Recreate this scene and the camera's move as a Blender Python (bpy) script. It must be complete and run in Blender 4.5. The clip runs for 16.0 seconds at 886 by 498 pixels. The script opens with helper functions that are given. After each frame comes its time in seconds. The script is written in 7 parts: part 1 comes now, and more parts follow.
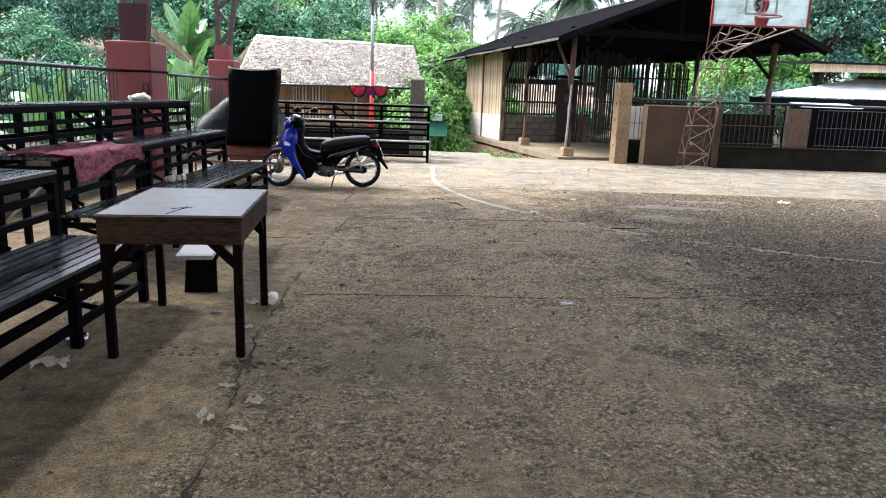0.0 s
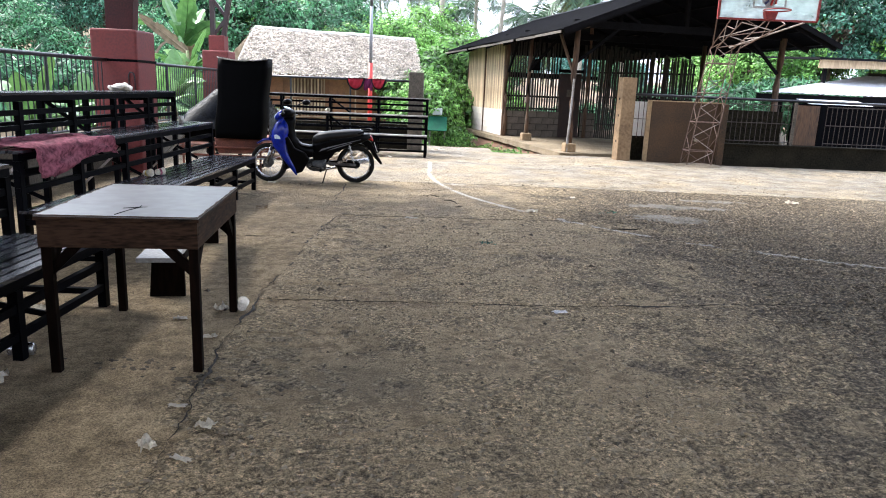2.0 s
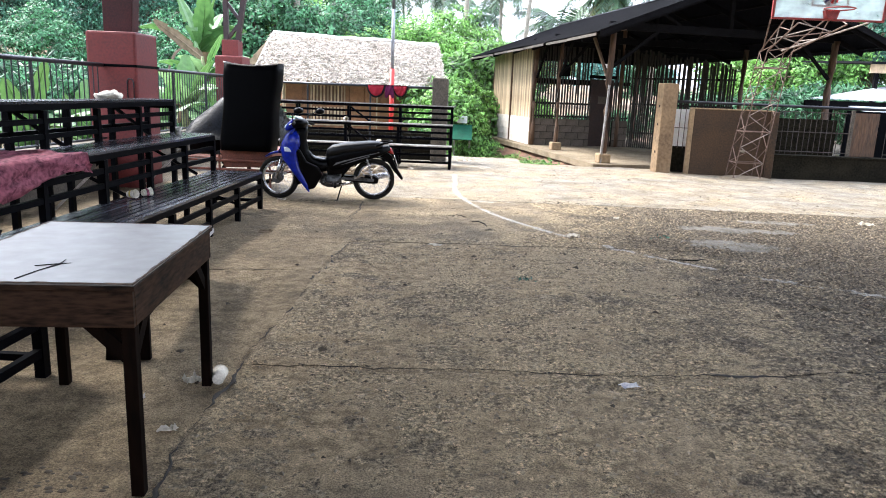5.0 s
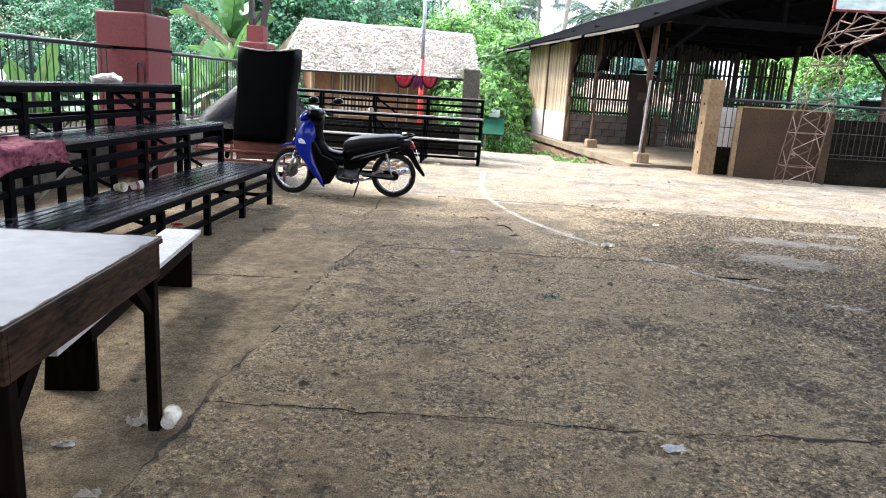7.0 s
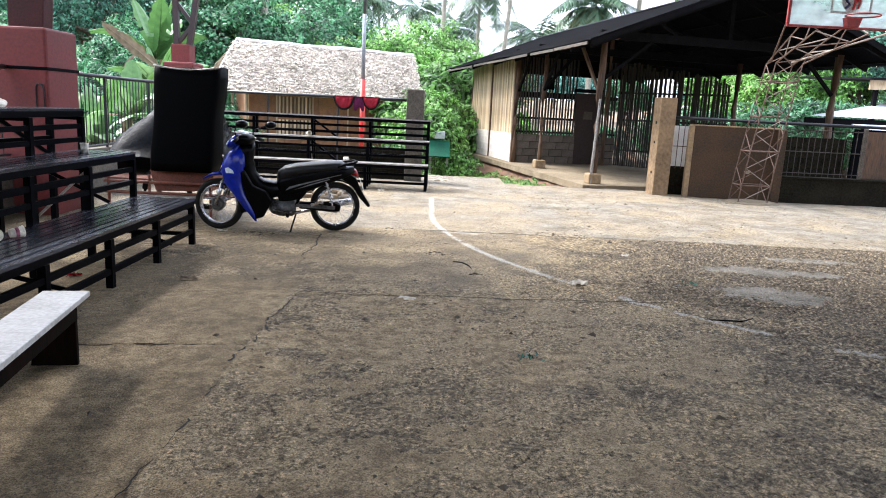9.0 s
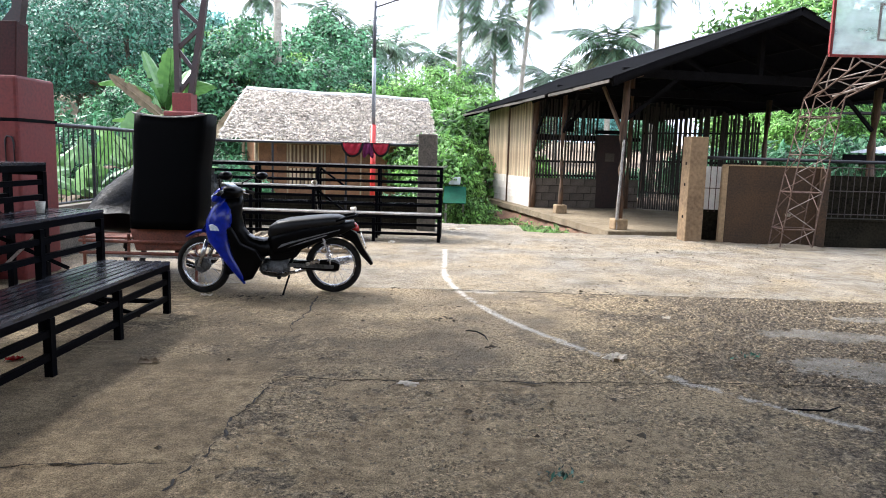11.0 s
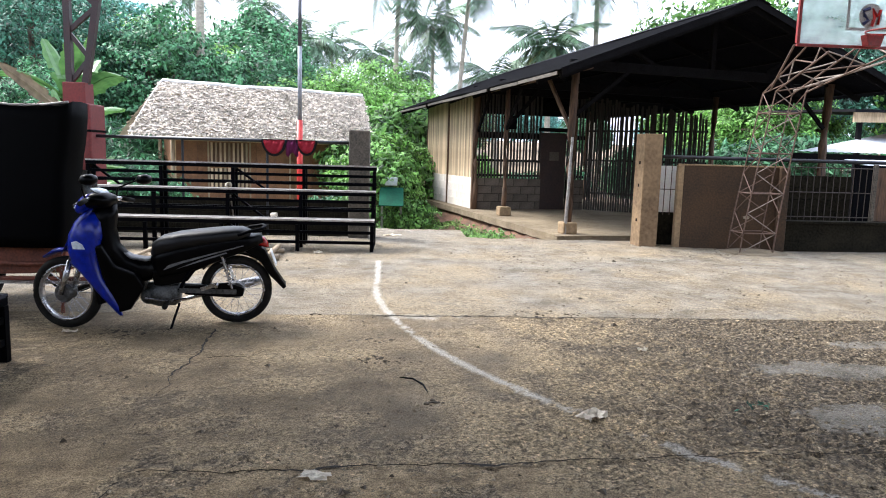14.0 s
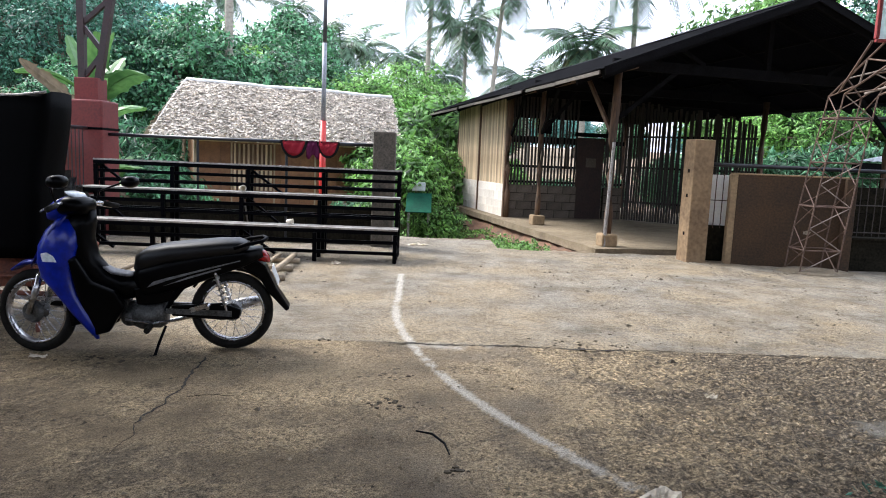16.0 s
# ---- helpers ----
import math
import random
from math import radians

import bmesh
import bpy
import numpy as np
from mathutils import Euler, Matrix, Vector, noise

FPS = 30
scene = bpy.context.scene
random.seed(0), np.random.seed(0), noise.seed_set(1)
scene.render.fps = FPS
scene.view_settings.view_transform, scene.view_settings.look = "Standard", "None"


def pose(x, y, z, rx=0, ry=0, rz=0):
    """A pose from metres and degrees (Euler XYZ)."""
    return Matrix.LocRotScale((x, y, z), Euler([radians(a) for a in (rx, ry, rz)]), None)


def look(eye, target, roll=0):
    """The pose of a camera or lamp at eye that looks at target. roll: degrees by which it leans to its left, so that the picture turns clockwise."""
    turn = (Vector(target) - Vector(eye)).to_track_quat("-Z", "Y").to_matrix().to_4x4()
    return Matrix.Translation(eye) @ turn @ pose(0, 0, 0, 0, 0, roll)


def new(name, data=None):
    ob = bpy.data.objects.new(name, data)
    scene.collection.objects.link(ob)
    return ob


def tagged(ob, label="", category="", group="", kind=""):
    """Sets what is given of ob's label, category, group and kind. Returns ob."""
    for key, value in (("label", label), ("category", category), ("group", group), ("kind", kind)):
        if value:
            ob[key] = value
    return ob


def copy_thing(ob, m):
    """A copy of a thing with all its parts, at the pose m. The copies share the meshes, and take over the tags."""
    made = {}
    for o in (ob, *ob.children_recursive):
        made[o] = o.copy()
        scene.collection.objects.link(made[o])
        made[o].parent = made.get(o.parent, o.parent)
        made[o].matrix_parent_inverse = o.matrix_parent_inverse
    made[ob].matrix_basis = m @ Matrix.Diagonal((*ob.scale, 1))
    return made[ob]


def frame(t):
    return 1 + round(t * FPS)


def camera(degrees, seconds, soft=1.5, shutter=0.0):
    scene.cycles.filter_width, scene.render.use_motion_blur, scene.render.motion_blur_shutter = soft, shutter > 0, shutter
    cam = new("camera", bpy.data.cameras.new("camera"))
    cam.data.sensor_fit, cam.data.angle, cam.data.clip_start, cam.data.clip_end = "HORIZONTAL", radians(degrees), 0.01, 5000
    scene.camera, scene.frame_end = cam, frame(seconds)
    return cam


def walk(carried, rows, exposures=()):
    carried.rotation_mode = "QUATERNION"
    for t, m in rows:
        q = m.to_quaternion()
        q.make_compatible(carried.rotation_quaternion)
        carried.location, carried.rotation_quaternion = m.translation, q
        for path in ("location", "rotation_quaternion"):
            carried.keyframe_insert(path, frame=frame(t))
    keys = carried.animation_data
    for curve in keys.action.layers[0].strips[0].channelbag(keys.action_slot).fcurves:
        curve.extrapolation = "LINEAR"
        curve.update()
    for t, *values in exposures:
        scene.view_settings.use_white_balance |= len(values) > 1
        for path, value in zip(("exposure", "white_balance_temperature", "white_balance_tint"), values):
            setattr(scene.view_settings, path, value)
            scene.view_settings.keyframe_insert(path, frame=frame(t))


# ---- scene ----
cam = camera(64.8, 16.0, soft=1.0)
PATH = [
    (0, (0.982, 0.577, 1.398), (1.008, 2.53, 0.968), 1.9),
    (0.5, (0.966, 0.609, 1.398), (1.031, 2.559, 0.956), 1.4),
    (1, (0.974, 0.692, 1.387), (0.993, 2.638, 0.93), 1.6),
    (1.5, (1.039, 0.844, 1.383), (1.034, 2.801, 0.971), 2.1),
    (2, (1.103, 0.919, 1.387), (1.121, 2.868, 0.941), 2.4),
    (2.5, (1.096, 1.03, 1.408), (1.096, 2.985, 0.988), 3.2),
    (3, (1.029, 1.212, 1.412), (1.09, 3.175, 1.036), 3.6),
    (3.5, (0.994, 1.353, 1.369), (1.042, 3.307, 0.943), 3.9),
    (4, (1.013, 1.497, 1.381), (0.988, 3.446, 0.932), 2.4),
    (4.2, (1.033, 1.598, 1.403), (0.998, 3.56, 1.02), 2.3),
    (6.3, (1.039, 2.415, 1.368), (0.925, 4.34, 0.837), 2.8),
    (6.5, (1.088, 2.488, 1.367), (0.954, 4.431, 0.914), 3.1),
    (7, (1.118, 2.614, 1.375), (0.985, 4.558, 0.921), 3.5),
    (7.5, (1.053, 2.85, 1.375), (1.047, 4.815, 1.0), 4.7),
    (8, (1.006, 3.014, 1.369), (1.027, 4.983, 1.022), 3.3),
    (8.2, (0.994, 3.087, 1.37), (1.008, 5.048, 0.978), 3.3),
    (10.3, (1.022, 4.049, 1.37), (1.064, 6.018, 1.023), 2.0),
    (10.5, (1.024, 4.124, 1.358), (1.027, 6.097, 1.035), 1.6),
    (11, (1.082, 4.364, 1.376), (1.041, 6.345, 1.108), 1.6),
    (11.5, (1.115, 4.522, 1.366), (1.087, 6.501, 1.078), 3.1),
    (12, (1.062, 4.779, 1.377), (1.104, 6.767, 1.16), 2.6),
    (12.5, (1.045, 4.957, 1.353), (1.14, 6.924, 1.002), 2.7),
    (13, (1.095, 5.214, 1.391), (1.109, 7.187, 1.063), 1.1),
    (13.5, (1.13, 5.383, 1.367), (1.103, 7.359, 1.058), 1.6),
    (14, (1.141, 5.564, 1.37), (1.271, 7.542, 1.104), 1.6),
    (14.5, (1.107, 5.759, 1.395), (1.26, 7.736, 1.139), 0.8),
    (15, (1.148, 5.956, 1.376), (1.205, 7.941, 1.139), 0.8),
    (15.5, (1.214, 6.123, 1.377), (1.211, 8.103, 1.098), 2.1),
    (16, (1.188, 6.377, 1.36), (1.235, 8.361, 1.105), 2.4),
]
EXPOSURES = [(0, 1.97), (4.2, 2.2), (7, 2.28), (8.2, 2.14), (11, 1.84), (13.5, 1.77), (16, 1.45)]
walk(cam, [(t, look(eye, target, roll)) for t, eye, target, roll in PATH], EXPOSURES)

# ---- light ----
world = bpy.data.worlds.new("sky")
scene.world = world
world.use_nodes = True
wn, wl = world.node_tree.nodes, world.node_tree.links
wn.clear()
sky = wn.new("ShaderNodeTexSky")
sky.sky_type, sky.sun_disc = "NISHITA", False
sky.sun_elevation, sky.sun_rotation = radians(49), radians(-60)
sky.dust_density, sky.air_density, sky.altitude = 6.0, 1.2, 100
cloud = wn.new("ShaderNodeMix")
cloud.data_type = "RGBA"
cloud.inputs["Factor"].default_value = 0.75
cloud.inputs["B"].default_value = (8.3, 9.2, 11.3, 1)
bg = wn.new("ShaderNodeBackground")
bg.inputs["Strength"].default_value = 0.12
wout = wn.new("ShaderNodeOutputWorld")
wl.new(sky.outputs[0], cloud.inputs["A"])
wl.new(cloud.outputs["Result"], bg.inputs["Color"])
wl.new(bg.outputs[0], wout.inputs["Surface"])
sun = new("sun", bpy.data.lights.new("sun", "SUN"))
sun.data.energy, sun.data.angle, sun.data.color = 2.8, radians(22), (1.0, 0.99, 0.975)
sun.matrix_world = look((-16.0, 9.0, 21.0), (0, 0, 0))


# ---- materials ----
def material(name, base, dark=None, scale=8.0, fine=60.0, rough=0.7, metal=0.0, bump=0.15, spread=0.5, extra=None, stretch=(1, 1, 1), vary=0.0, spec=0.5):
    """Two-scale noise between two colours, with roughness variation and bump."""
    m = bpy.data.materials.new(name)
    m.use_nodes = True
    n, l = m.node_tree.nodes, m.node_tree.links
    b = n["Principled BSDF"]
    dark = dark or tuple(c * 0.6 for c in base)
    geo = n.new("ShaderNodeTexCoord")
    mp = n.new("ShaderNodeMapping")
    mp.inputs["Scale"].default_value = stretch
    l.new(geo.outputs["Object"], mp.inputs["Vector"])
    a = n.new("ShaderNodeTexNoise")
    a.inputs["Scale"].default_value, a.inputs["Detail"].default_value = scale, 5
    f = n.new("ShaderNodeTexNoise")
    f.inputs["Scale"].default_value, f.inputs["Detail"].default_value = fine, 4
    for t in (a, f):
        l.new(mp.outputs[0], t.inputs["Vector"])
    mix = n.new("ShaderNodeMath")
    mix.operation = "MULTIPLY_ADD"
    mix.inputs[1].default_value = 0.55
    l.new(f.outputs["Fac"], mix.inputs[0])
    half = n.new("ShaderNodeMath")
    half.operation = "MULTIPLY"
    half.inputs[1].default_value = 0.5
    l.new(a.outputs["Fac"], half.inputs[0])
    l.new(half.outputs[0], mix.inputs[2])
    ramp = n.new("ShaderNodeValToRGB")
    e = ramp.color_ramp.elements
    e[0].position, e[1].position = 0.5 - spread * 0.28, 0.5 + spread * 0.28
    e[0].color, e[1].color = (*dark, 1), (*base, 1)
    l.new(mix.outputs[0], ramp.inputs["Fac"])
    col = ramp.outputs["Color"]
    if vary:
        info = n.new("ShaderNodeObjectInfo")
        mr = n.new("ShaderNodeMapRange")
        mr.inputs["To Min"].default_value, mr.inputs["To Max"].default_value = 1 - vary, 1 + vary
        l.new(info.outputs["Random"], mr.inputs["Value"])
        hsv = n.new("ShaderNodeHueSaturation")
        l.new(mr.outputs[0], hsv.inputs["Value"])
        l.new(col, hsv.inputs["Color"])
        col = hsv.outputs["Color"]
    l.new(col, b.inputs["Base Color"])
    rr = n.new("ShaderNodeMapRange")
    rr.inputs["To Min"].default_value, rr.inputs["To Max"].default_value = max(0.05, rough - 0.12), min(1, rough + 0.1)
    l.new(a.outputs["Fac"], rr.inputs["Value"])
    l.new(rr.outputs[0], b.inputs["Roughness"])
    b.inputs["Metallic"].default_value = metal
    b.inputs["Specular IOR Level"].default_value = spec
    if bump:
        bp = n.new("ShaderNodeBump")
        bp.inputs["Strength"].default_value, bp.inputs["Distance"].default_value = bump, 0.01
        l.new(mix.outputs[0], bp.inputs["Height"])
        l.new(bp.outputs[0], b.inputs["Normal"])
    return m


def concrete(name, pale, dark, grit, coarse, stain=(0.05, 0.04, 0.03)):
    """Worn court concrete: cloudy patches, gravel relief and small dark stains."""
    m = bpy.data.materials.new(name)
    m.use_nodes = True
    n, l = m.node_tree.nodes, m.node_tree.links
    b = n["Principled BSDF"]
    pos = n.new("ShaderNodeNewGeometry").outputs["Position"]

    def tex(kind, scale, detail=4, rough=0.6):
        t = n.new(kind)
        t.inputs["Scale"].default_value = scale
        if kind == "ShaderNodeTexNoise":
            t.inputs["Detail"].default_value, t.inputs["Roughness"].default_value = detail, rough
        l.new(pos, t.inputs["Vector"])
        return t

    big, mid, fine = tex("ShaderNodeTexNoise", 0.55, 6, 0.65), tex("ShaderNodeTexNoise", 6, 10, 0.82), tex("ShaderNodeTexNoise", 55, 4, 0.75)
    ramp = n.new("ShaderNodeValToRGB")
    e = ramp.color_ramp.elements
    e[0].position, e[1].position = 0.40, 0.60
    e[0].color, e[1].color = (*dark, 1), (*pale, 1)
    s1 = n.new("ShaderNodeMath")
    s1.operation = "MULTIPLY_ADD"
    s1.inputs[1].default_value = 0.45
    s2 = n.new("ShaderNodeMath")
    s2.operation = "MULTIPLY"
    s2.inputs[1].default_value = 0.55
    l.new(big.outputs["Fac"], s2.inputs[0])
    l.new(mid.outputs["Fac"], s1.inputs[0])
    l.new(s2.outputs[0], s1.inputs[2])
    l.new(s1.outputs[0], ramp.inputs["Fac"])
    # dark flecks of dirt between the stones
    fl = n.new("ShaderNodeMapRange")
    fl.inputs["From Min"].default_value, fl.inputs["From Max"].default_value = 0.34, 0.58
    l.new(fine.outputs["Fac"], fl.inputs["Value"])
    mx = n.new("ShaderNodeMix")
    mx.data_type = "RGBA"
    mx.inputs["A"].default_value = (*stain, 1)
    l.new(ramp.outputs["Color"], mx.inputs["B"])
    lift = n.new("ShaderNodeMapRange")
    lift.inputs["To Min"].default_value = 1.0 - 0.85 * grit
    l.new(fl.outputs[0], lift.inputs["Value"])
    l.new(lift.outputs[0], mx.inputs["Factor"])
    # scattered blotches
    bl = tex("ShaderNodeTexNoise", 2.1, 7, 0.75)
    bm_ = n.new("ShaderNodeMapRange")
    bm_.inputs["From Min"].default_value, bm_.inputs["From Max"].default_value = 0.60, 0.72
    bm_.inputs["To Max"].default_value = 0.6
    l.new(bl.outputs["Fac"], bm_.inputs["Value"])
    m2 = n.new("ShaderNodeMix")
    m2.data_type = "RGBA"
    m2.inputs["B"].default_value = (*[c * 0.45 for c in dark], 1)
    l.new(mx.outputs["Result"], m2.inputs["A"])
    l.new(bm_.outputs[0], m2.inputs["Factor"])
    l.new(m2.outputs["Result"], b.inputs["Base Color"])
    b.inputs["Roughness"].default_value = 0.85
    peb = tex("ShaderNodeTexNoise", coarse * 1.2, 5, 0.8)
    h = n.new("ShaderNodeMath")
    h.operation = "MULTIPLY_ADD"
    h.inputs[1].default_value = 1.2
    l.new(mid.outputs["Fac"], h.inputs[0])
    l.new(peb.outputs["Fac"], h.inputs[2])
    h2 = n.new("ShaderNodeMath")
    h2.operation = "MULTIPLY_ADD"
    h2.inputs[1].default_value = 0.35
    l.new(fine.outputs["Fac"], h2.inputs[0])
    l.new(h.outputs[0], h2.inputs[2])
    bp = n.new("ShaderNodeBump")
    bp.inputs["Strength"].default_value, bp.inputs["Distance"].default_value = min(1.0, grit), 0.06
    l.new(h2.outputs[0], bp.inputs["Height"])
    l.new(bp.outputs[0], b.inputs["Normal"])
    return m


def leafy(name, light, dark, scale=0.6, trans=0.25, rough=0.5, low=0.15, high=1.9):
    m = material(name, light, dark, scale=scale, fine=6, rough=rough, bump=0, spread=0.7, vary=0.15)
    n, l = m.node_tree.nodes, m.node_tree.links
    b = n["Principled BSDF"]
    out = n["Material Output"]
    isl = n.new("ShaderNodeNewGeometry").outputs["Random Per Island"]
    mr = n.new("ShaderNodeMapRange")
    mr.inputs["To Min"].default_value, mr.inputs["To Max"].default_value = low, high
    l.new(isl, mr.inputs["Value"])
    h = n.new("ShaderNodeHueSaturation")
    b.inputs["Specular IOR Level"].default_value = 0.35
    src = b.inputs["Base Color"].links[0].from_socket
    l.new(src, h.inputs["Color"])
    l.new(mr.outputs[0], h.inputs["Value"])
    l.new(h.outputs["Color"], b.inputs["Base Color"])
    tr = n.new("ShaderNodeBsdfTranslucent")
    l.new(h.outputs["Color"], tr.inputs["Color"])
    mx = n.new("ShaderNodeMixShader")
    mx.inputs["Fac"].default_value = trans
    l.new(b.outputs[0], mx.inputs[1])
    l.new(tr.outputs[0], mx.inputs[2])
    l.new(mx.outputs[0], out.inputs["Surface"])
    return m


M_SLAB = concrete("rough_concrete", (0.30, 0.238, 0.165), (0.105, 0.083, 0.058), 0.95, 26)
M_SMOOTH = concrete("smooth_concrete", (0.32, 0.25, 0.160), (0.14, 0.103, 0.060), 0.5, 40)
M_PALE = concrete("pale_concrete", (0.38, 0.325, 0.245), (0.20, 0.168, 0.122), 0.5, 34)
M_MID = concrete("dusty_concrete", (0.31, 0.248, 0.168), (0.125, 0.098, 0.066), 0.75, 32)
M_DIRT = material("dirt", (0.20, 0.145, 0.09), (0.08, 0.06, 0.035), 0.8, 14, 0.95, bump=0.5)
M_CLAY = material("red_clay", (0.17, 0.085, 0.048), (0.05, 0.030, 0.018), 3, 20, 0.95, bump=0.7)
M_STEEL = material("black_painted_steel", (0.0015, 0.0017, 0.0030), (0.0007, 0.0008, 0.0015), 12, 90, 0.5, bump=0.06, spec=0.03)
# lighter bluish streaks put the sky's sheen into the slat colour
M_SLATTOP = material("worn_sheen_black_slat", (0.040, 0.043, 0.054), (0.002, 0.002, 0.003), 6, 60, 0.22, bump=0.12, stretch=(0.15, 1, 1), vary=0.5)
M_BARE = material("bare_worn_steel", (0.42, 0.40, 0.38), (0.15, 0.13, 0.12), 9, 70, 0.5, metal=0.5)
M_DARKWOOD = material("dark_stained_wood", (0.008, 0.0038, 0.0022), (0.0012, 0.0008, 0.0006), 5, 50, 0.75, bump=0.2, stretch=(1, 1, 0.15), spec=0.04)
M_TABLETOP = material("worn_pale_tabletop", (0.25, 0.232, 0.21), (0.10, 0.088, 0.075), 4.0, 14, 0.36, bump=0.03, spread=0.9)
M_APRON = material("scuffed_dark_board", (0.050, 0.026, 0.015), (0.0025, 0.0016, 0.0012), 7, 40, 0.7, bump=0.2, spread=0.45, stretch=(0.4, 0.4, 2), spec=0.08)
M_PLANK = material("pale_plank", (0.50, 0.49, 0.47), (0.30, 0.28, 0.26), 5, 50, 0.5, bump=0.1)
M_RED = material("faded_red_paint", (0.21, 0.032, 0.028), (0.075, 0.015, 0.016), 2.2, 30, 0.75, bump=0.12, spread=0.9)
M_MAROON = material("maroon_steel_paint", (0.034, 0.011, 0.012), (0.010, 0.005, 0.006), 5, 40, 0.5, metal=0.1)
M_DEEPRED = material("deep_red_plate", (0.060, 0.013, 0.013), (0.022, 0.007, 0.008), 4, 40, 0.6, spec=0.2)
M_FRAMERED = material("dull_red_frame_paint", (0.30, 0.022, 0.020), (0.14, 0.012, 0.012), 6, 40, 0.5)
M_RAIL = material("painted_rail_pipe", (0.020, 0.022, 0.030), (0.008, 0.009, 0.012), 10, 60, 0.4)
M_CEMENT = material("tan_cement_render", (0.33, 0.23, 0.13), (0.17, 0.115, 0.065), 2.0, 18, 0.88, bump=0.15)
M_BROWNWALL = material("brown_cement_wall", (0.072, 0.038, 0.016), (0.022, 0.013, 0.007), 1.6, 35, 0.85, bump=0.2)
# moss and damp, darkened further for shade behind bleacher and grille
M_MOSS_SHADE = material("damp_block_with_shade", (0.020, 0.017, 0.011), (0.002, 0.002, 0.0015), 2.2, 26, 0.95, bump=0.4, spec=0.1)
# darkened below plain block grey: the shed's inner shade is in it
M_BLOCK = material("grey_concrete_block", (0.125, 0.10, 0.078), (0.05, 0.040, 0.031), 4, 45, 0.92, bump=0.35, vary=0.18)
M_WHITEBLOCK = material("whitewashed_block", (0.86, 0.81, 0.75), (0.50, 0.42, 0.34), 2.6, 45, 0.9, bump=0.3, spread=0.8, vary=0.10)
M_BAMBOO = material("weathered_bamboo", (0.58, 0.44, 0.28), (0.30, 0.21, 0.125), 6, 40, 0.7, bump=0.25, stretch=(1, 1, 0.12), vary=0.42)
# bamboo darkened in colour for the shade inside the shed and low roofs
M_DARKBAMBOO = material("shade_dark_bamboo", (0.019, 0.013, 0.009), (0.004, 0.003, 0.0025), 6, 40, 0.7, bump=0.15, stretch=(1, 1, 0.12), vary=0.3)
M_POST = material("old_brown_timber", (0.13, 0.07, 0.038), (0.04, 0.024, 0.016), 5, 40, 0.8, bump=0.25, stretch=(1, 1, 0.15), vary=0.12)
# near-black timber and roof carry the shed's inner shade in their colour
M_BEAM = material("shade_dark_timber", (0.0075, 0.0072, 0.0085), (0.002, 0.002, 0.0026), 5, 40, 0.9, bump=0.25, spec=0.08)
M_SHEET = material("rusty_sheet_in_shade", (0.009, 0.009, 0.012), (0.0025, 0.0026, 0.0038), 3, 25, 0.8, spec=0.10)
M_WHITESHEET = material("white_roof_sheet", (0.82, 0.84, 0.88), (0.60, 0.62, 0.66), 1.5, 20, 0.45, bump=0.05)
M_THATCH = leafy("dry_thatch", (0.56, 0.495, 0.42), (0.31, 0.265, 0.215), 2, 0.05, 0.9, 0.38, 1.7)
M_RIDGE = material("pale_ridge_cap", (0.66, 0.64, 0.62), (0.42, 0.40, 0.38), 4, 30, 0.7)
M_AMAKAN = material("woven_bamboo_wall", (0.27, 0.125, 0.055), (0.12, 0.052, 0.024), 5, 70, 0.65, bump=0.2, vary=0.15)
M_REDPAINT = material("bright_red_paint", (0.62, 0.03, 0.02), (0.40, 0.02, 0.02), 5, 40, 0.45)
M_GALV = material("galvanised_pipe", (0.70, 0.75, 0.80), (0.50, 0.54, 0.58), 6, 40, 0.4)
M_RUST = material("rusty_rebar", (0.16, 0.10, 0.075), (0.05, 0.03, 0.024), 12, 60, 0.75, metal=0.2)
M_PAINTLINE = material("worn_white_line", (0.40, 0.36, 0.30), (0.15, 0.12, 0.085), 5.0, 45, 0.9, spread=0.35)
M_GATEWHITE = material("clean_white_sheet", (0.92, 0.91, 0.88), (0.80, 0.79, 0.76), 3, 30, 0.5, bump=0.03)
M_PALERUST = material("pale_rusty_bar", (0.30, 0.25, 0.22), (0.12, 0.085, 0.07), 12, 60, 0.8)
M_DARKRUST = material("dark_rusty_bar", (0.045, 0.032, 0.026), (0.014, 0.010, 0.009), 12, 60, 0.8)
M_DARKCEMENT = material("dark_grey_cement", (0.12, 0.10, 0.078), (0.035, 0.031, 0.025), 5, 40, 0.9)
M_POSTCEMENT = material("brown_tan_cement", (0.27, 0.18, 0.10), (0.13, 0.082, 0.044), 2.0, 18, 0.88, bump=0.15)
M_TRUNK = material("pale_palm_trunk", (0.42, 0.38, 0.32), (0.22, 0.19, 0.15), 3, 12, 0.9, bump=0.3, stretch=(1, 1, 2))
M_BARK = material("dark_bark", (0.12, 0.09, 0.065), (0.05, 0.038, 0.028), 3, 20, 0.95, bump=0.5)


# ---- building helpers ----
def box(bm, c, s, m=None):
    """A box of size s round c, turned by m about its own centre."""
    r = bmesh.ops.create_cube(bm, size=1.0)["verts"]
    t = Matrix.Translation(c) @ (m or Matrix()) @ Matrix.Diagonal((*s, 1))
    bmesh.ops.transform(bm, matrix=t, verts=r)
    return r


def aim(p, q):
    p, q = Vector(p), Vector(q)
    d = q - p
    up = "Y" if abs(d.normalized().z) > 0.98 else "Z"
    return (p + q) / 2, d.to_track_quat("Y" if up == "Z" else "Z", up).to_matrix().to_4x4(), d.length, up


def beam(bm, p, q, w, h):
    """A bar from p to q, w wide and h high."""
    c, r, n, up = aim(p, q)
    return box(bm, c, (w, n, h) if up == "Z" else (w, h, n), r)


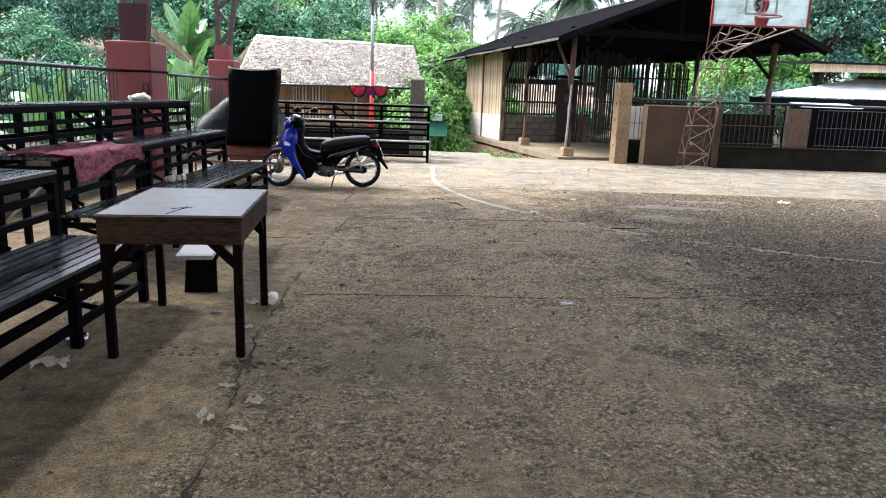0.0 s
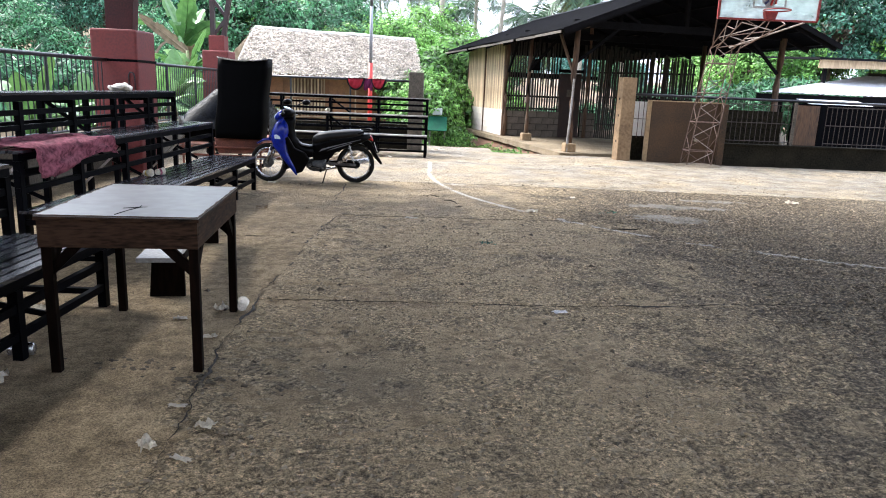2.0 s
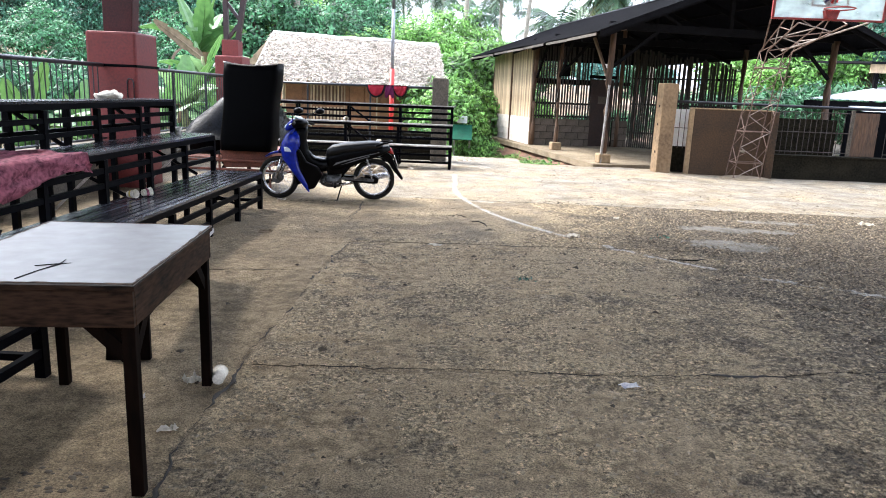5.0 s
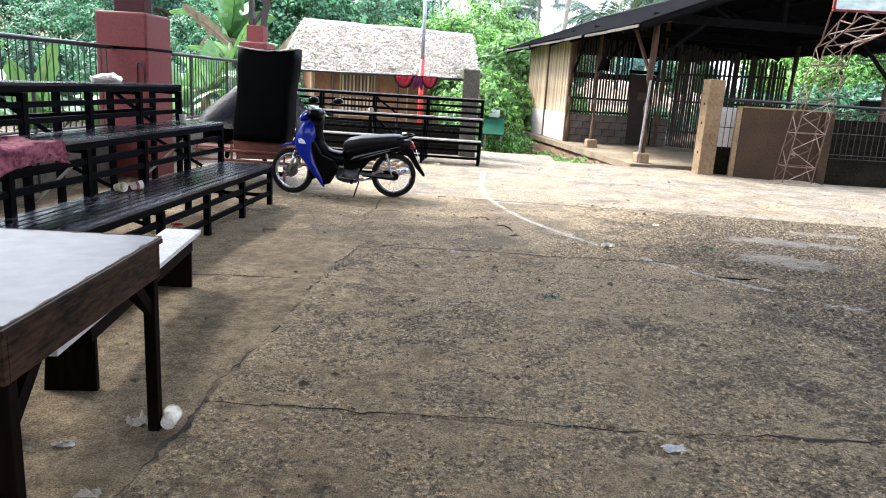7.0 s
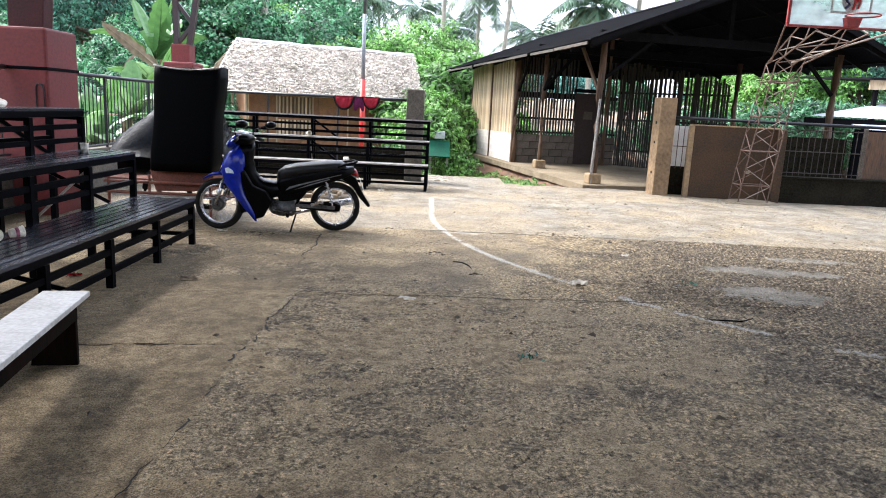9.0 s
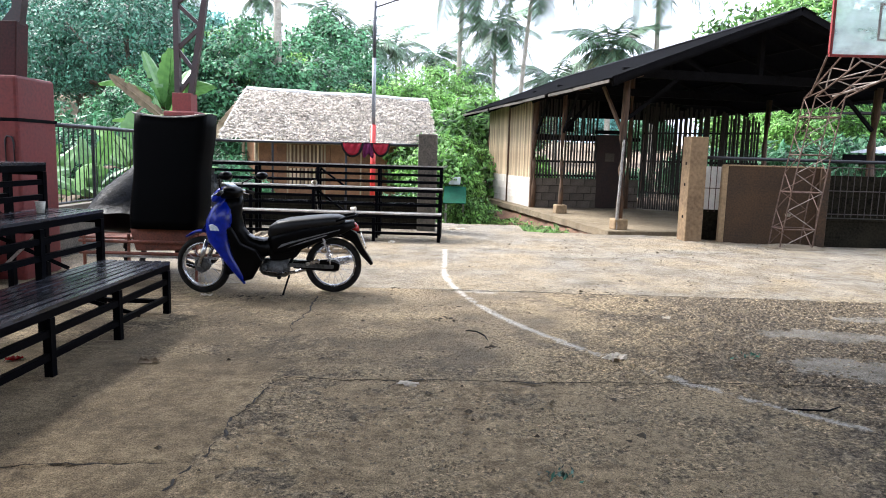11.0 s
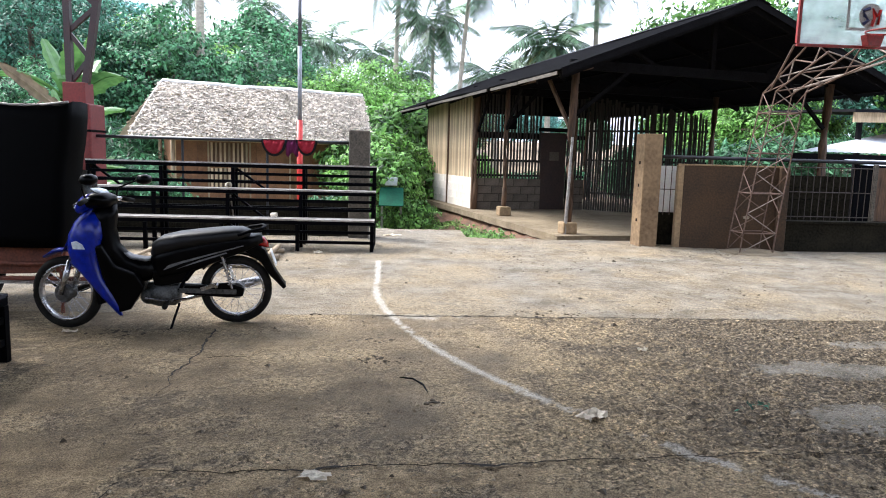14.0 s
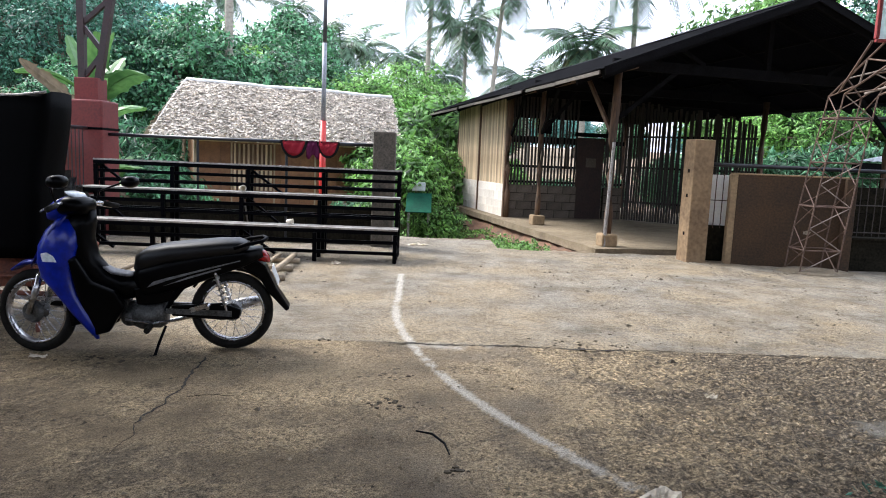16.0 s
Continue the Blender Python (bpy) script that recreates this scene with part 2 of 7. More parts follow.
def tube(bm, p, q, r, r2=None, n=8, caps=True):
    p, q = Vector(p), Vector(q)
    d = q - p
    v = bmesh.ops.create_cone(bm, cap_ends=caps, segments=n, radius1=r, radius2=r if r2 is None else r2, depth=d.length)["verts"]
    bmesh.ops.transform(bm, matrix=Matrix.Translation((p + q) / 2) @ d.to_track_quat("Z", "Y").to_matrix().to_4x4(), verts=v)
    return v


def bend(bm, pts, r, n=8, closed=False):
    """A round pipe along points."""
    pts = [Vector(p) for p in pts]
    rings = []
    k = len(pts)
    for i, p in enumerate(pts):
        a = pts[(i - 1) % k] if closed or i else pts[0]
        b = pts[(i + 1) % k] if closed or i < k - 1 else pts[-1]
        q = (b - a).to_track_quat("Z", "Y")
        rad = r[i] if isinstance(r, (list, tuple)) else r
        rings.append([bm.verts.new(p + q @ Vector((rad * math.cos(t), rad * math.sin(t), 0))) for t in [math.tau * j / n for j in range(n)]])
    pairs = list(zip(rings, rings[1:] + ([rings[0]] if closed else [])))
    for a, b in pairs[: k if closed else k - 1]:
        for j in range(n):
            bm.faces.new((a[j], a[(j + 1) % n], b[(j + 1) % n], b[j]))
    if not closed:
        bm.faces.new(rings[0][::-1])
        bm.faces.new(rings[-1])


def prism(bm, outline, t0, t1, axis="y"):
    """A flat outline of (a, b) pairs pushed from t0 to t1 along an axis."""
    def pt(a, b, t):
        return {"y": (a, t, b), "x": (t, a, b), "z": (a, b, t)}[axis]
    lo = [bm.verts.new(pt(a, b, t0)) for a, b in outline]
    hi = [bm.verts.new(pt(a, b, t1)) for a, b in outline]
    bm.faces.new(lo)
    bm.faces.new(hi[::-1])
    for i in range(len(lo)):
        j = (i + 1) % len(lo)
        bm.faces.new((lo[i], hi[i], hi[j], lo[j]))
    return lo + hi


def part(name, bm, mat, parent=None, label="", bevel=0.0, smooth=False, kind=""):
    bmesh.ops.recalc_face_normals(bm, faces=bm.faces)
    me = bpy.data.meshes.new(name)
    bm.to_mesh(me)
    bm.free()
    me.materials.append(mat)
    if smooth:
        for p in me.polygons:
            p.use_smooth = True
    ob = new(name, me)
    if parent:
        ob.parent = parent
    if bevel:
        mod = ob.modifiers.new("bevel", "BEVEL")
        mod.width, mod.segments, mod.limit_method = bevel, 2, "ANGLE"
    return tagged(ob, label, kind=kind)


def thing(name, label, category, m=None, group="", kind=""):
    ob = new(name)
    ob.empty_display_size = 0.1
    if m is not None:
        ob.matrix_basis = m
    return tagged(ob, label, category, group, kind)


def one(name, mat, fn, parent=None, **k):
    bm = bmesh.new()
    fn(bm)
    return part(name, bm, mat, parent, **k)


def shared(name, me, parent, m, label=""):
    """One more object on a mesh that alike pieces share."""
    ob = new(name, me)
    ob.parent = parent
    ob.matrix_basis = m
    return tagged(ob, label)


def plain_mesh(name, fn, mat, smooth=False):
    bm = bmesh.new()
    fn(bm)
    bmesh.ops.recalc_face_normals(bm, faces=bm.faces)
    me = bpy.data.meshes.new(name)
    bm.to_mesh(me)
    bm.free()
    me.materials.append(mat)
    if smooth:
        for p in me.polygons:
            p.use_smooth = True
    return me


rnd = random.Random(7)


# ---- ground ----
def hill(x, y):
    """Height of the land round the court."""
    out = max(0.0, -4.6 - x, y - 18.2 - max(0.0, 0.15 * (x - 4)))
    z = -0.06 - min(0.55, 0.16 * out) if out > 0 else -0.06
    far = max(0.0, math.hypot(x, y - 8) - 34)
    left = max(0.0, min(1.0, (-8 - x) / 28))
    z += min(13.0, far * 0.17) * (0.35 + 0.65 * left)
    u = (x - 4.2) * math.cos(radians(12)) + (y - 18.0) * math.sin(radians(12))
    v = -(x - 4.2) * math.sin(radians(12)) + (y - 18.0) * math.cos(radians(12))
    if -0.6 < v < 12 and -3.2 < u < -0.2:
        z -= 0.36 * min(1.0, (u + 3.2) / 1.6) * min(1.0, (v + 0.6) / 1.6)
    if out > 0.3:
        z += 0.12 * noise.noise((x * 0.4, y * 0.4, 0))
    return z


def ground_sheet(bm):
    xs = [-600, -300, -160, -100] + [-80 + 4 * i for i in range(14)] + [-24 + 1.2 * i for i in range(18)] + [-3 + 1.0 * i for i in range(18)] + [16, 20, 26, 34, 44, 56, 70, 100, 160, 300, 600]
    ys = [-600, -200, -60, -20, -6] + [-4 + 2 * i for i in range(11)] + [18.2 + 0.8 * i for i in range(18)] + [34 + 4 * i for i in range(18)] + [120, 160, 300, 600]
    xs, ys = sorted(set(xs)), sorted(set(ys))
    g = [[bm.verts.new((x, y, hill(x, y))) for x in xs] for y in ys]
    for j in range(len(ys) - 1):
        for i in range(len(xs) - 1):
            bm.faces.new((g[j][i], g[j][i + 1], g[j + 1][i + 1], g[j + 1][i]))


one("ground", M_DIRT, ground_sheet, smooth=True, kind="structure", label="bare brown earth round the court, rising into hills")

court = thing("floor", "cracked worn concrete court floor strewn with dirt", "floor", kind="structure")
one("screed", M_DIRT, lambda bm: box(bm, (4.0, 6.6, -0.065), (16.4, 20.6, 0.05)), court, label="dark earth under the slabs")


def lattice(x, y, cell, seed):
    """Smooth random values on a grid of that cell, 0 to 1."""
    g = np.random.RandomState(seed).rand(512, 512)
    u, v = x / cell, y / cell
    iu, iv = np.floor(u).astype(int), np.floor(v).astype(int)
    fu, fv = u - iu, v - iv
    fu, fv = fu * fu * (3 - 2 * fu), fv * fv * (3 - 2 * fv)
    at = lambda p, q: g[p % 512, q % 512]
    return (at(iu, iv) * (1 - fu) + at(iu + 1, iv) * fu) * (1 - fv) + (at(iu, iv + 1) * (1 - fu) + at(iu + 1, iv + 1) * fu) * fv


def ramp01(x, lo, hi):
    t = np.clip((x - lo) / (hi - lo), 0, 1)
    return t * t * (3 - 2 * t)


JOINT_A = ((-0.85, -3.4), (-0.30, 1.0), (0.16, 2.6), (0.10, 3.3), (-0.02, 4.3), (-0.05, 5.35), (-0.05, 7.25), (0.02, 8.42))
JOINT_B = ((-0.04, 5.30), (0.05, 5.29), (0.7, 5.33), (1.6, 5.37), (2.3, 5.42), (4.48, 5.79), (12.0, 6.8))
JOINT_C = ((0.02, 8.42), (0.6, 8.46), (1.6, 8.52), (4.2, 8.66))
JOINT_D = ((0.9, 11.40), (2.2, 11.41), (6.0, 11.42), (12.0, 11.43))
JOINT_L = ((-3.9, 7.0), (-0.9, 7.14), (-0.05, 7.25))
CRACK_M = ((-0.24, 10.90), (-0.19, 10.49), (-0.16, 10.14), (-0.20, 9.84), (-0.21, 9.71), (-0.18, 9.39), (-0.10, 9.14))
CRACK_N = ((-0.14, 10.09), (-0.02, 10.16), (0.12, 10.14), (0.22, 10.18))


THREE_POINT = ((0.90, 14.45), (0.91, 13.8), (0.93, 13.2)) + tuple((7.3 + 6.38 * math.cos(math.pi + radians(1.5 * i)), 12.9 + 6.38 * math.sin(math.pi + radians(1.5 * i))) for i in range(62))


def near_line(x, y, line):
    d = np.full(x.shape, 9.0)
    for (ax, ay), (bx, by) in zip(line, line[1:]):
        k = np.clip(((x - ax) * (bx - ax) + (y - ay) * (by - ay)) / ((bx - ax) ** 2 + (by - ay) ** 2), 0, 1)
        d = np.minimum(d, np.hypot(x - ax - k * (bx - ax), y - ay - k * (by - ay)))
    return d


def court_surface():
    """The worn concrete, slab by slab, with real relief where the camera passes near."""
    xs = np.concatenate([np.arange(-3.9, -1.3, 0.1), np.arange(-1.3, 6.4, 0.02), np.arange(6.4, 12.0, 0.08)])
    ys = np.concatenate([np.arange(-3.4, 2.0, 0.15), np.arange(2.0, 9.2, 0.02), np.arange(9.2, 12.2, 0.03), np.arange(12.2, 15.0, 0.04), np.arange(15.0, 18.7, 0.07)])
    x, y = np.meshgrid(xs, ys)
    wx = x + 0.05 * (lattice(x, y, 0.35, 1) - 0.5) + 0.03 * (lattice(x, y, 0.09, 2) - 0.5)
    wy = y + 0.05 * (lattice(x, y, 0.35, 3) - 0.5) + 0.03 * (lattice(x, y, 0.09, 4) - 0.5)
    far = ramp01(y, 11.38, 11.44)
    mid = ramp01(y, 8.3, 9.0)
    rough = ramp01(wx, -0.08, 0.06) * (1 - mid) + mid * ramp01(x + 1.2 * (lattice(x, y, 0.8, 5) - 0.5), 1.2, 3.2)
    rough = np.clip(rough * (0.55 + 0.9 * lattice(x, y, 0.9, 6)), 0, 1) * (1 - far) + far * (0.08 + 0.16 * lattice(x, y, 0.5, 33))
    rough = 0.10 + 0.90 * rough
    coarse = ramp01(x + 0.8 * (lattice(x, y, 0.6, 34) - 0.5) + 0.7 * (lattice(x, y, 0.15, 35) - 0.5), 1.7, 4.9)
    flake = ramp01(0.40 * lattice(x, y, 0.24, 50) + 0.32 * lattice(x * 0.7, y, 0.09, 51) + 0.28 * lattice(x * 0.7, y, 0.035, 52), 0.49, 0.53) * (1 - 0.6 * coarse)
    near = (1 - coarse) * (1 - mid) * ramp01(wx, -0.08, 0.06)
    rough = rough * (1 - near) + near * np.clip(0.62 - 0.42 * flake + 0.5 * (lattice(x, y, 0.5, 53) - 0.5), 0.12, 1)
    rough = np.maximum(rough, mid * (1 - far) * (0.14 + 0.26 * lattice(x, y, 0.3, 55)))
    peb = 0.6 * lattice(x, y, 0.024, 7) + 0.4 * np.random.RandomState(8).rand(*x.shape)
    lump = 0.65 * lattice(x, y, 0.045, 9) + 0.35 * lattice(x, y, 0.09, 19)
    z = rough * (0.024 * (peb - 0.5) + (0.022 + 0.014 * mid + 0.016 * coarse) * (lump - 0.5) + 0.012 * (lattice(x, y, 0.16, 10) - 0.5) + 0.007 * flake) + 0.010 * (lattice(x, y, 0.8, 11) - 0.5)
    z += (1 - rough) * 0.0022 * (lump - 0.5)
    left = np.sign(wx + 0.04) < 0
    z += np.where(left & (y < 8.4), 0.004, 0.0) + 0.003 * far
    cut = np.zeros(x.shape)
    for line, deep, wide in ((JOINT_A, 0.010, 0.007), (JOINT_B, 0.010, 0.007), (JOINT_C, 0.010, 0.007), (JOINT_D, 0.014, 0.013), (JOINT_L, 0.012, 0.009), (CRACK_M, 0.005, 0.007)):
        gone = lattice(x, y, 0.45, 12) * 0.7 + 0.5
        cut = np.maximum(cut, deep * gone * (1 - ramp01(near_line(wx, wy, line), wide * 0.4, wide * 1.25)))
    z -= cut
    dust_light = 0.26 * lattice(x, y, 0.75, 13) + 0.30 * lattice(x, y, 0.20, 14) + 0.24 * lattice(x, y, 0.07, 15) + 0.20 * lattice(x, y, 0.035, 18)
    # last term pales the floor below y = 7, offsetting the roof's shade
    dust_light = dust_light + 0.16 * np.exp(-((x - 1.2) / 1.6) ** 2) - (0.27 + 0.07 * mid) * ramp01(x, 2.2, 5.0) * (1 - far) + 0.10 * far - 0.07 * mid * (1 - far) + 0.08 * (1 - ramp01(y, 4.0, 7.0)) * (1 - ramp01(x, 2.5, 4.5))
    dust_light = dust_light + 0.10 * (flake - 0.35) - 0.22 * np.exp(-(((x - 0.75) / 0.55) ** 2 + ((y - 4.0) / 0.40) ** 2))
    line = 1 - ramp01(near_line(x + 0.02 * (lattice(x, y, 0.05, 21) - 0.5), y + 0.02 * (lattice(x, y, 0.05, 22) - 0.5), THREE_POINT), 0.022, 0.042)
    wear = 0.45 * lattice(x, y, 0.5, 23) + 0.30 * lattice(x, y, 0.12, 24) + 0.25 * lattice(x, y, 0.03, 25)
    fade = 0.33 + 0.15 * ramp01(x, 2.05, 2.4) * (1 - ramp01(x, 2.7, 3.0)) + 0.02 * ramp01(x, 3.0, 5.0) - 0.17 * ramp01(y, 10.8, 11.8)
    line = line * ramp01(wear, fade, fade + 0.16)
    spill = np.exp(-(((x - 1.5) / 0.42) ** 2 + ((y - 11.36) / 0.09) ** 2) ** 2) * ramp01(wear, 0.33, 0.52)
    paint = np.clip(np.maximum(line, 0.8 * spill), 0, 1)
    mortar = np.zeros(x.shape)
    for cx, cy, ax, ay in ((4.2, 9.98, 0.66, 0.15), (3.85, 9.05, 0.46, 0.26), (4.9, 10.6, 0.5, 0.12)):
        r = np.hypot((x - cx) / ax, (y - cy) / ay) + 0.9 * (lattice(x, y, 0.2, 26) - 0.5) + 0.5 * (lattice(x, y, 0.06, 27) - 0.5)
        mortar = np.maximum(mortar, 1 - ramp01(r, 0.85, 1.1))
    z = z * (1 - 0.7 * mortar) + 0.004 * mortar
    grey = np.clip(0.9 * far + 0.45 * ramp01(x, 0.3, 2.0) + 0.9 * mortar, 0, 1)
    # brown dirt and the bleachers' shade in one mask, rising to the left
    mud_shade = ramp01(-x, 0.0, 1.1) * (0.35 + 0.65 * ramp01(lattice(x, y, 0.7, 28) * 0.6 + lattice(x, y, 0.18, 29) * 0.4, 0.30, 0.62)) * (1 - ramp01(y, 10.5, 12.5))
    mud_shade = np.maximum(mud_shade * (0.35 + 0.85 * ramp01(y, 6.8, 9.0)), mid * (1 - far) * (0.15 + 0.75 * ramp01(lattice(x, y, 0.6, 56) * 0.6 + lattice(x, y, 0.15, 57) * 0.4, 0.3, 0.65)))
    inside = ~((y > 17.0 + 0.25 * lattice(x, y, 0.4, 16)) & (x > 2.3)) & ~((y > 18.25 + 0.3 * lattice(x, y, 0.4, 17)) & (x > 0.6)) & ~((y > 17.0) & (x < 0.2))
    v = np.stack([x, y, z], -1).reshape(-1, 3)
    area = np.where(far > 0.5, 5, np.where(wy > 8.45, np.where(wx < 0.3, 3, 4), np.where(wx < -0.04, np.where(wy > 7.2, 3, 0), np.where(wy > 5.3 + 0.145 * np.maximum(0, wx - 1.6), 2, 1))))
    n = len(xs)
    idx = np.arange(v.shape[0]).reshape(x.shape)
    quads = np.stack([idx[:-1, :-1], idx[:-1, 1:], idx[1:, 1:], idx[1:, :-1]], -1).reshape(-1, 4)
    region = area[:-1, :-1].reshape(-1)
    ok = inside[:-1, :-1].reshape(-1)
    attrs = {"rough": rough.reshape(-1), "dust_light": dust_light.reshape(-1), "fleck": (0.40 * peb + 0.60 * np.random.RandomState(41).rand(*x.shape)).reshape(-1), "soil": np.clip(cut / 0.022, 0, 1).reshape(-1), "paint": paint.reshape(-1), "mortar": mortar.reshape(-1), "grey": grey.reshape(-1), "mud_shade": mud_shade.reshape(-1), "stony": (coarse * (1 - far) * rough).reshape(-1), "pale": np.clip((near + 0.62 * (1 - mid) * (1 - ramp01(wx, -0.08, 0.06))) * (0.75 + 0.5 * lattice(x, y, 0.45, 54)) * (1 - 0.75 * np.exp(-(((x - 0.75) / 0.55) ** 2 + ((y - 4.0) / 0.40) ** 2))), 0, 1).reshape(-1)}
    for k in range(6):
        q = quads[(region == k) & ok]
        used, inv = np.unique(q, return_inverse=True)
        inv = inv.reshape(-1, 4)
        me = bpy.data.meshes.new("slab")
        me.vertices.add(len(used))
        me.vertices.foreach_set("co", v[used].astype(np.float32).reshape(-1))
        me.loops.add(inv.size)
        me.loops.foreach_set("vertex_index", inv.astype(np.int32).reshape(-1))
        me.polygons.add(len(inv))
        me.polygons.foreach_set("loop_start", np.arange(0, inv.size, 4, dtype=np.int32))
        me.update(calc_edges=True)
        for name, vals in attrs.items():
            at = me.attributes.new(name, "FLOAT", "POINT")
            at.data.foreach_set("value", vals[used].astype(np.float32))
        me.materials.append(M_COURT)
        ob = new("slab", me)
        ob.parent = court
    return


def court_material():
    m = bpy.data.materials.new("worn_court_concrete")
    m.use_nodes = True
    n, l = m.node_tree.nodes, m.node_tree.links
    b = n["Principled BSDF"]

    def attr(name):
        t = n.new("ShaderNodeAttribute")
        t.attribute_name = name
        return t.outputs["Fac"]

    def noise_(scale, detail=5, rough=0.7):
        t = n.new("ShaderNodeTexNoise")
        t.inputs["Scale"].default_value, t.inputs["Detail"].default_value, t.inputs["Roughness"].default_value = scale, detail, rough
        l.new(n.new("ShaderNodeNewGeometry").outputs["Position"], t.inputs["Vector"])
        return t.outputs["Fac"]

    def span(v, lo, hi, a=0.0, c=1.0):
        t = n.new("ShaderNodeMapRange")
        for key, val in (("From Min", lo), ("From Max", hi), ("To Min", a), ("To Max", c)):
            t.inputs[key].default_value = val
        l.new(v, t.inputs["Value"])
        return t.outputs[0]

    def mix(f, p, q):
        t = n.new("ShaderNodeMix")
        t.data_type = "RGBA"
        for sock, val in (("Factor", f), ("A", p), ("B", q)):
            if isinstance(val, tuple):
                t.inputs[sock].default_value = (*val, 1)
            else:
                l.new(val, t.inputs[sock])
        return t.outputs["Result"]

    grain = noise_(42, 6, 0.9)
    stones = mix(span(grain, 0.42, 0.58), (0.044, 0.033, 0.020), (0.34, 0.260, 0.168))
    dusty = mix(span(grain, 0.41, 0.55), (0.10, 0.071, 0.038), (0.66, 0.500, 0.300))
    gravel = mix(span(attr("dust_light"), 0.34, 0.64), stones, dusty)
    gravel = mix(span(attr("fleck"), 0.62, 0.82, 0.0, 0.9), gravel, (0.52, 0.41, 0.27))
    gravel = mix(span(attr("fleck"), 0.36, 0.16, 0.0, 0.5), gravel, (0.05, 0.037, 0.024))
    warm = mix(span(noise_(1.3, 8, 0.72), 0.38, 0.62), (0.125, 0.089, 0.048), (0.35, 0.265, 0.165))
    cool = mix(span(noise_(2.2, 9, 0.78), 0.38, 0.62), (0.125, 0.110, 0.088), (0.325, 0.300, 0.258))
    plain = mix(attr("grey"), warm, cool)
    plain = mix(span(attr("pale"), 0.0, 1.0, 0.0, 0.85), plain, mix(span(noise_(9, 8, 0.8), 0.40, 0.60), (0.20, 0.138, 0.070), (0.62, 0.460, 0.270)))
    plain = mix(span(attr("mud_shade"), 0.0, 1.0, 0.0, 0.55), plain, (0.110, 0.078, 0.044))
    plain = mix(span(noise_(3.2, 10, 0.82), 0.50, 0.66, 0.0, 0.75), plain, (0.115, 0.082, 0.048))
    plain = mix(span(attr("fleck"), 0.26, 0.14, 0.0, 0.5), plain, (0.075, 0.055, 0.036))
    col = mix(span(attr("rough"), 0.16, 0.40), plain, gravel)
    cells = n.new("ShaderNodeTexVoronoi")
    cells.inputs["Scale"].default_value, cells.inputs["Randomness"].default_value = 46, 1.0
    warp = n.new("ShaderNodeMapping")
    warp.inputs["Scale"].default_value = (0.85, 1.1, 0.4)
    l.new(n.new("ShaderNodeNewGeometry").outputs["Position"], warp.inputs["Vector"])
    l.new(warp.outputs[0], cells.inputs["Vector"])
    tone = n.new("ShaderNodeHueSaturation")
    shade = n.new("ShaderNodeSeparateColor")
    l.new(cells.outputs["Color"], shade.inputs["Color"])
    l.new(span(shade.outputs["Red"], 0.0, 1.0, 0.62, 1.45), tone.inputs["Value"])
    l.new(col, tone.inputs["Color"])
    pebbled = mix(span(cells.outputs["Distance"], 0.38, 0.72, 0.0, 0.8), tone.outputs["Color"], (0.026, 0.020, 0.014))
    col = mix(span(attr("rough"), 0.2, 0.6, 0.0, 0.62), col, pebbled)
    col = mix(span(attr("stony"), 0.0, 0.55, 0.0, 0.9), col, pebbled)
    col = mix(span(attr("mortar"), 0.0, 1.0, 0.0, 0.85), col, cool)
    col = mix(span(attr("paint"), 0.0, 1.0, 0.0, 0.9), col, (0.54, 0.50, 0.44))
    col = mix(attr("soil"), col, (0.022, 0.017, 0.012))
    hs = n.new("ShaderNodeHueSaturation")
    l.new(span(noise_(130, 3, 0.8), 0.34, 0.66, 0.30, 1.70), hs.inputs["Value"])
    l.new(col, hs.inputs["Color"])
    l.new(hs.outputs["Color"], b.inputs["Base Color"])
    b.inputs["Roughness"].default_value = 0.88
    b.inputs["Specular IOR Level"].default_value = 0.3
    bp = n.new("ShaderNodeBump")
    bp.inputs["Strength"].default_value, bp.inputs["Distance"].default_value = 1.0, 0.05
    height = n.new("ShaderNodeMath")
    height.operation = "MULTIPLY_ADD"
    stone = n.new("ShaderNodeMath")
    stone.operation = "MULTIPLY"
    l.new(span(cells.outputs["Distance"], 0.0, 0.8, 0.55, 0.0), stone.inputs[0])
    l.new(span(attr("stony"), 0.0, 0.6, 0.30, 1.0), stone.inputs[1])
    l.new(noise_(42, 6, 0.9), height.inputs[0])
    height.inputs[1].default_value = 0.8
    l.new(stone.outputs[0], height.inputs[2])
    l.new(height.outputs[0], bp.inputs["Height"])
    l.new(bp.outputs[0], b.inputs["Normal"])
    return m


M_COURT = court_material()
court_surface()
M_CRACK = material("soil_in_crack", (0.022, 0.016, 0.011), (0.008, 0.006, 0.004), 8, 60, 0.95, bump=0.2)


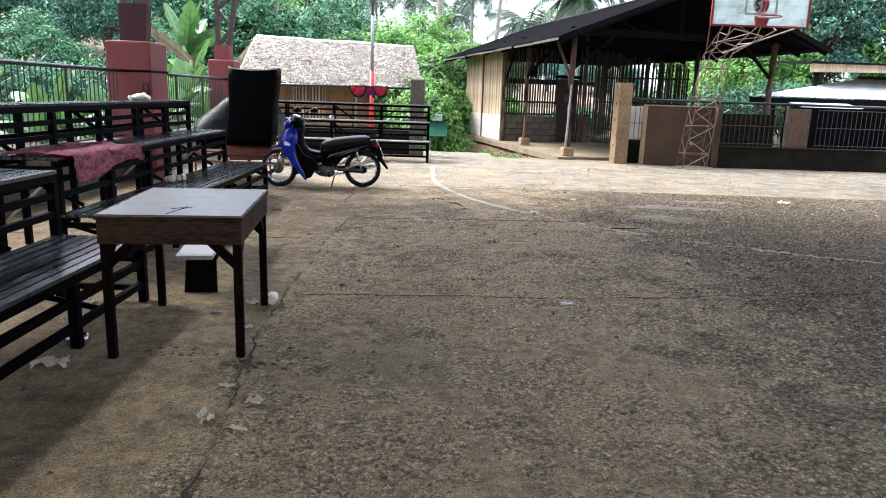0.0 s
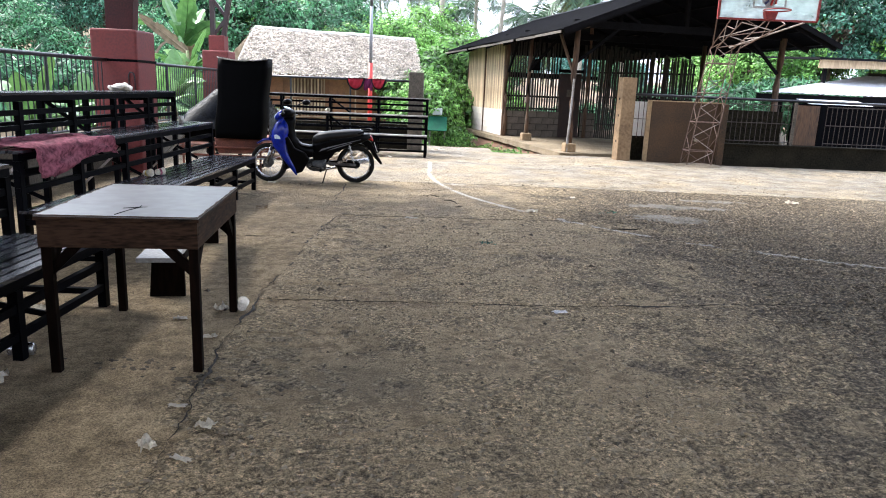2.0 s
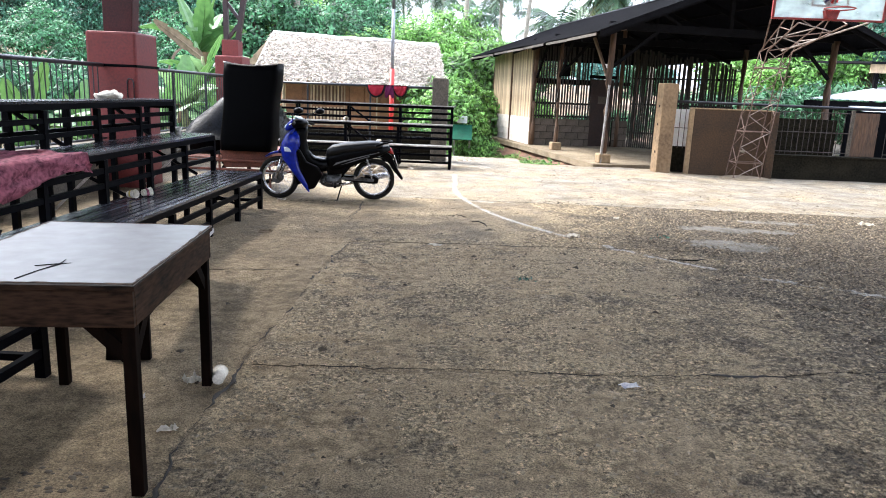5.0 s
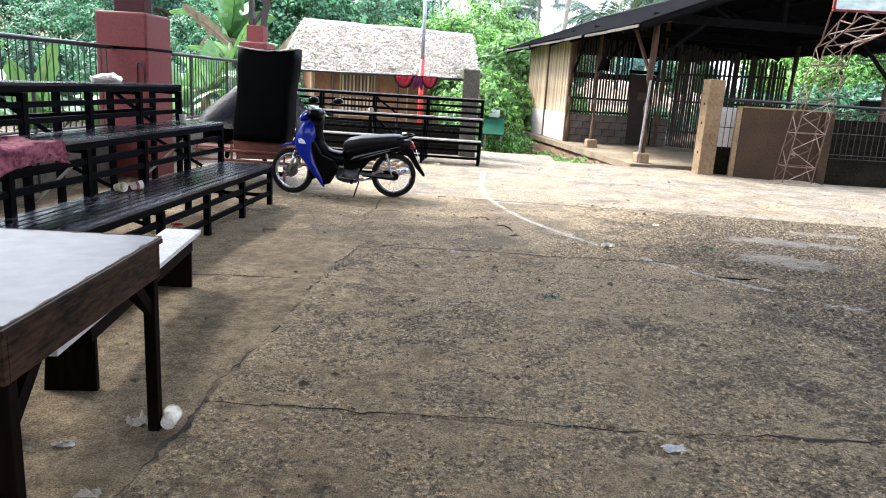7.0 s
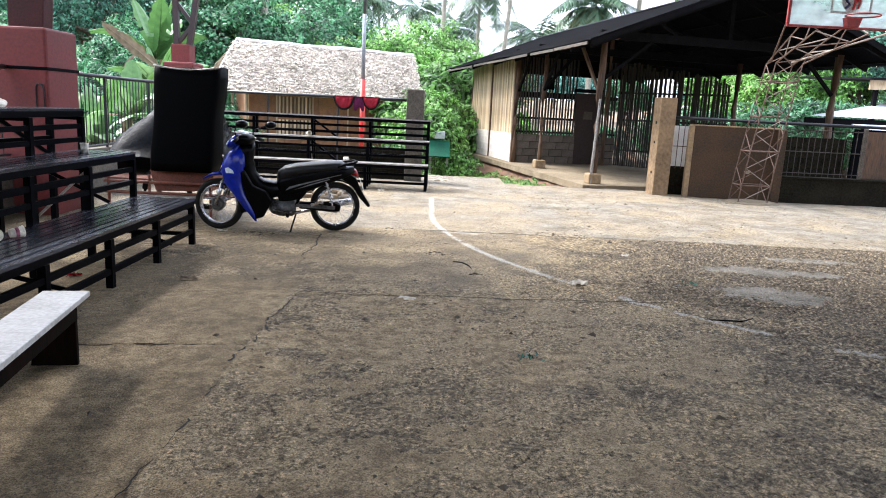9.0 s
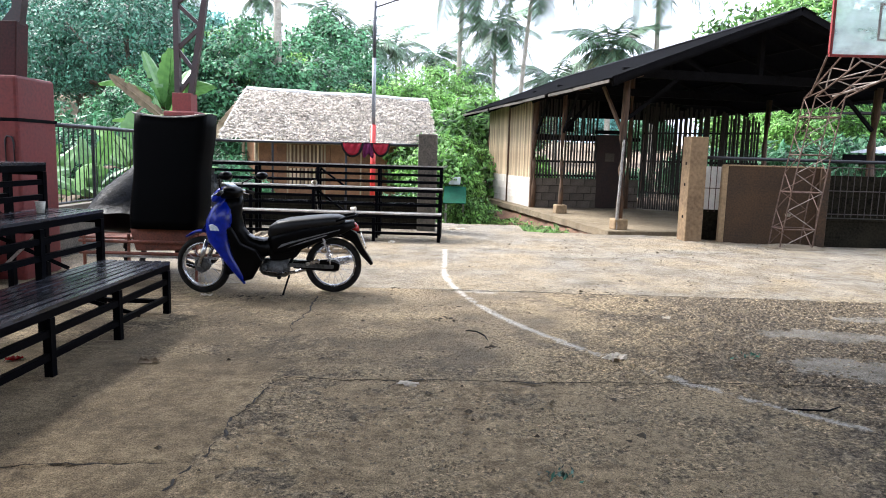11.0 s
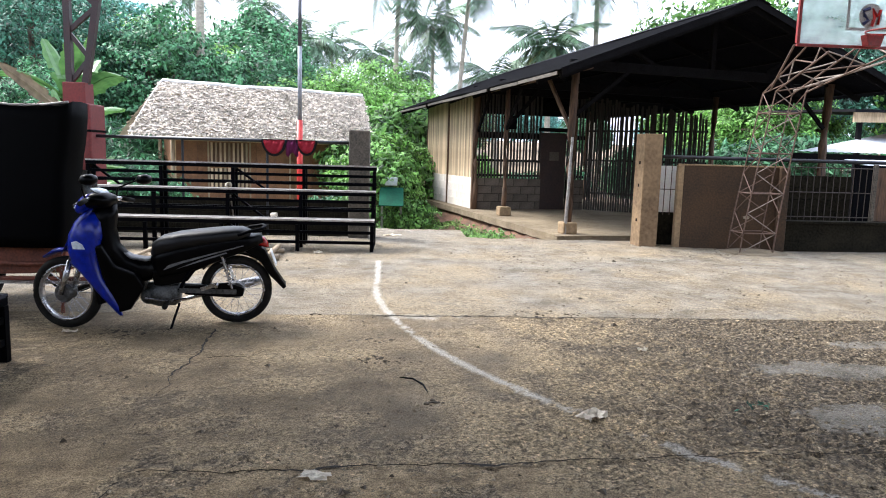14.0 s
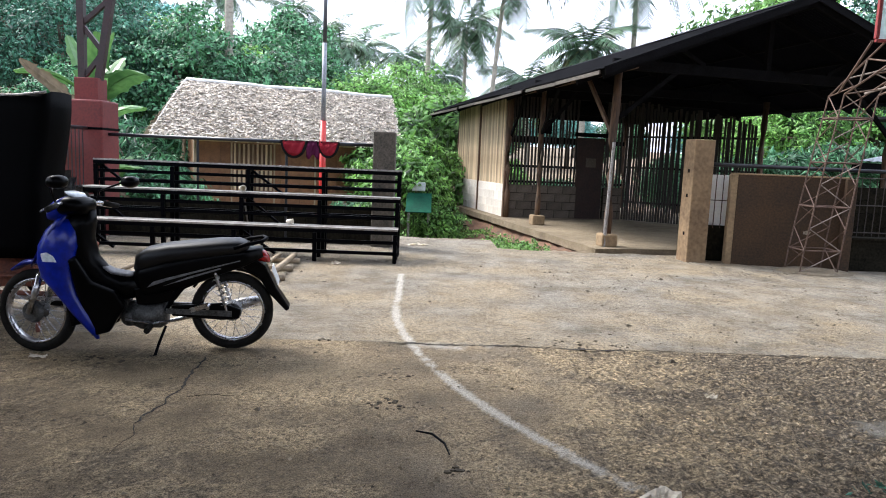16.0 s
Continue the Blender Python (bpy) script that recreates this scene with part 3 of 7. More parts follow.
def crack_line(line, seed, wide):
    """A jagged ribbon of dark soil lying in a crack."""
    g = random.Random(seed)
    pts = []
    for (ax, ay), (bx, by) in zip(line, line[1:]):
        n = max(2, int(math.hypot(bx - ax, by - ay) / 0.035))
        pts += [Vector((ax + (bx - ax) * i / n, ay + (by - ay) * i / n, 0)) for i in range(n)]

    def fn(bm):
        rows, drift = [], 0.0
        for i, p in enumerate(pts[1:-1], 1):
            d = (pts[i + 1] - pts[i - 1]).normalized()
            nrm = Vector((-d.y, d.x, 0))
            drift = 0.75 * drift + g.uniform(-0.016, 0.016)
            c = p + nrm * (drift + 0.03 * noise.noise((p.x * 2.5, p.y * 2.5, seed)))
            w = wide * max(0.02, 0.42 + 1.5 * noise.noise((p.x * 2.3, p.y * 2.3, seed + 4))) * g.uniform(0.35, 1.4)
            rows.append((bm.verts.new((c.x + nrm.x * w, c.y + nrm.y * w, 0.0045)), bm.verts.new((c.x, c.y, 0.0075)), bm.verts.new((c.x - nrm.x * w, c.y - nrm.y * w, 0.0045))))
        for a, b in zip(rows, rows[1:]):
            bm.faces.new((a[0], b[0], b[1], a[1]))
            bm.faces.new((a[1], b[1], b[2], a[2]))
    one("crack", M_CRACK, fn, court, label="dark soil in a jagged crack")


for i, (line, wide) in enumerate(((JOINT_A, 0.012), (JOINT_B, 0.012), (JOINT_C, 0.011), (JOINT_L, 0.008), (JOINT_D, 0.014), (CRACK_M, 0.007), (CRACK_N, 0.005))):
    crack_line(line, 60 + i, wide)


# ---- bleachers ----
def bleacher(label, length, m, tiers, slats, cap=None):
    """Steel stepped seating: x runs along it, y backwards; every seat's bars, posts and braces are parts."""
    b = thing("bleacher", label, "bleacher", m, group="bleachers round the court")
    n = max(2, round(length / 0.95))
    for k, (y0, y1, z) in enumerate(tiers):
        cnt = slats[k]
        w = (y1 - y0 - 0.018 * (cnt - 1)) / cnt
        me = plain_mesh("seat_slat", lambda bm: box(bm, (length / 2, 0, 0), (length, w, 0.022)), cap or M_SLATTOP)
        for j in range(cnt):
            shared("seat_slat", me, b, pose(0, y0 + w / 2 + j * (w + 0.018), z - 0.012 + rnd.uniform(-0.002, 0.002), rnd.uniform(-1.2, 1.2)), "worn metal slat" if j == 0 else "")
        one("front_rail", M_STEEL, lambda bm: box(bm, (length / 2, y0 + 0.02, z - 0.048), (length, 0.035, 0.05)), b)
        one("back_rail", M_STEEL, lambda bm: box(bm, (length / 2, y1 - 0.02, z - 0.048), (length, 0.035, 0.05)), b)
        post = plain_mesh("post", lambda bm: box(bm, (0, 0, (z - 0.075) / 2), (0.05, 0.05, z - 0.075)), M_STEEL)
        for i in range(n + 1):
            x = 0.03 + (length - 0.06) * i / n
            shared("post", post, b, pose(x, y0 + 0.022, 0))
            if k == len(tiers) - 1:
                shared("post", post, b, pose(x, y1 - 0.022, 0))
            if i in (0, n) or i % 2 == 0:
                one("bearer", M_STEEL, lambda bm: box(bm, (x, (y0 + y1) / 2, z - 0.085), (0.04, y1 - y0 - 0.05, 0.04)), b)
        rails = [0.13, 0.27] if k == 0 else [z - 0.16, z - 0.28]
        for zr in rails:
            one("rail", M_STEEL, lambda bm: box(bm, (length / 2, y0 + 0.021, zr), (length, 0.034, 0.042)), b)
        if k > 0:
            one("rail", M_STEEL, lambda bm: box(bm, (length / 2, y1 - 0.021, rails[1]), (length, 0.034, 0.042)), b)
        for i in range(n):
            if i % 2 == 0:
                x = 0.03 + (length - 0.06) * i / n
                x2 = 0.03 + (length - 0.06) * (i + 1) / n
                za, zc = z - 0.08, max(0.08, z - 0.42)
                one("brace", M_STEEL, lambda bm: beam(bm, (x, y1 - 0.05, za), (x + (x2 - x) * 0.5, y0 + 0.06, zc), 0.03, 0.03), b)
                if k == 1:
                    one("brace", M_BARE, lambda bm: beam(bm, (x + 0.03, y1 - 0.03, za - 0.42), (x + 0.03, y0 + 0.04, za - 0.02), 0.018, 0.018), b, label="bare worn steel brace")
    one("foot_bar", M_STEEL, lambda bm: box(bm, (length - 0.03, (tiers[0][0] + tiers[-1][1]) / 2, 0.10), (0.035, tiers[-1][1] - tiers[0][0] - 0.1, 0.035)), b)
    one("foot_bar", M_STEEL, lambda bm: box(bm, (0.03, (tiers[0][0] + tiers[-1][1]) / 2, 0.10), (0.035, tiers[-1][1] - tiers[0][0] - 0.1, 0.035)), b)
    return b


TIERS = [(0.0, 0.57, 0.435), (0.54, 1.03, 0.852), (1.0, 1.33, 1.225)]
bleacher("black steel slatted bleacher with a cloth on its second tier", 4.28, pose(-1.27, 5.76, 0, 0, 0, 90 + 0.4), TIERS, (8, 6, 4))
bleacher("black steel slatted bleacher beside the wooden table", 4.4, pose(-0.90, 0.65, 0, 0, 0, 90), TIERS, (8, 6, 4))
bleacher("black steel bleacher along the back railing", 4.15, pose(-3.34, 15.22, 0, 0, 0, 0.0), [(0.0, 0.30, 0.445), (0.36, 0.66, 0.83), (0.70, 0.92, 1.185)], (2, 2, 1), M_BARE)


# ---- table and low bench ----
def make_table():
    t = thing("table", "dark-stained wooden table with a worn pale top", "table", pose(-0.402, 4.525, 0, 0, 0, 6.2))
    w, d, h = 0.72, 1.02, 0.768
    one("tabletop", M_TABLETOP, lambda bm: box(bm, (0, 0, h - 0.004), (w - 0.006, d - 0.006, 0.008)), t, bevel=0.002, label="worn pale laminate tabletop with a crack")
    one("top_board", M_APRON, lambda bm: box(bm, (0, 0, h - 0.0165), (w, d, 0.017)), t, bevel=0.003, label="dark edge of the table board")
    for sx, sy in ((0, 1), (0, -1), (1, 0), (-1, 0)):
        s = (w - 0.02, 0.022, 0.125) if sy else (0.022, d - 0.065, 0.125)
        one("apron", M_APRON, lambda bm: box(bm, (sx * (w / 2 - 0.021), sy * (d / 2 - 0.021), h - 0.088), s), t, bevel=0.003)
    for sx in (1, -1):
        for sy in (1, -1):
            one("leg", M_DARKWOOD, lambda bm: prism(bm, [(sx * (w / 2 - 0.036) + a * k, sy * (d / 2 - 0.045) + b * k) for k in (1,) for a, b in ((-0.022, -0.022), (0.022, -0.022), (0.022, 0.022), (-0.022, 0.022))], 0.003, h - 0.03, "z"), t, bevel=0.004)
            one("brace", M_DARKWOOD, lambda bm: beam(bm, (sx * (w / 2 - 0.04), sy * (d / 2 - 0.05), h - 0.27), (sx * (w / 2 - 0.17), sy * (d / 2 - 0.05), h - 0.14), 0.022, 0.045), t)
            one("brace", M_DARKWOOD, lambda bm: beam(bm, (sx * (w / 2 - 0.036), sy * (d / 2 - 0.06), h - 0.27), (sx * (w / 2 - 0.036), sy * (d / 2 - 0.19), h - 0.14), 0.022, 0.045), t)
    M_WORN = material("bare_brown_board_edge", (0.11, 0.062, 0.034), (0.03, 0.017, 0.011), 9, 60, 0.8, bump=0.2)
    for sx, sy in ((0, 1), (0, -1), (1, 0), (-1, 0)):
        ln = w if sy else d
        def worn(bm):
            inner = [(-ln / 2 + 0.004 + (ln - 0.008) * i / 60, 0.005 + 0.014 * max(0.0, noise.noise((i * 0.21, sx * 3 + sy * 7, 1)) + 0.1) + 0.005 * noise.noise((i * 0.9, sx, sy))) for i in range(61)]
            prism(bm, [(-ln / 2 + 0.004, 0.0), (ln / 2 - 0.004, 0.0)] + [(a, max(0.003, b)) for a, b in inner[::-1]], h - 0.003, h + 0.0012, "z")
            ang = {(0, -1): 0, (1, 0): 90, (0, 1): 180, (-1, 0): 270}[(sx, sy)]
            bmesh.ops.transform(bm, matrix=pose(0, 0, 0, 0, 0, ang) @ Matrix.Translation((0, -(d if sy else w) / 2 + 0.003, 0)), verts=bm.verts[:])
        one("worn_edge", M_WORN, worn, t, label="edge worn to brown board")
    one("crack", M_STEEL, lambda bm: bend(bm, [(-0.02, -0.47, h + 0.0005), (0.0, -0.36, h + 0.0005), (0.03, -0.27, h + 0.0005), (0.02, -0.2, h + 0.0005)], [0.003, 0.002, 0.004, 0.001], 5), t, label="dark crack in the top")
    one("crack", M_STEEL, lambda bm: bend(bm, [(-0.04, -0.30, h + 0.0005), (0.02, -0.27, h + 0.0005), (0.06, -0.25, h + 0.0005)], [0.002, 0.003, 0.001], 5), t, label="dark crack in the top")


make_table()


def make_bench():
    a = math.degrees(math.atan2(0.347, 1.99))
    t = thing("bench", "low wooden bench with a pale plank top on dark boards", "bench", pose(-0.705, 5.90, 0, 0, 0, a))
    one("plank", M_PLANK, lambda bm: box(bm, (0, 0, 0.35), (0.225, 2.12, 0.028)), t, bevel=0.004, label="pale worn plank")
    for y in (-0.62, 0.95):
        one("leg", M_DARKWOOD, lambda bm: prism(bm, [(-0.115, 0.336), (0.075, 0.336), (0.075, 0.0), (-0.145, 0.0)], y - 0.016, y + 0.016, "y"), t, bevel=0.003)
    for x in (-0.085, 0.085):
        one("side_board", M_DARKWOOD, lambda bm: box(bm, (x, 0.1, 0.295), (0.02, 1.62, 0.075)), t, bevel=0.003)


make_bench()


# ---- red columns with lattice steel ----
def column(m, wide, top, label, plinth=True):
    c = thing("column", label, "column", m, group="columns of the court")
    one("shaft", M_RED, lambda bm: box(bm, (0, 0, top / 2 - 0.03), (wide, wide, top + 0.06)), c, bevel=0.03, label="faded red painted concrete")
    if plinth:
        one("plinth", M_RED, lambda bm: box(bm, (0, 0, top + 0.16), (wide * 0.6, wide * 0.55, 0.34)), c, bevel=0.01, label="red concrete block under the steel")
    else:
        one("plinth", M_DEEPRED, lambda bm: prism(bm, [(-wide * 0.30, top), (wide * 0.28, top), (wide * 0.34, top + 0.55), (-wide * 0.30, top + 0.55)], -0.1, 0.1, "y"), c, bevel=0.01, label="maroon steel plate under the lattice")
    one("clamp_band", M_STEEL, lambda bm: box(bm, (0, 0, 1.60), (wide + 0.012, wide + 0.012, 0.035)), c, label="dark band where the rail is fixed")
    if not plinth:
        one("hook", M_RAIL, lambda bm: bend(bm, [(0.20, -wide / 2 - 0.012, 1.08), (0.20, -wide / 2 - 0.012, 1.40), (0.22, -wide / 2 - 0.012, 1.44), (0.27, -wide / 2 - 0.012, 1.43), (0.285, -wide / 2 - 0.012, 1.38), (0.285, -wide / 2 - 0.012, 1.12)], 0.009, 6), c, smooth=True, label="bent iron bar")
    x0, x1, zt = -wide * 0.20, wide * 0.14, 5.6
    lean = 0.165 * (zt - top)
    for y in (0.0,):
        one("chord", M_MAROON, lambda bm: beam(bm, (x0, y, top + 0.05), (x0 - 0.01, y, zt), 0.10, 0.10), c)
        one("chord", M_MAROON, lambda bm: beam(bm, (x1, y, top + 0.05), (x1 + lean, y, zt), 0.10, 0.10), c)
        z, s = top + 0.32, 0
        while z < zt - 0.5:
            z2 = z + 0.40
            xa, xb = x0, x1 + 0.165 * ((z if s else z2) - top)
            p, q = ((xb, y, z), (xa, y, z2)) if s else ((xa, y, z), (xb, y, z2))
            one("lacing", M_MAROON, lambda bm: beam(bm, p, q, 0.065, 0.065), c)
            z, s = z2, 1 - s
    return c


column(pose(-3.60, 11.55, 0), 0.66, 2.03, "faded red concrete column carrying maroon lattice steel", False)
column(pose(-3.99, 17.28, 0), 0.58, 2.02, "faded red concrete column with steel lattice beside the railing")


# ---- railings ----
def railing(label, p, q, top, low, step, posts):
    r = thing("railing", label, "railing", None, group="railings of the court")
    p, q = Vector(p), Vector(q)
    one("top_pipe", M_RAIL, lambda bm: tube(bm, p + Vector((0, 0, top)), q + Vector((0, 0, top)), 0.026, n=10), r, smooth=True)
    if step:
        one("bottom_pipe", M_RAIL, lambda bm: tube(bm, p + Vector((0, 0, low)), q + Vector((0, 0, low)), 0.016, n=8), r)
        d = (q - p).length
        k = int(d / step)
        me = plain_mesh("bar", lambda bm: tube(bm, (0, 0, low), (0, 0, top), 0.0075, n=6), M_RAIL)
        for i in range(1, k):
            shared("bar", me, r, Matrix.Translation(p.lerp(q, i / k)))
    me = plain_mesh("post", lambda bm: tube(bm, (0, 0, 0.0), (0, 0, top), 0.02, n=8), M_RAIL)
    for i in range(1, posts):
        shared("post", me, r, Matrix.Translation(p.lerp(q, i / posts)))
    return r


railing("dark iron railing with thin bars behind the bleacher", (-3.72, 2.0, 0), (-3.72, 11.2, 0), 1.60, 0.66, 0.115, 6)
railing("dark iron railing with thin bars between red columns", (-3.70, 11.9, 0), (-3.92, 16.95, 0), 1.60, 0.66, 0.115, 3)
railing("single pipe rail along the back of the court", (-3.70, 17.2, 0), (0.36, 17.1, 0), 1.525, 0, 0, 3)


def block_wall(name, label, m, length, rows, mat, size=(0.40, 0.14, 0.195), base=None, kind="structure"):
    """A wall of separate concrete blocks over a recessed mortar core."""
    w = thing(name, label, "wall", m, kind=kind)
    L, T, H = size
    one("mortar", base or M_MOSS_SHADE, lambda bm: box(bm, (length / 2, 0, rows * H / 2), (length - 0.01, T - 0.016, rows * H - 0.004)), w)
    full = plain_mesh("block", lambda bm: bmesh.ops.bevel(bm, geom=[e for e in (box(bm, (0, 0, 0), (L - 0.012, T, H - 0.012)) and bm.edges)], offset=0.006, segments=1, affect="EDGES"), mat)
    for r in range(rows):
        x = 0.0 if r % 2 == 0 else -L / 2
        while x < length - 0.02:
            a, b = max(0, x), min(length, x + L)
            if b - a > 0.06:
                shared("block", full, w, Matrix.Translation(((a + b) / 2, rnd.uniform(-0.003, 0.003), r * H + H / 2)) @ Matrix.Diagonal(((b - a - 0.012) / (L - 0.012), 1, 1, 1)))
            x += L
    return w


# near-black blocks: shade behind the bleacher is put into their colour
block_wall("wall_back", "low concrete block wall under the back rail, shade in its colour", pose(-3.7, 17.2, -0.02), 4.2, 3, M_MOSS_SHADE)
one("wall_side", M_DARKCEMENT, lambda bm: box(bm, (-3.80, 7.5, 0.29), (0.15, 19, 0.66)), kind="structure", label="low concrete kerb wall under the side railing")
one("gatepost", M_DARKCEMENT, lambda bm: box(bm, (0.5, 17.05, 0.86), (0.33, 0.33, 1.74)), bevel=0.02, kind="", label="short brown cement post ending the back rail")
bpy.data.objects["gatepost"]["category"] = "post"


# ---- open shed ----
SHED = pose(4.2, 18.0, 0, 0, 0, 12)
shed = thing("shed", "open timber shed with a dark gabled roof and bamboo walls", "shed", SHED)


def shed_z(u):
    return 4.13 - 0.385 * abs(u - 2.78)


def shed_floor(bm):
    edge = []
    n = 60
    for i in range(n + 1):
        v = -0.40 + 11.05 * i / n
        edge.append((-0.36 + 0.05 * noise.noise((v * 2, 0, 0)) + 0.03 * noise.noise((v * 7, 2, 0)), v))
    prism(bm, edge + [(6.1, 10.65), (6.1, -0.38)] + [(6.1 - 6.4 * i / 40, -0.40 + 0.10 * noise.noise((i * 0.5, 3, 0))) for i in range(1, 40)], -0.11, 0.028, "z")


one("floor_slab", M_SMOOTH, shed_floor, shed, label="worn cement floor slab with a broken edge")


def post(name, u, v, r, foot=True, z0=0.02, mat=None):
    p = one(name, mat or M_POST, lambda bm: bend(bm, [(u + 0.012 * math.sin(k * 1.7 + u), v + 0.012 * math.cos(k * 2.1), z0 + (shed_z(u) - 0.12 - z0) * k / 5) for k in range(6)], [r * 1.05, r, r * 0.97, r * 0.97, r, r], 8), shed, smooth=True)
    if foot:
        one("footing", M_CEMENT, lambda bm: prism(bm, [(u - 0.14, v - 0.14), (u + 0.14, v - 0.15), (u + 0.15, v + 0.14), (u - 0.13, v + 0.14)], 0.02, 0.24, "z"), p, bevel=0.03, label="rough cement footing")
    return p


post("post", 0.0, 0.0, 0.072)
post("post", 0.12, 3.62, 0.058)
post("post", 0.0, 5.42, 0.07, False)
post("post", 0.0, 10.2, 0.07, False)
post("post", 5.5, 0.0, 0.085, False)
post("post", 5.5, 3.5, 0.07, False)
post("post", 5.5, 10.2, 0.07, False)
post("post", 2.7, 5.42, 0.06, False)
one("propping_pole", M_BARE, lambda bm: tube(bm, (-0.1, -0.12, -0.08), (-0.02, -0.08, 1.75), 0.03, 0.026), shed, label="thin pale pole leaning on the post")
for p, q in (((0.0, 0.02, 1.85), (0.0, 1.15, 2.92)), ((0.05, 0, 2.15), (1.15, 0, 3.02)), ((0.1, 3.62, 2.0), (0.9, 3.62, 2.9)), ((0.1, 3.55, 2.0), (0.05, 2.6, 2.85)), ((5.45, 0, 2.1), (4.5, 0, 2.98)), ((0.02, 5.35, 2.0), (0.02, 4.5, 2.85))):
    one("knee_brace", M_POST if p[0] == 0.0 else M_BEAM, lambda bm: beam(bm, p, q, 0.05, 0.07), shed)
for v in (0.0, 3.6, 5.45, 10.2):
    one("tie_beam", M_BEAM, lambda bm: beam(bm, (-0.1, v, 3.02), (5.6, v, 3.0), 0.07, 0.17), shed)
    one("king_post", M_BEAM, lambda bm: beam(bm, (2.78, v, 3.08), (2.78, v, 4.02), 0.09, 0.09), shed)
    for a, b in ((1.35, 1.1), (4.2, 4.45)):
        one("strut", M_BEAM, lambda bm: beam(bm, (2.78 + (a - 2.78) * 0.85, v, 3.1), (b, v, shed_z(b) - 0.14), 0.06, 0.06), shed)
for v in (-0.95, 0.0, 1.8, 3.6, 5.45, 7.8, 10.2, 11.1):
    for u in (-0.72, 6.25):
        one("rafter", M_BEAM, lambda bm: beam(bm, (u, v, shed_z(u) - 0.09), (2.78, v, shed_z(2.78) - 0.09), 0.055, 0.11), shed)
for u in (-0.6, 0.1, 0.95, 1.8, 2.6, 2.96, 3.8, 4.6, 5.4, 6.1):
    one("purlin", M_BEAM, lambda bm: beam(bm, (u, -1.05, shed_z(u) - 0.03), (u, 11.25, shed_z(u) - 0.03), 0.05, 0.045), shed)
one("eave_log", M_POST, lambda bm: tube(bm, (0.0, -0.6, 2.93), (-0.05, 10.6, 2.92), 0.06), shed)


def sheets(u0, u1):
    def fn(bm):
        n = 300
        rows = []
        us = [u0 + (u1 - u0) * k / 4 for k in range(5)]
        for i in range(n + 1):
            v = -1.1 + 12.4 * i / n
            sag = 0.03 * noise.noise((v * 0.5, u0, 0))
            out = 0.06 * noise.noise((int(v / 0.76) * 3.1, u0, 2))
            rows.append([bm.verts.new((u + (out if k == 0 else 0), v, shed_z(u) + 0.022 + 0.011 * (1 if i % 2 else -1) + sag)) for k, u in enumerate(us)])
        for a, b in zip(rows, rows[1:]):
            for k in range(4):
                bm.faces.new((a[k], a[k + 1], b[k + 1], b[k]))
        bmesh.ops.solidify(bm, geom=bm.faces[:], thickness=0.004)
    return fn


one("roof_sheet", M_SHEET, sheets(-0.80, 2.78), shed, label="rusty corrugated roofing, its underside's shade in the colour")
one("roof_sheet", M_SHEET, sheets(6.35, 2.78), shed, label="rusty corrugated roofing, its underside's shade in the colour")
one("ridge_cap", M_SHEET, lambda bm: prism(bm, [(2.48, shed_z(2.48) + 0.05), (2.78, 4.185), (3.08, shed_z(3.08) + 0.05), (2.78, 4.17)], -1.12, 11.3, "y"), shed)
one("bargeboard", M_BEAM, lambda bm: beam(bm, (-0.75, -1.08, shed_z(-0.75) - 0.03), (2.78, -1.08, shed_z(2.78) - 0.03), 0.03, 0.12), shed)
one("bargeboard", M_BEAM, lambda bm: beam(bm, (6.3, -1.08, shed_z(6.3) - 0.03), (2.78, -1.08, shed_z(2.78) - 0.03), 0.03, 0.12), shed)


M_GAPBOARD = material("reddish_brown_gap_board", (0.034, 0.017, 0.012), (0.011, 0.006, 0.005), 4, 30, 0.8, bump=0.2)
M_FASCIA = material("weathered_eave_board", (0.095, 0.080, 0.066), (0.03, 0.025, 0.021), 4, 40, 0.85, bump=0.2, stretch=(1, 0.2, 1), vary=0.3)
for i in range(7):
    a, b = -1.0 + 1.72 * i, -1.0 + 1.72 * (i + 1) - (0.03, 0.25, 0.04)[i % 3]
    one("eave_board", M_FASCIA, lambda bm: beam(bm, (-0.79, a, shed_z(-0.79) - 0.03 - 0.012 * (i % 2)), (-0.79, b, shed_z(-0.79) - 0.035), 0.022, 0.055), shed, label="weathered grey eave board")


def blocks_on(parent, p, d, length, rows, mat, core):
    """Blocks laid along d from p, children of a mortar core."""
    d = Vector(d).normalized()
    ang = math.degrees(math.atan2(d.y, d.x))
    m = Matrix.Translation(p) @ pose(0, 0, 0, 0, 0, ang)
    bm = bmesh.new()
    r = box(bm, (length / 2, 0, rows * 0.1), (length - 0.01, 0.108, rows * 0.2 - 0.005))
    bmesh.ops.transform(bm, matrix=m, verts=r)
    w = part("block_wall", bm, core, parent)
    me = plain_mesh("block", lambda b: box(b, (0, 0, 0), (0.388, 0.124, 0.188)), mat)
    for k in range(rows):
        x = 0.0 if k % 2 == 0 else -0.2
        while x < length - 0.03:
            a, b = max(0, x), min(length, x + 0.4)
            if b - a > 0.06:
                shared("block", me, w, m @ Matrix.Translation(((a + b) / 2, rnd.uniform(-0.003, 0.003), k * 0.2 + 0.1)) @ Matrix.Diagonal(((b - a - 0.012) / 0.388, 1, 1, 1)))
            x += 0.4
    return w


blocks_on(shed, (0.0, 5.5, 0.028), (0, 1, 0), 4.7, 4, M_WHITEBLOCK, M_WHITEBLOCK)
blocks_on(shed, (0.06, 5.5, 0.028), (1, 0, 0), 1.75, 4, M_BLOCK, M_MOSS_SHADE)
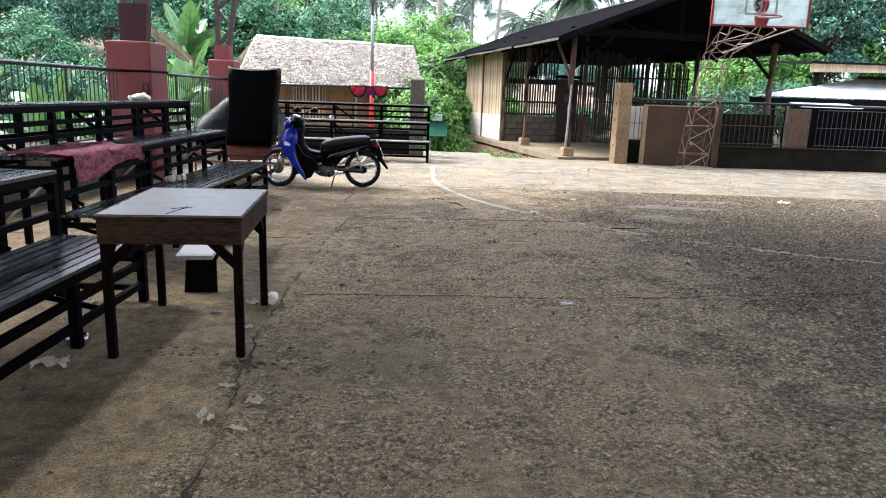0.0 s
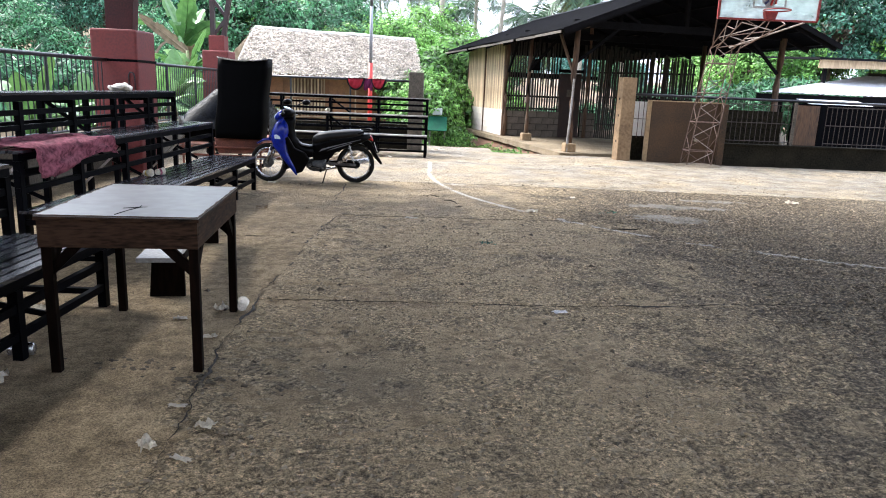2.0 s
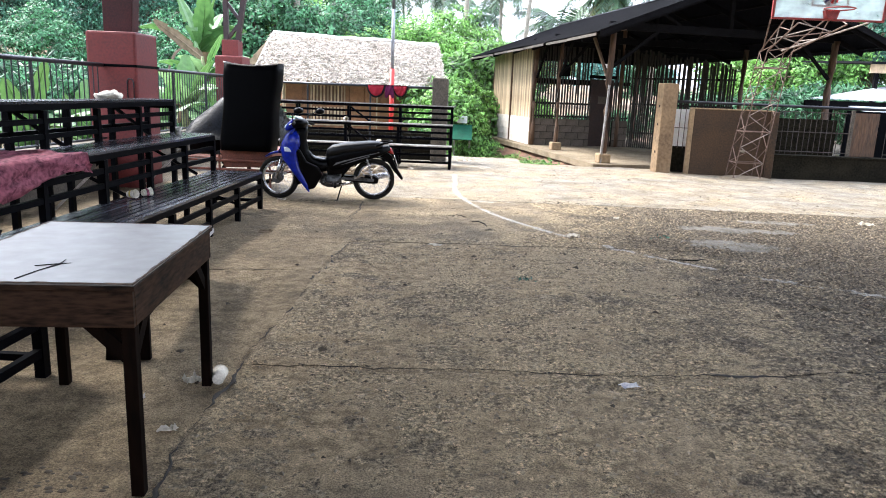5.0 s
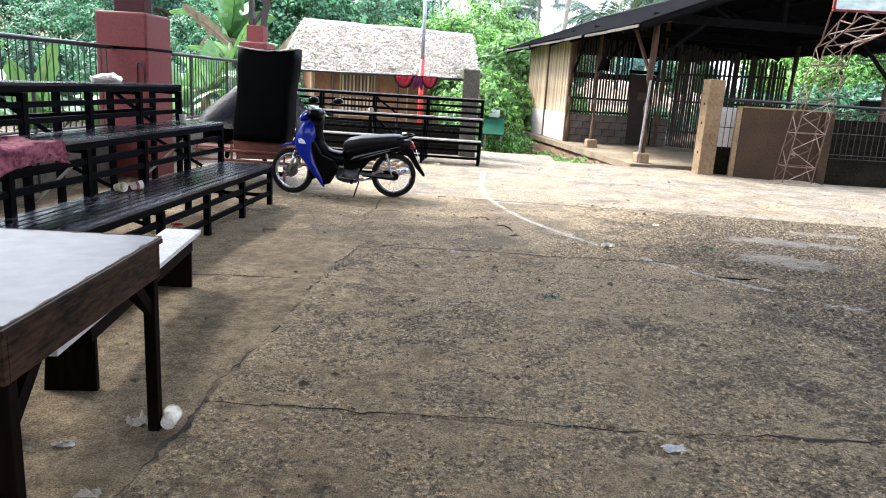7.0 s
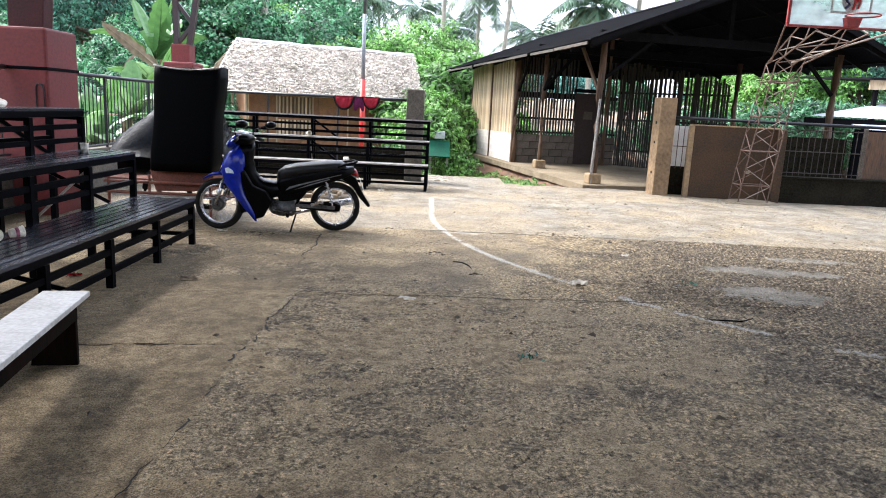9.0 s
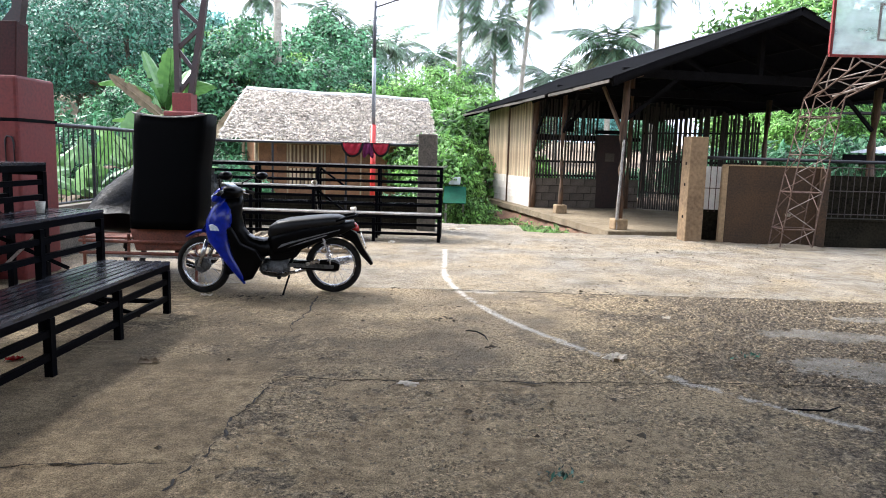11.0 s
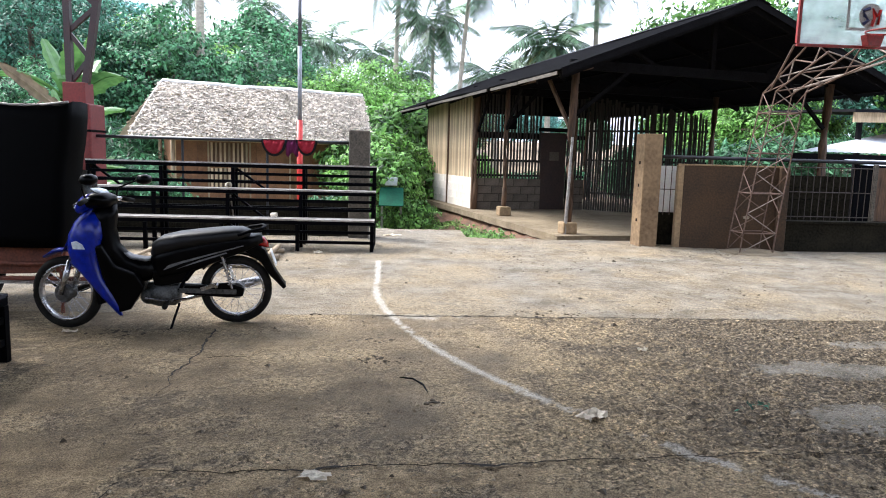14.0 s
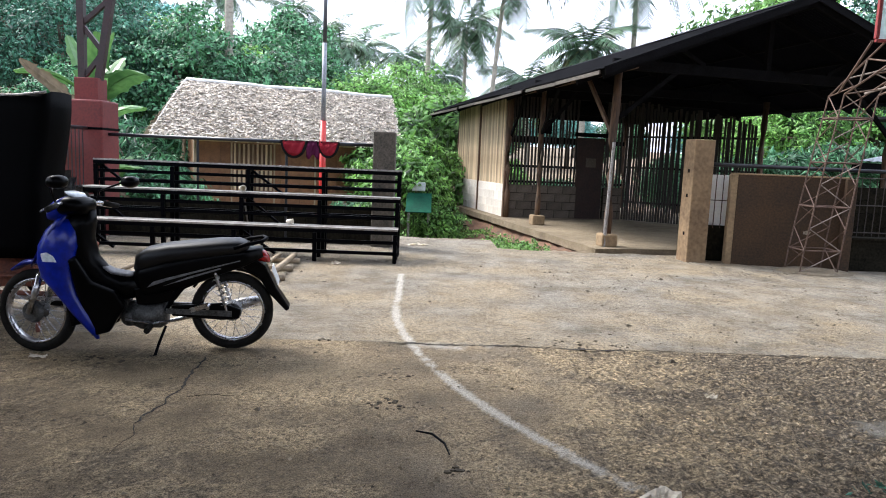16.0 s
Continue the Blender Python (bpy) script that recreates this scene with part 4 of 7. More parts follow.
blocks_on(shed, (2.55, 5.5, 0.028), (1, 0, 0), 0.5, 4, M_BLOCK, M_MOSS_SHADE)


def slat_wall(name, p, q, z0, z1, pitch, wide, mat, rails, label, jitter=0.0, gap=()):
    """Upright bamboo strips from p to q on horizontal rails, each strip a piece."""
    p, q = Vector((*p, 0)), Vector((*q, 0))
    d = (q - p)
    n = int(d.length / pitch)
    d.normalize()
    nrm = Vector((d.y, -d.x, 0))
    z, h = rails[0]
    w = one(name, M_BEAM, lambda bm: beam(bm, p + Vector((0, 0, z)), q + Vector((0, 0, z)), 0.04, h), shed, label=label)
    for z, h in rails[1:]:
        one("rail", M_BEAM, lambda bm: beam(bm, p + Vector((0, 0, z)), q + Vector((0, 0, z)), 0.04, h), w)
    me = plain_mesh("slat", lambda bm: prism(bm, [(-wide / 2, -0.006), (-wide * 0.2, -0.014), (wide * 0.2, -0.014), (wide / 2, -0.006), (wide / 2, 0.004), (-wide / 2, 0.004)], 0, 1, "z"), mat)
    ang = math.degrees(math.atan2(d.y, d.x))
    for i in range(n):
        s = (i + 0.5) * pitch
        if any(a < s < b for a, b in gap):
            continue
        top = (z1(s) if callable(z1) else z1) + rnd.uniform(-jitter, jitter)
        c = p + d * s + nrm * 0.03
        shared("slat", me, w, Matrix.Translation((c.x, c.y, z0)) @ pose(0, 0, 0, 0, rnd.uniform(-0.8, 0.8), ang) @ Matrix.Diagonal((rnd.uniform(0.85, 1.1), 1, top - z0, 1)))
    return w


slat_wall("bamboo_wall", (0.0, 10.2), (0.0, 5.5), 0.80, 2.92, 0.084, 0.077, M_BAMBOO, [(0.9, 0.05), (1.9, 0.05), (2.85, 0.06)], "pale weathered bamboo boarding")
slat_wall("slatted_wall", (0.06, 5.5), (1.78, 5.5), 0.83, 3.0, 0.086, 0.052, M_DARKBAMBOO, [(0.9, 0.05), (1.28, 0.06), (1.92, 0.16), (2.7, 0.06)], "bamboo slats with open gaps, shade in their colour", 0.05)
slat_wall("slatted_wall", (2.5, 5.5), (3.05, 5.5), 0.83, 3.0, 0.086, 0.062, M_DARKBAMBOO, [(0.9, 0.05), (1.92, 0.1), (2.7, 0.06)], "bamboo slats with open gaps, shade in their colour", 0.05)
slat_wall("bamboo_fence", (3.0, 5.3), (5.0, 3.0), 0.05, lambda s: 2.95 - 0.17 * s, 0.066, 0.053, M_DARKBAMBOO, [(0.5, 0.05), (1.35, 0.05), (2.1, 0.05)], "bamboo fence with open gaps, shade in its colour", 0.10)
# brown board filling the gap in the block wall
one("door", M_GAPBOARD, lambda bm: box(bm, (2.14, 5.47, 1.03), (0.72, 0.035, 2.0)), shed, bevel=0.004, label="reddish brown board in a gap of the block wall")
one("sign", M_BLOCK, lambda bm: box(bm, (2.16, 5.445, 1.42), (0.26, 0.012, 0.22)), shed, label="grey notice sheet on the board")
# black panel puts the dark of a window opening into its colour
one("hatch", M_STEEL, lambda bm: box(bm, (0.9, 5.44, 2.25), (0.36, 0.03, 0.34)), shed, bevel=0.004, label="black panel for a dark window")
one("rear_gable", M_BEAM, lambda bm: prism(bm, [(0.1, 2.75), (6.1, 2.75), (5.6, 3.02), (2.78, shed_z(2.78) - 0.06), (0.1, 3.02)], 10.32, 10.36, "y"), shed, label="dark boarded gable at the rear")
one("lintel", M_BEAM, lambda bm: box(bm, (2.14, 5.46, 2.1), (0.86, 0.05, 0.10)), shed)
one("wall_post", M_POST, lambda bm: beam(bm, (-0.07, 7.75, 0.03), (-0.07, 7.75, 2.9), 0.05, 0.05), shed)
one("wall_post", M_POST, lambda bm: beam(bm, (-0.03, 5.47, 0.03), (-0.03, 5.47, 2.95), 0.10, 0.09), shed)
one("hanging_wire", M_STEEL, lambda bm: bend(bm, [(1.9, 0.2, 2.95), (1.88, 0.2, 2.7), (1.91, 0.2, 2.45), (1.89, 0.2, 2.3)], 0.008, 5), shed)

# eroded clay bank under the shed slab, with weeds
def bank_z(u, v):
    """Height of the clay bank beside the slab."""
    k = min(1.0, max(0.0, (-0.22 - u) / 1.25))
    return -0.09 - (0.10 + 0.36 * min(1, max(0.0, v / 4))) * k ** 0.4


def bank(bm):
    rows = []
    for i in range(40):
        v = -1.2 + 12.2 * i / 39
        row = []
        for k in range(9):
            s = k / 8
            u = -0.22 - 1.25 * s
            z = bank_z(u, v)
            row.append(bm.verts.new((u + 0.10 * noise.noise((v * 1.5, s * 3, 0)), v, z + (0.07 * noise.noise((v * 2.5, s * 5, 7)) if 0 < k else 0))))
        rows.append(row)
    for a, b in zip(rows, rows[1:]):
        for k in range(8):
            bm.faces.new((a[k], a[k + 1], b[k + 1], b[k]))


b_ = one("bank", M_CLAY, bank, smooth=True, kind="structure", label="eroded red clay bank under the shed floor")
b_.matrix_basis = SHED


# ---- gate post, walls and grilles ----
gp = thing("gate_post", "tan cement gate post with three bolt holes", "gate post", pose(5.15, 16.68, 0, 0, 0, 8))
one("shaft", M_POSTCEMENT, lambda bm: box(bm, (0, 0, 0.89), (0.31, 0.31, 1.82)), gp, bevel=0.012)
for z in (0.42, 0.98, 1.34):
    one("bolt_hole", M_STEEL, lambda bm: box(bm, (-0.156, -0.02, z), (0.006, 0.045, 0.05)), gp, label="dark bolt hole")
gate = thing("gate", "white sheet panel behind thin bars over a dark base", "gate", pose(5.34, 16.82, 0, 0, 0, -4))
one("sheet", M_GATEWHITE, lambda bm: box(bm, (0.21, 0.05, 0.92), (0.42, 0.012, 0.76)), gate, label="white sheet")
one("base_panel", M_MOSS_SHADE, lambda bm: box(bm, (0.21, 0.05, 0.27), (0.42, 0.06, 0.54)), gate, label="dark base")
for i in range(4):
    one("bar", M_RUST, lambda bm: tube(bm, (0.05 + 0.105 * i, 0.0, 0.5), (0.05 + 0.105 * i, 0.0, 1.32), 0.007, n=6), gate)
one("bar", M_RUST, lambda bm: tube(bm, (0.0, 0.0, 0.92), (0.42, 0.0, 0.92), 0.007, n=6), gate)
bw = thing("wall_gate", "brown cement wall beside the gate", "wall", pose(5.70, 16.52, 0, 0, 0, -11), kind="structure")
one("face", M_BROWNWALL, lambda bm: box(bm, (0.72, 0.08, 0.64), (1.46, 0.16, 1.36)), bw, bevel=0.01)
# left-hand end given a paler cement, its lit side put into colour
one("end_face", M_CEMENT, lambda bm: box(bm, (-0.055, 0.09, 0.64), (0.09, 0.19, 1.36)), bw, bevel=0.01, label="cement end of the wall, paler for its lit side")
one("coping", M_CEMENT, lambda bm: box(bm, (0.70, 0.08, 1.331), (1.58, 0.17, 0.022)), bw, bevel=0.006)
one("scar", M_PALE, lambda bm: prism(bm, [(0.95, 0.50), (1.02, 0.49), (1.05, 0.53), (1.0, 0.555), (0.94, 0.54)], -0.004, 0.01, "y"), bw, label="chipped pale scar")
one("pier", M_BROWNWALL, lambda bm: box(bm, (1.50, 0.02, 0.64), (0.14, 0.24, 1.36)), bw, bevel=0.01)

lowm = pose(7.22, 16.22, 0, 0, 0, 2.2)
low = thing("wall_low", "low damp mossy wall carrying an iron grille", "wall", lowm, kind="structure")
one("base", M_MOSS_SHADE, lambda bm: box(bm, (4.5, 0.09, 0.20), (9.0, 0.18, 0.52)), low, bevel=0.015)
one("ledge", M_MOSS_SHADE, lambda bm: box(bm, (4.5, 0.07, 0.475), (9.0, 0.24, 0.035)), low, bevel=0.006)
for x in (1.56, 4.2, 6.6):
    one("pillar", M_DARKCEMENT, lambda bm: box(bm, (x, 0.1, 0.95), (0.06, 0.06, 0.92)), low, bevel=0.008, label="thin grey mossy pillar")
for a, b in ((0.05, 1.5), (2.25, 4.14), (4.26, 6.54), (6.66, 9.0)):
    g = one("grille", M_DARKRUST, lambda bm: [tube(bm, (a, 0.06, z), (b, 0.06, z), 0.008, n=6) for z in (0.56, 0.95, 1.34)], low, label="rusty iron grille")
    me = plain_mesh("bar", lambda bm: tube(bm, (0, 0, 0.5), (0, 0, 1.36), 0.006, n=6), M_DARKRUST)
    k = int((b - a) / 0.11)
    for i in range(k + 1):
        shared("bar", me, g, pose(a + (b - a) * i / k, 0.06, 0))
one("panel", M_POST, lambda bm: [box(bm, (1.65 + 0.055 * i, 0.13, 0.93), (0.05, 0.02, 0.86)) for i in range(9)], low, label="bamboo strip panel")
blocks_on(low, (0.1, 0.75, 0.0), (1, 0, 0), 1.5, 6, M_MOSS_SHADE, M_MOSS_SHADE)
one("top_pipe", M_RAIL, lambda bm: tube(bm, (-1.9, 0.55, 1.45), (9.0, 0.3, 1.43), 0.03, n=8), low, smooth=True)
# black sheet standing for the unlit room behind the grille
one("back_board", M_STEEL, lambda bm: box(bm, (5.6, 1.6, 0.7), (6.6, 0.05, 1.4)), low, label="black sheet in place of the dark room's shade")

# ---- low buildings beyond the wall ----
lean = thing("lean_to", "low lean-to with a white metal sheet roof", "shelter", None)


def white_roof(bm):
    n = 130
    rows = []
    for i in range(n + 1):
        s = i / n
        x = 9.5 + 12 * s
        rows.append([bm.verts.new((x, 20.0, 1.66 + 0.012 * (i % 2))), bm.verts.new((x + 1.7 + 3.6 * (1 - s), 24.3, 2.36 + 0.012 * (i % 2)))])
    for a, b in zip(rows, rows[1:]):
        bm.faces.new((a[0], b[0], b[1], a[1]))
    bmesh.ops.solidify(bm, geom=bm.faces[:], thickness=0.006)


one("roof_sheet", M_WHITESHEET, white_roof, lean, label="white corrugated roof sheets")
one("eave_beam", M_BEAM, lambda bm: box(bm, (15.4, 20.06, 1.56), (11.8, 0.08, 0.14)), lean)
one("ledge_sheet", M_WHITESHEET, lambda bm: box(bm, (11.2, 19.3, 1.45), (1.6, 0.8, 0.015), pose(0, 0, 0, 9)), lean, label="small white sheet under the eave")
one("ledge_post", M_BEAM, lambda bm: [beam(bm, (x, 19.4, -0.05), (x, 19.4, 1.44), 0.06, 0.06) for x in (10.5, 11.9)], lean)
# added dark wall; shade under the white roof is in its colour
one("rear_wall", M_DARKBAMBOO, lambda bm: box(bm, (18.2, 23.6, 0.9), (7.4, 0.06, 1.9)), lean, label="dark sheet for the shaded void under the roof")
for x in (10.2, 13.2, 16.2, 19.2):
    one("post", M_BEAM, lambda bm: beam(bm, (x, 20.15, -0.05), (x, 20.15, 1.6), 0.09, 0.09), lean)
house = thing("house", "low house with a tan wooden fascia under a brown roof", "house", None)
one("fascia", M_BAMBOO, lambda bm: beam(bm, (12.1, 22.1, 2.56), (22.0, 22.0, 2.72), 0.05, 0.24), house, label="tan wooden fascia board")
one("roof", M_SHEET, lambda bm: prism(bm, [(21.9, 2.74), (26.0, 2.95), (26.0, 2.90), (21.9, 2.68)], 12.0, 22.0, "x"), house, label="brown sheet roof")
# same dark bamboo, the shade below this roof put into colour
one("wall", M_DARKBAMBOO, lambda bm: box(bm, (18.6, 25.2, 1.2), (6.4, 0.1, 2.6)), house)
for x in (12.4, 17.0, 21.6):
    one("post", M_BEAM, lambda bm: beam(bm, (x, 22.3, -0.06), (x, 22.3, 2.5), 0.1, 0.1), house)


# ---- thatched hut ----
HUT = pose(-5.1, 24.7, 0, 0, 0, 25)
hut = thing("hut", "bamboo hut with a shaggy grey thatched roof behind the railing", "hut", HUT)


def slope(s, t, side=-1):
    """A point on the roof: s along, t from the ridge to the eave."""
    x0, x1 = 0.0 - 0.95 * t, 5.62 - 0.40 * t
    return Vector((x0 + (x1 - x0) * s, side * 1.72 * t, 3.08 - 0.03 * s - 1.40 * t + 0.05 * math.sin(3.1 * t) + 0.03 * noise.noise((s * 4, t * 3, side))))


def thatch_base(bm):
    for side in (-1, 1):
        g = [[bm.verts.new(slope(i / 16, j / 8, side)) for i in range(17)] for j in range(9)]
        for a, b in zip(g, g[1:]):
            for i in range(16):
                bm.faces.new((a[i], a[i + 1], b[i + 1], b[i]))
    bmesh.ops.solidify(bm, geom=bm.faces[:], thickness=0.07)


roof = one("roof", M_THATCH, thatch_base, hut, label="grey sun-bleached palm thatch")


def thatch(bm):
    r = random.Random(3)
    for side, cnt in ((-1, 12500), (1, 1500)):
        for i in range(cnt):
            t = r.random() ** 0.9 * 1.03
            p = slope(r.uniform(-0.005, 1.005), t, side)
            d = (slope(0.5, 0.6, side) - slope(0.5, 0.5, side)).normalized()
            n = Vector((0, side * 0.63, 0.77))
            sdv = Vector((1, 0, 0))
            a = r.gauss(0, 0.55)
            d2 = d * math.cos(a) + sdv * math.sin(a)
            s2 = sdv * math.cos(a) - d * math.sin(a)
            w, l = r.uniform(0.010, 0.026), r.uniform(0.06, 0.15)
            lift = r.uniform(0.0, 0.055)
            p = p + n * (0.02 + 0.02 * r.random())
            v = [bm.verts.new(p - s2 * w), bm.verts.new(p + s2 * w), bm.verts.new(p + s2 * w * 0.7 + d2 * l + n * lift), bm.verts.new(p - s2 * w * 0.7 + d2 * l + n * (lift + r.uniform(-0.01, 0.02)))]
            bm.faces.new(v)


one("thatch_leaves", M_THATCH, thatch, roof, kind="stuff", label="shaggy dry palm leaf strips")
one("ridge_cap", M_RIDGE, lambda bm: bend(bm, [slope(i / 14, 0.0) + Vector((0, 0, 0.02 + 0.015 * noise.noise((i * 0.9, 0, 0)))) for i in range(15)], 0.065, 8), roof, smooth=True, label="pale ridge cap")
one("ridge_cap", M_RIDGE, lambda bm: bend(bm, [slope(0.0, t / 6) + Vector((-0.01, 0, 0.03)) for t in range(7)], 0.022, 6), roof, label="pale verge pole")
hw = one("wall", M_AMAKAN, lambda bm: box(bm, (2.17, -1.0, 0.55), (4.06, 0.03, 2.2)), hut, label="brown woven bamboo wall")
me = plain_mesh("panel", lambda bm: box(bm, (0, 0, 0), (0.49, 0.02, 0.62)), M_AMAKAN)
for i in range(8):
    for j in range(3):
        shared("panel", me, hw, pose(0.42 + i * 0.505, -1.03, 0.0 + j * 0.645, 0, rnd.uniform(-0.5, 0.5)))
for z in (-0.3, 0.32, 0.96, 1.58):
    one("batten", M_BAMBOO, lambda bm: beam(bm, (0.14, -1.055, z), (4.2, -1.055, z), 0.02, 0.035), hw)
for x in (0.14, 0.95, 2.02, 3.1, 4.2):
    one("stud", M_BAMBOO, lambda bm: beam(bm, (x, -1.06, -0.5), (x, -1.06, 1.75), 0.04, 0.03), hw)
win = one("window", M_POST, lambda bm: box(bm, (1.48, -1.05, 1.28), (0.98, 0.02, 0.5)), hut, label="dark slatted window")
for i in range(9):
    one("window_bar", M_BAMBOO, lambda bm: box(bm, (1.03 + 0.112 * i, -1.07, 1.28), (0.05, 0.02, 0.52)), win)
win = one("window", M_POST, lambda bm: box(bm, (1.48, -1.05, 0.62), (0.98, 0.02, 0.5)), hut, label="dark slatted window")
for i in range(9):
    one("window_bar", M_BAMBOO, lambda bm: box(bm, (1.03 + 0.112 * i, -1.07, 0.62), (0.06, 0.02, 0.52)), win)
for x in (0.05, 4.9):
    for y in (-1.3, 1.2):
        one("post", M_BAMBOO, lambda bm: tube(bm, (x, y, -0.75), (x, y, 1.75), 0.05), hut, smooth=True)
one("rear_wall", M_AMAKAN, lambda bm: box(bm, (2.17, 1.0, 0.55), (4.06, 0.03, 2.2)), hut)
one("side_wall", M_AMAKAN, lambda bm: box(bm, (0.15, 0.0, 0.55), (0.03, 1.96, 2.2)), hut)
one("side_wall", M_AMAKAN, lambda bm: box(bm, (4.19, 0.0, 0.55), (0.03, 1.96, 2.2)), hut)

# ---- flagpole, cloths on the rail ----
M_POLEDARK = material("weathered_dark_pipe", (0.10, 0.105, 0.12), (0.03, 0.03, 0.04), 4, 40, 0.45)
M_POLEMID = material("dull_galvanised_pipe", (0.34, 0.36, 0.40), (0.17, 0.18, 0.20), 4, 40, 0.45)
M_SOLAR = material("solar_panel_back", (0.34, 0.33, 0.36), (0.22, 0.21, 0.24), 6, 40, 0.5)
fp = thing("street_lamp", "solar street lamp on a dark pipe pole with a red foot", "street lamp", pose(-0.74, 19.05, 0))
one("foot", M_REDPAINT, lambda bm: tube(bm, (0, 0, -0.2), (0, 0, 1.95), 0.055, n=12), fp, smooth=True, label="bright red painted foot")
one("shaft", M_POLEMID, lambda bm: tube(bm, (0, 0, 1.95), (0, 0, 3.3), 0.040, n=12), fp, smooth=True, label="pale galvanised pipe")
one("upper_shaft", M_POLEDARK, lambda bm: tube(bm, (0, 0, 3.3), (0, 0, 4.43), 0.036, n=12), fp, smooth=True)
one("arm", M_POLEDARK, lambda bm: bend(bm, [(0, 0, 4.30), (0.40, 0, 4.44), (0.85, 0, 4.56)], 0.020, 8), fp, smooth=True)
one("panel_bracket", M_POLEDARK, lambda bm: tube(bm, (0.45, 0, 4.45), (0.40, 0, 4.60), 0.022), fp)
pn = one("solar_panel", M_SOLAR, lambda bm: box(bm, (0.38, 0.0, 4.69), (0.42, 0.34, 0.03), pose(0, 0, 0, 32, 6)), fp, bevel=0.004, label="tilted grey solar panel")
one("lamp_head", M_POLEDARK, lambda bm: prism(bm, [(0.80, 4.53), (0.84, 4.60), (1.18, 4.66), (1.22, 4.63), (1.20, 4.60)], -0.07, 0.07, "y"), fp, bevel=0.01)

M_CRIMSON = material("crimson_cloth", (0.62, 0.03, 0.06), (0.38, 0.015, 0.035), 8, 120, 0.85, bump=0.2)
M_BLACKCLOTH = material("black_cloth", (0.02, 0.02, 0.025), (0.01, 0.01, 0.012), 8, 120, 0.85, bump=0.2)
M_PURPLE = material("purple_cloth", (0.22, 0.02, 0.11), (0.12, 0.012, 0.07), 8, 120, 0.85, bump=0.2)


def cloth(label, x0, x1, drop, mat, inner=None, round_=True, y=17.06, top=1.55):
    c = thing("hanging_cloth", label, "cloth", None, group="clothes on the rail")

    def fn(bm, k=1.0, dy=0.0):
        n = 16
        for side in (-1, 1):
            rows = []
            for i in range(n + 1):
                s = i / n
                x = (x0 + x1) / 2 + (s - 0.5) * (x1 - x0) * k
                d = drop * k * (math.sqrt(max(0.02, 1 - (2 * s - 1) ** 2)) if round_ else 1 + 0.15 * math.sin(s * 9))
                d *= 1 if side < 0 else 0.7
                rows.append([bm.verts.new((x, y + side * (0.032 if j else 0.0) + dy + 0.01 * math.sin(s * 17 + j), top - d * j / 5 - (1 - k) * 0.05)) for j in range(6)])
            for a, b in zip(rows, rows[1:]):
                for j in range(5):
                    bm.faces.new((a[j], a[j + 1], b[j + 1], b[j]))
        bmesh.ops.solidify(bm, geom=bm.faces[:], thickness=0.006)
    one("cloth", mat, fn, c, smooth=True)
    if inner:
        one("lining", inner, lambda bm: fn(bm, 0.82, -0.012), c, smooth=True, label="crimson front of the cloth")


cloth("black and crimson cloth hanging over the rail", -1.07, -0.66, 0.27, M_BLACKCLOTH, M_CRIMSON)
cloth("crimson cloth edged black hanging over the rail", -0.52, -0.18, 0.25, M_BLACKCLOTH, M_CRIMSON)
cloth("purple cloth hanging over the rail", -0.68, -0.48, 0.24, M_PURPLE, None, False)

gs = thing("green_shelter", "small green sheet shelter in the bushes", "shelter", pose(0.98, 21.6, -0.12))
M_GREENSHEET = material("green_painted_sheet", (0.006, 0.062, 0.036), (0.004, 0.032, 0.02), 3, 30, 0.9, spec=0.1)
one("roof_sheet", M_GREENSHEET, lambda bm: box(bm, (0, 0, 0.52), (0.55, 0.9, 0.02), pose(0, 0, 0, 24)), gs)
for x in (-0.22, 0.22):
    one("post", M_BARE, lambda bm: beam(bm, (x, 0.3, -0.6), (x, 0.3, 0.62), 0.05, 0.05), gs)
one("box", M_WHITESHEET, lambda bm: box(bm, (-0.02, 0.55, 0.85), (0.3, 0.25, 0.2)), gs, bevel=0.02, label="white plastic tank")


# ---- basketball goal ----
goal = thing("basketball_goal", "rusty lattice mast carrying a clear backboard framed in red", "basketball goal", None)


def mast_bar(bm, p, q, r=0.012):
    tube(bm, p, q, r, n=6)


def mast_at(k):
    """Corners of the mast at level k of 8, climbing and leaning."""
    z = 0.02 + 2.42 * k / 8
    w = 0.26 - 0.03 * k / 8
    cx = 6.60 + 0.30 * (k / 8) ** 1.2
    cy = 16.0 - 0.05 * k / 8
    return [Vector((cx + sx * w, cy + sy * w * 0.8, z)) for sx, sy in ((-1, -1), (1, -1), (1, 1), (-1, 1))]


for c in range(4):
    one("chord", M_RUST, lambda bm: bend(bm, [mast_at(k)[c] for k in range(9)], 0.010, 6), goal)
for k in range(8):
    a, b = mast_at(k), mast_at(k + 1)
    for c in range(4):
        d = (c + 1) % 4
        p, q = (a[c], b[d]) if k % 2 == 0 else (a[d], b[c])
        one("lacing", M_PALERUST if c == 0 else M_RUST, lambda bm: mast_bar(bm, p, q, 0.0075), goal)
    if k % 2 == 0:
        one("ring", M_RUST, lambda bm: [mast_bar(bm, b[c], b[(c + 1) % 4], 0.010) for c in range(4)], goal)
AX = [[mast_at(8)[c].lerp(Vector((6.92 + sx * 0.40, 14.30, 2.80 + sz * 0.40)), t) for t in (0, 0.25, 0.5, 0.75, 1.0)] for c, (sx, sz) in enumerate(((-1, 0.0), (1, 0.0), (1, 1.0), (-1, 1.0)))]
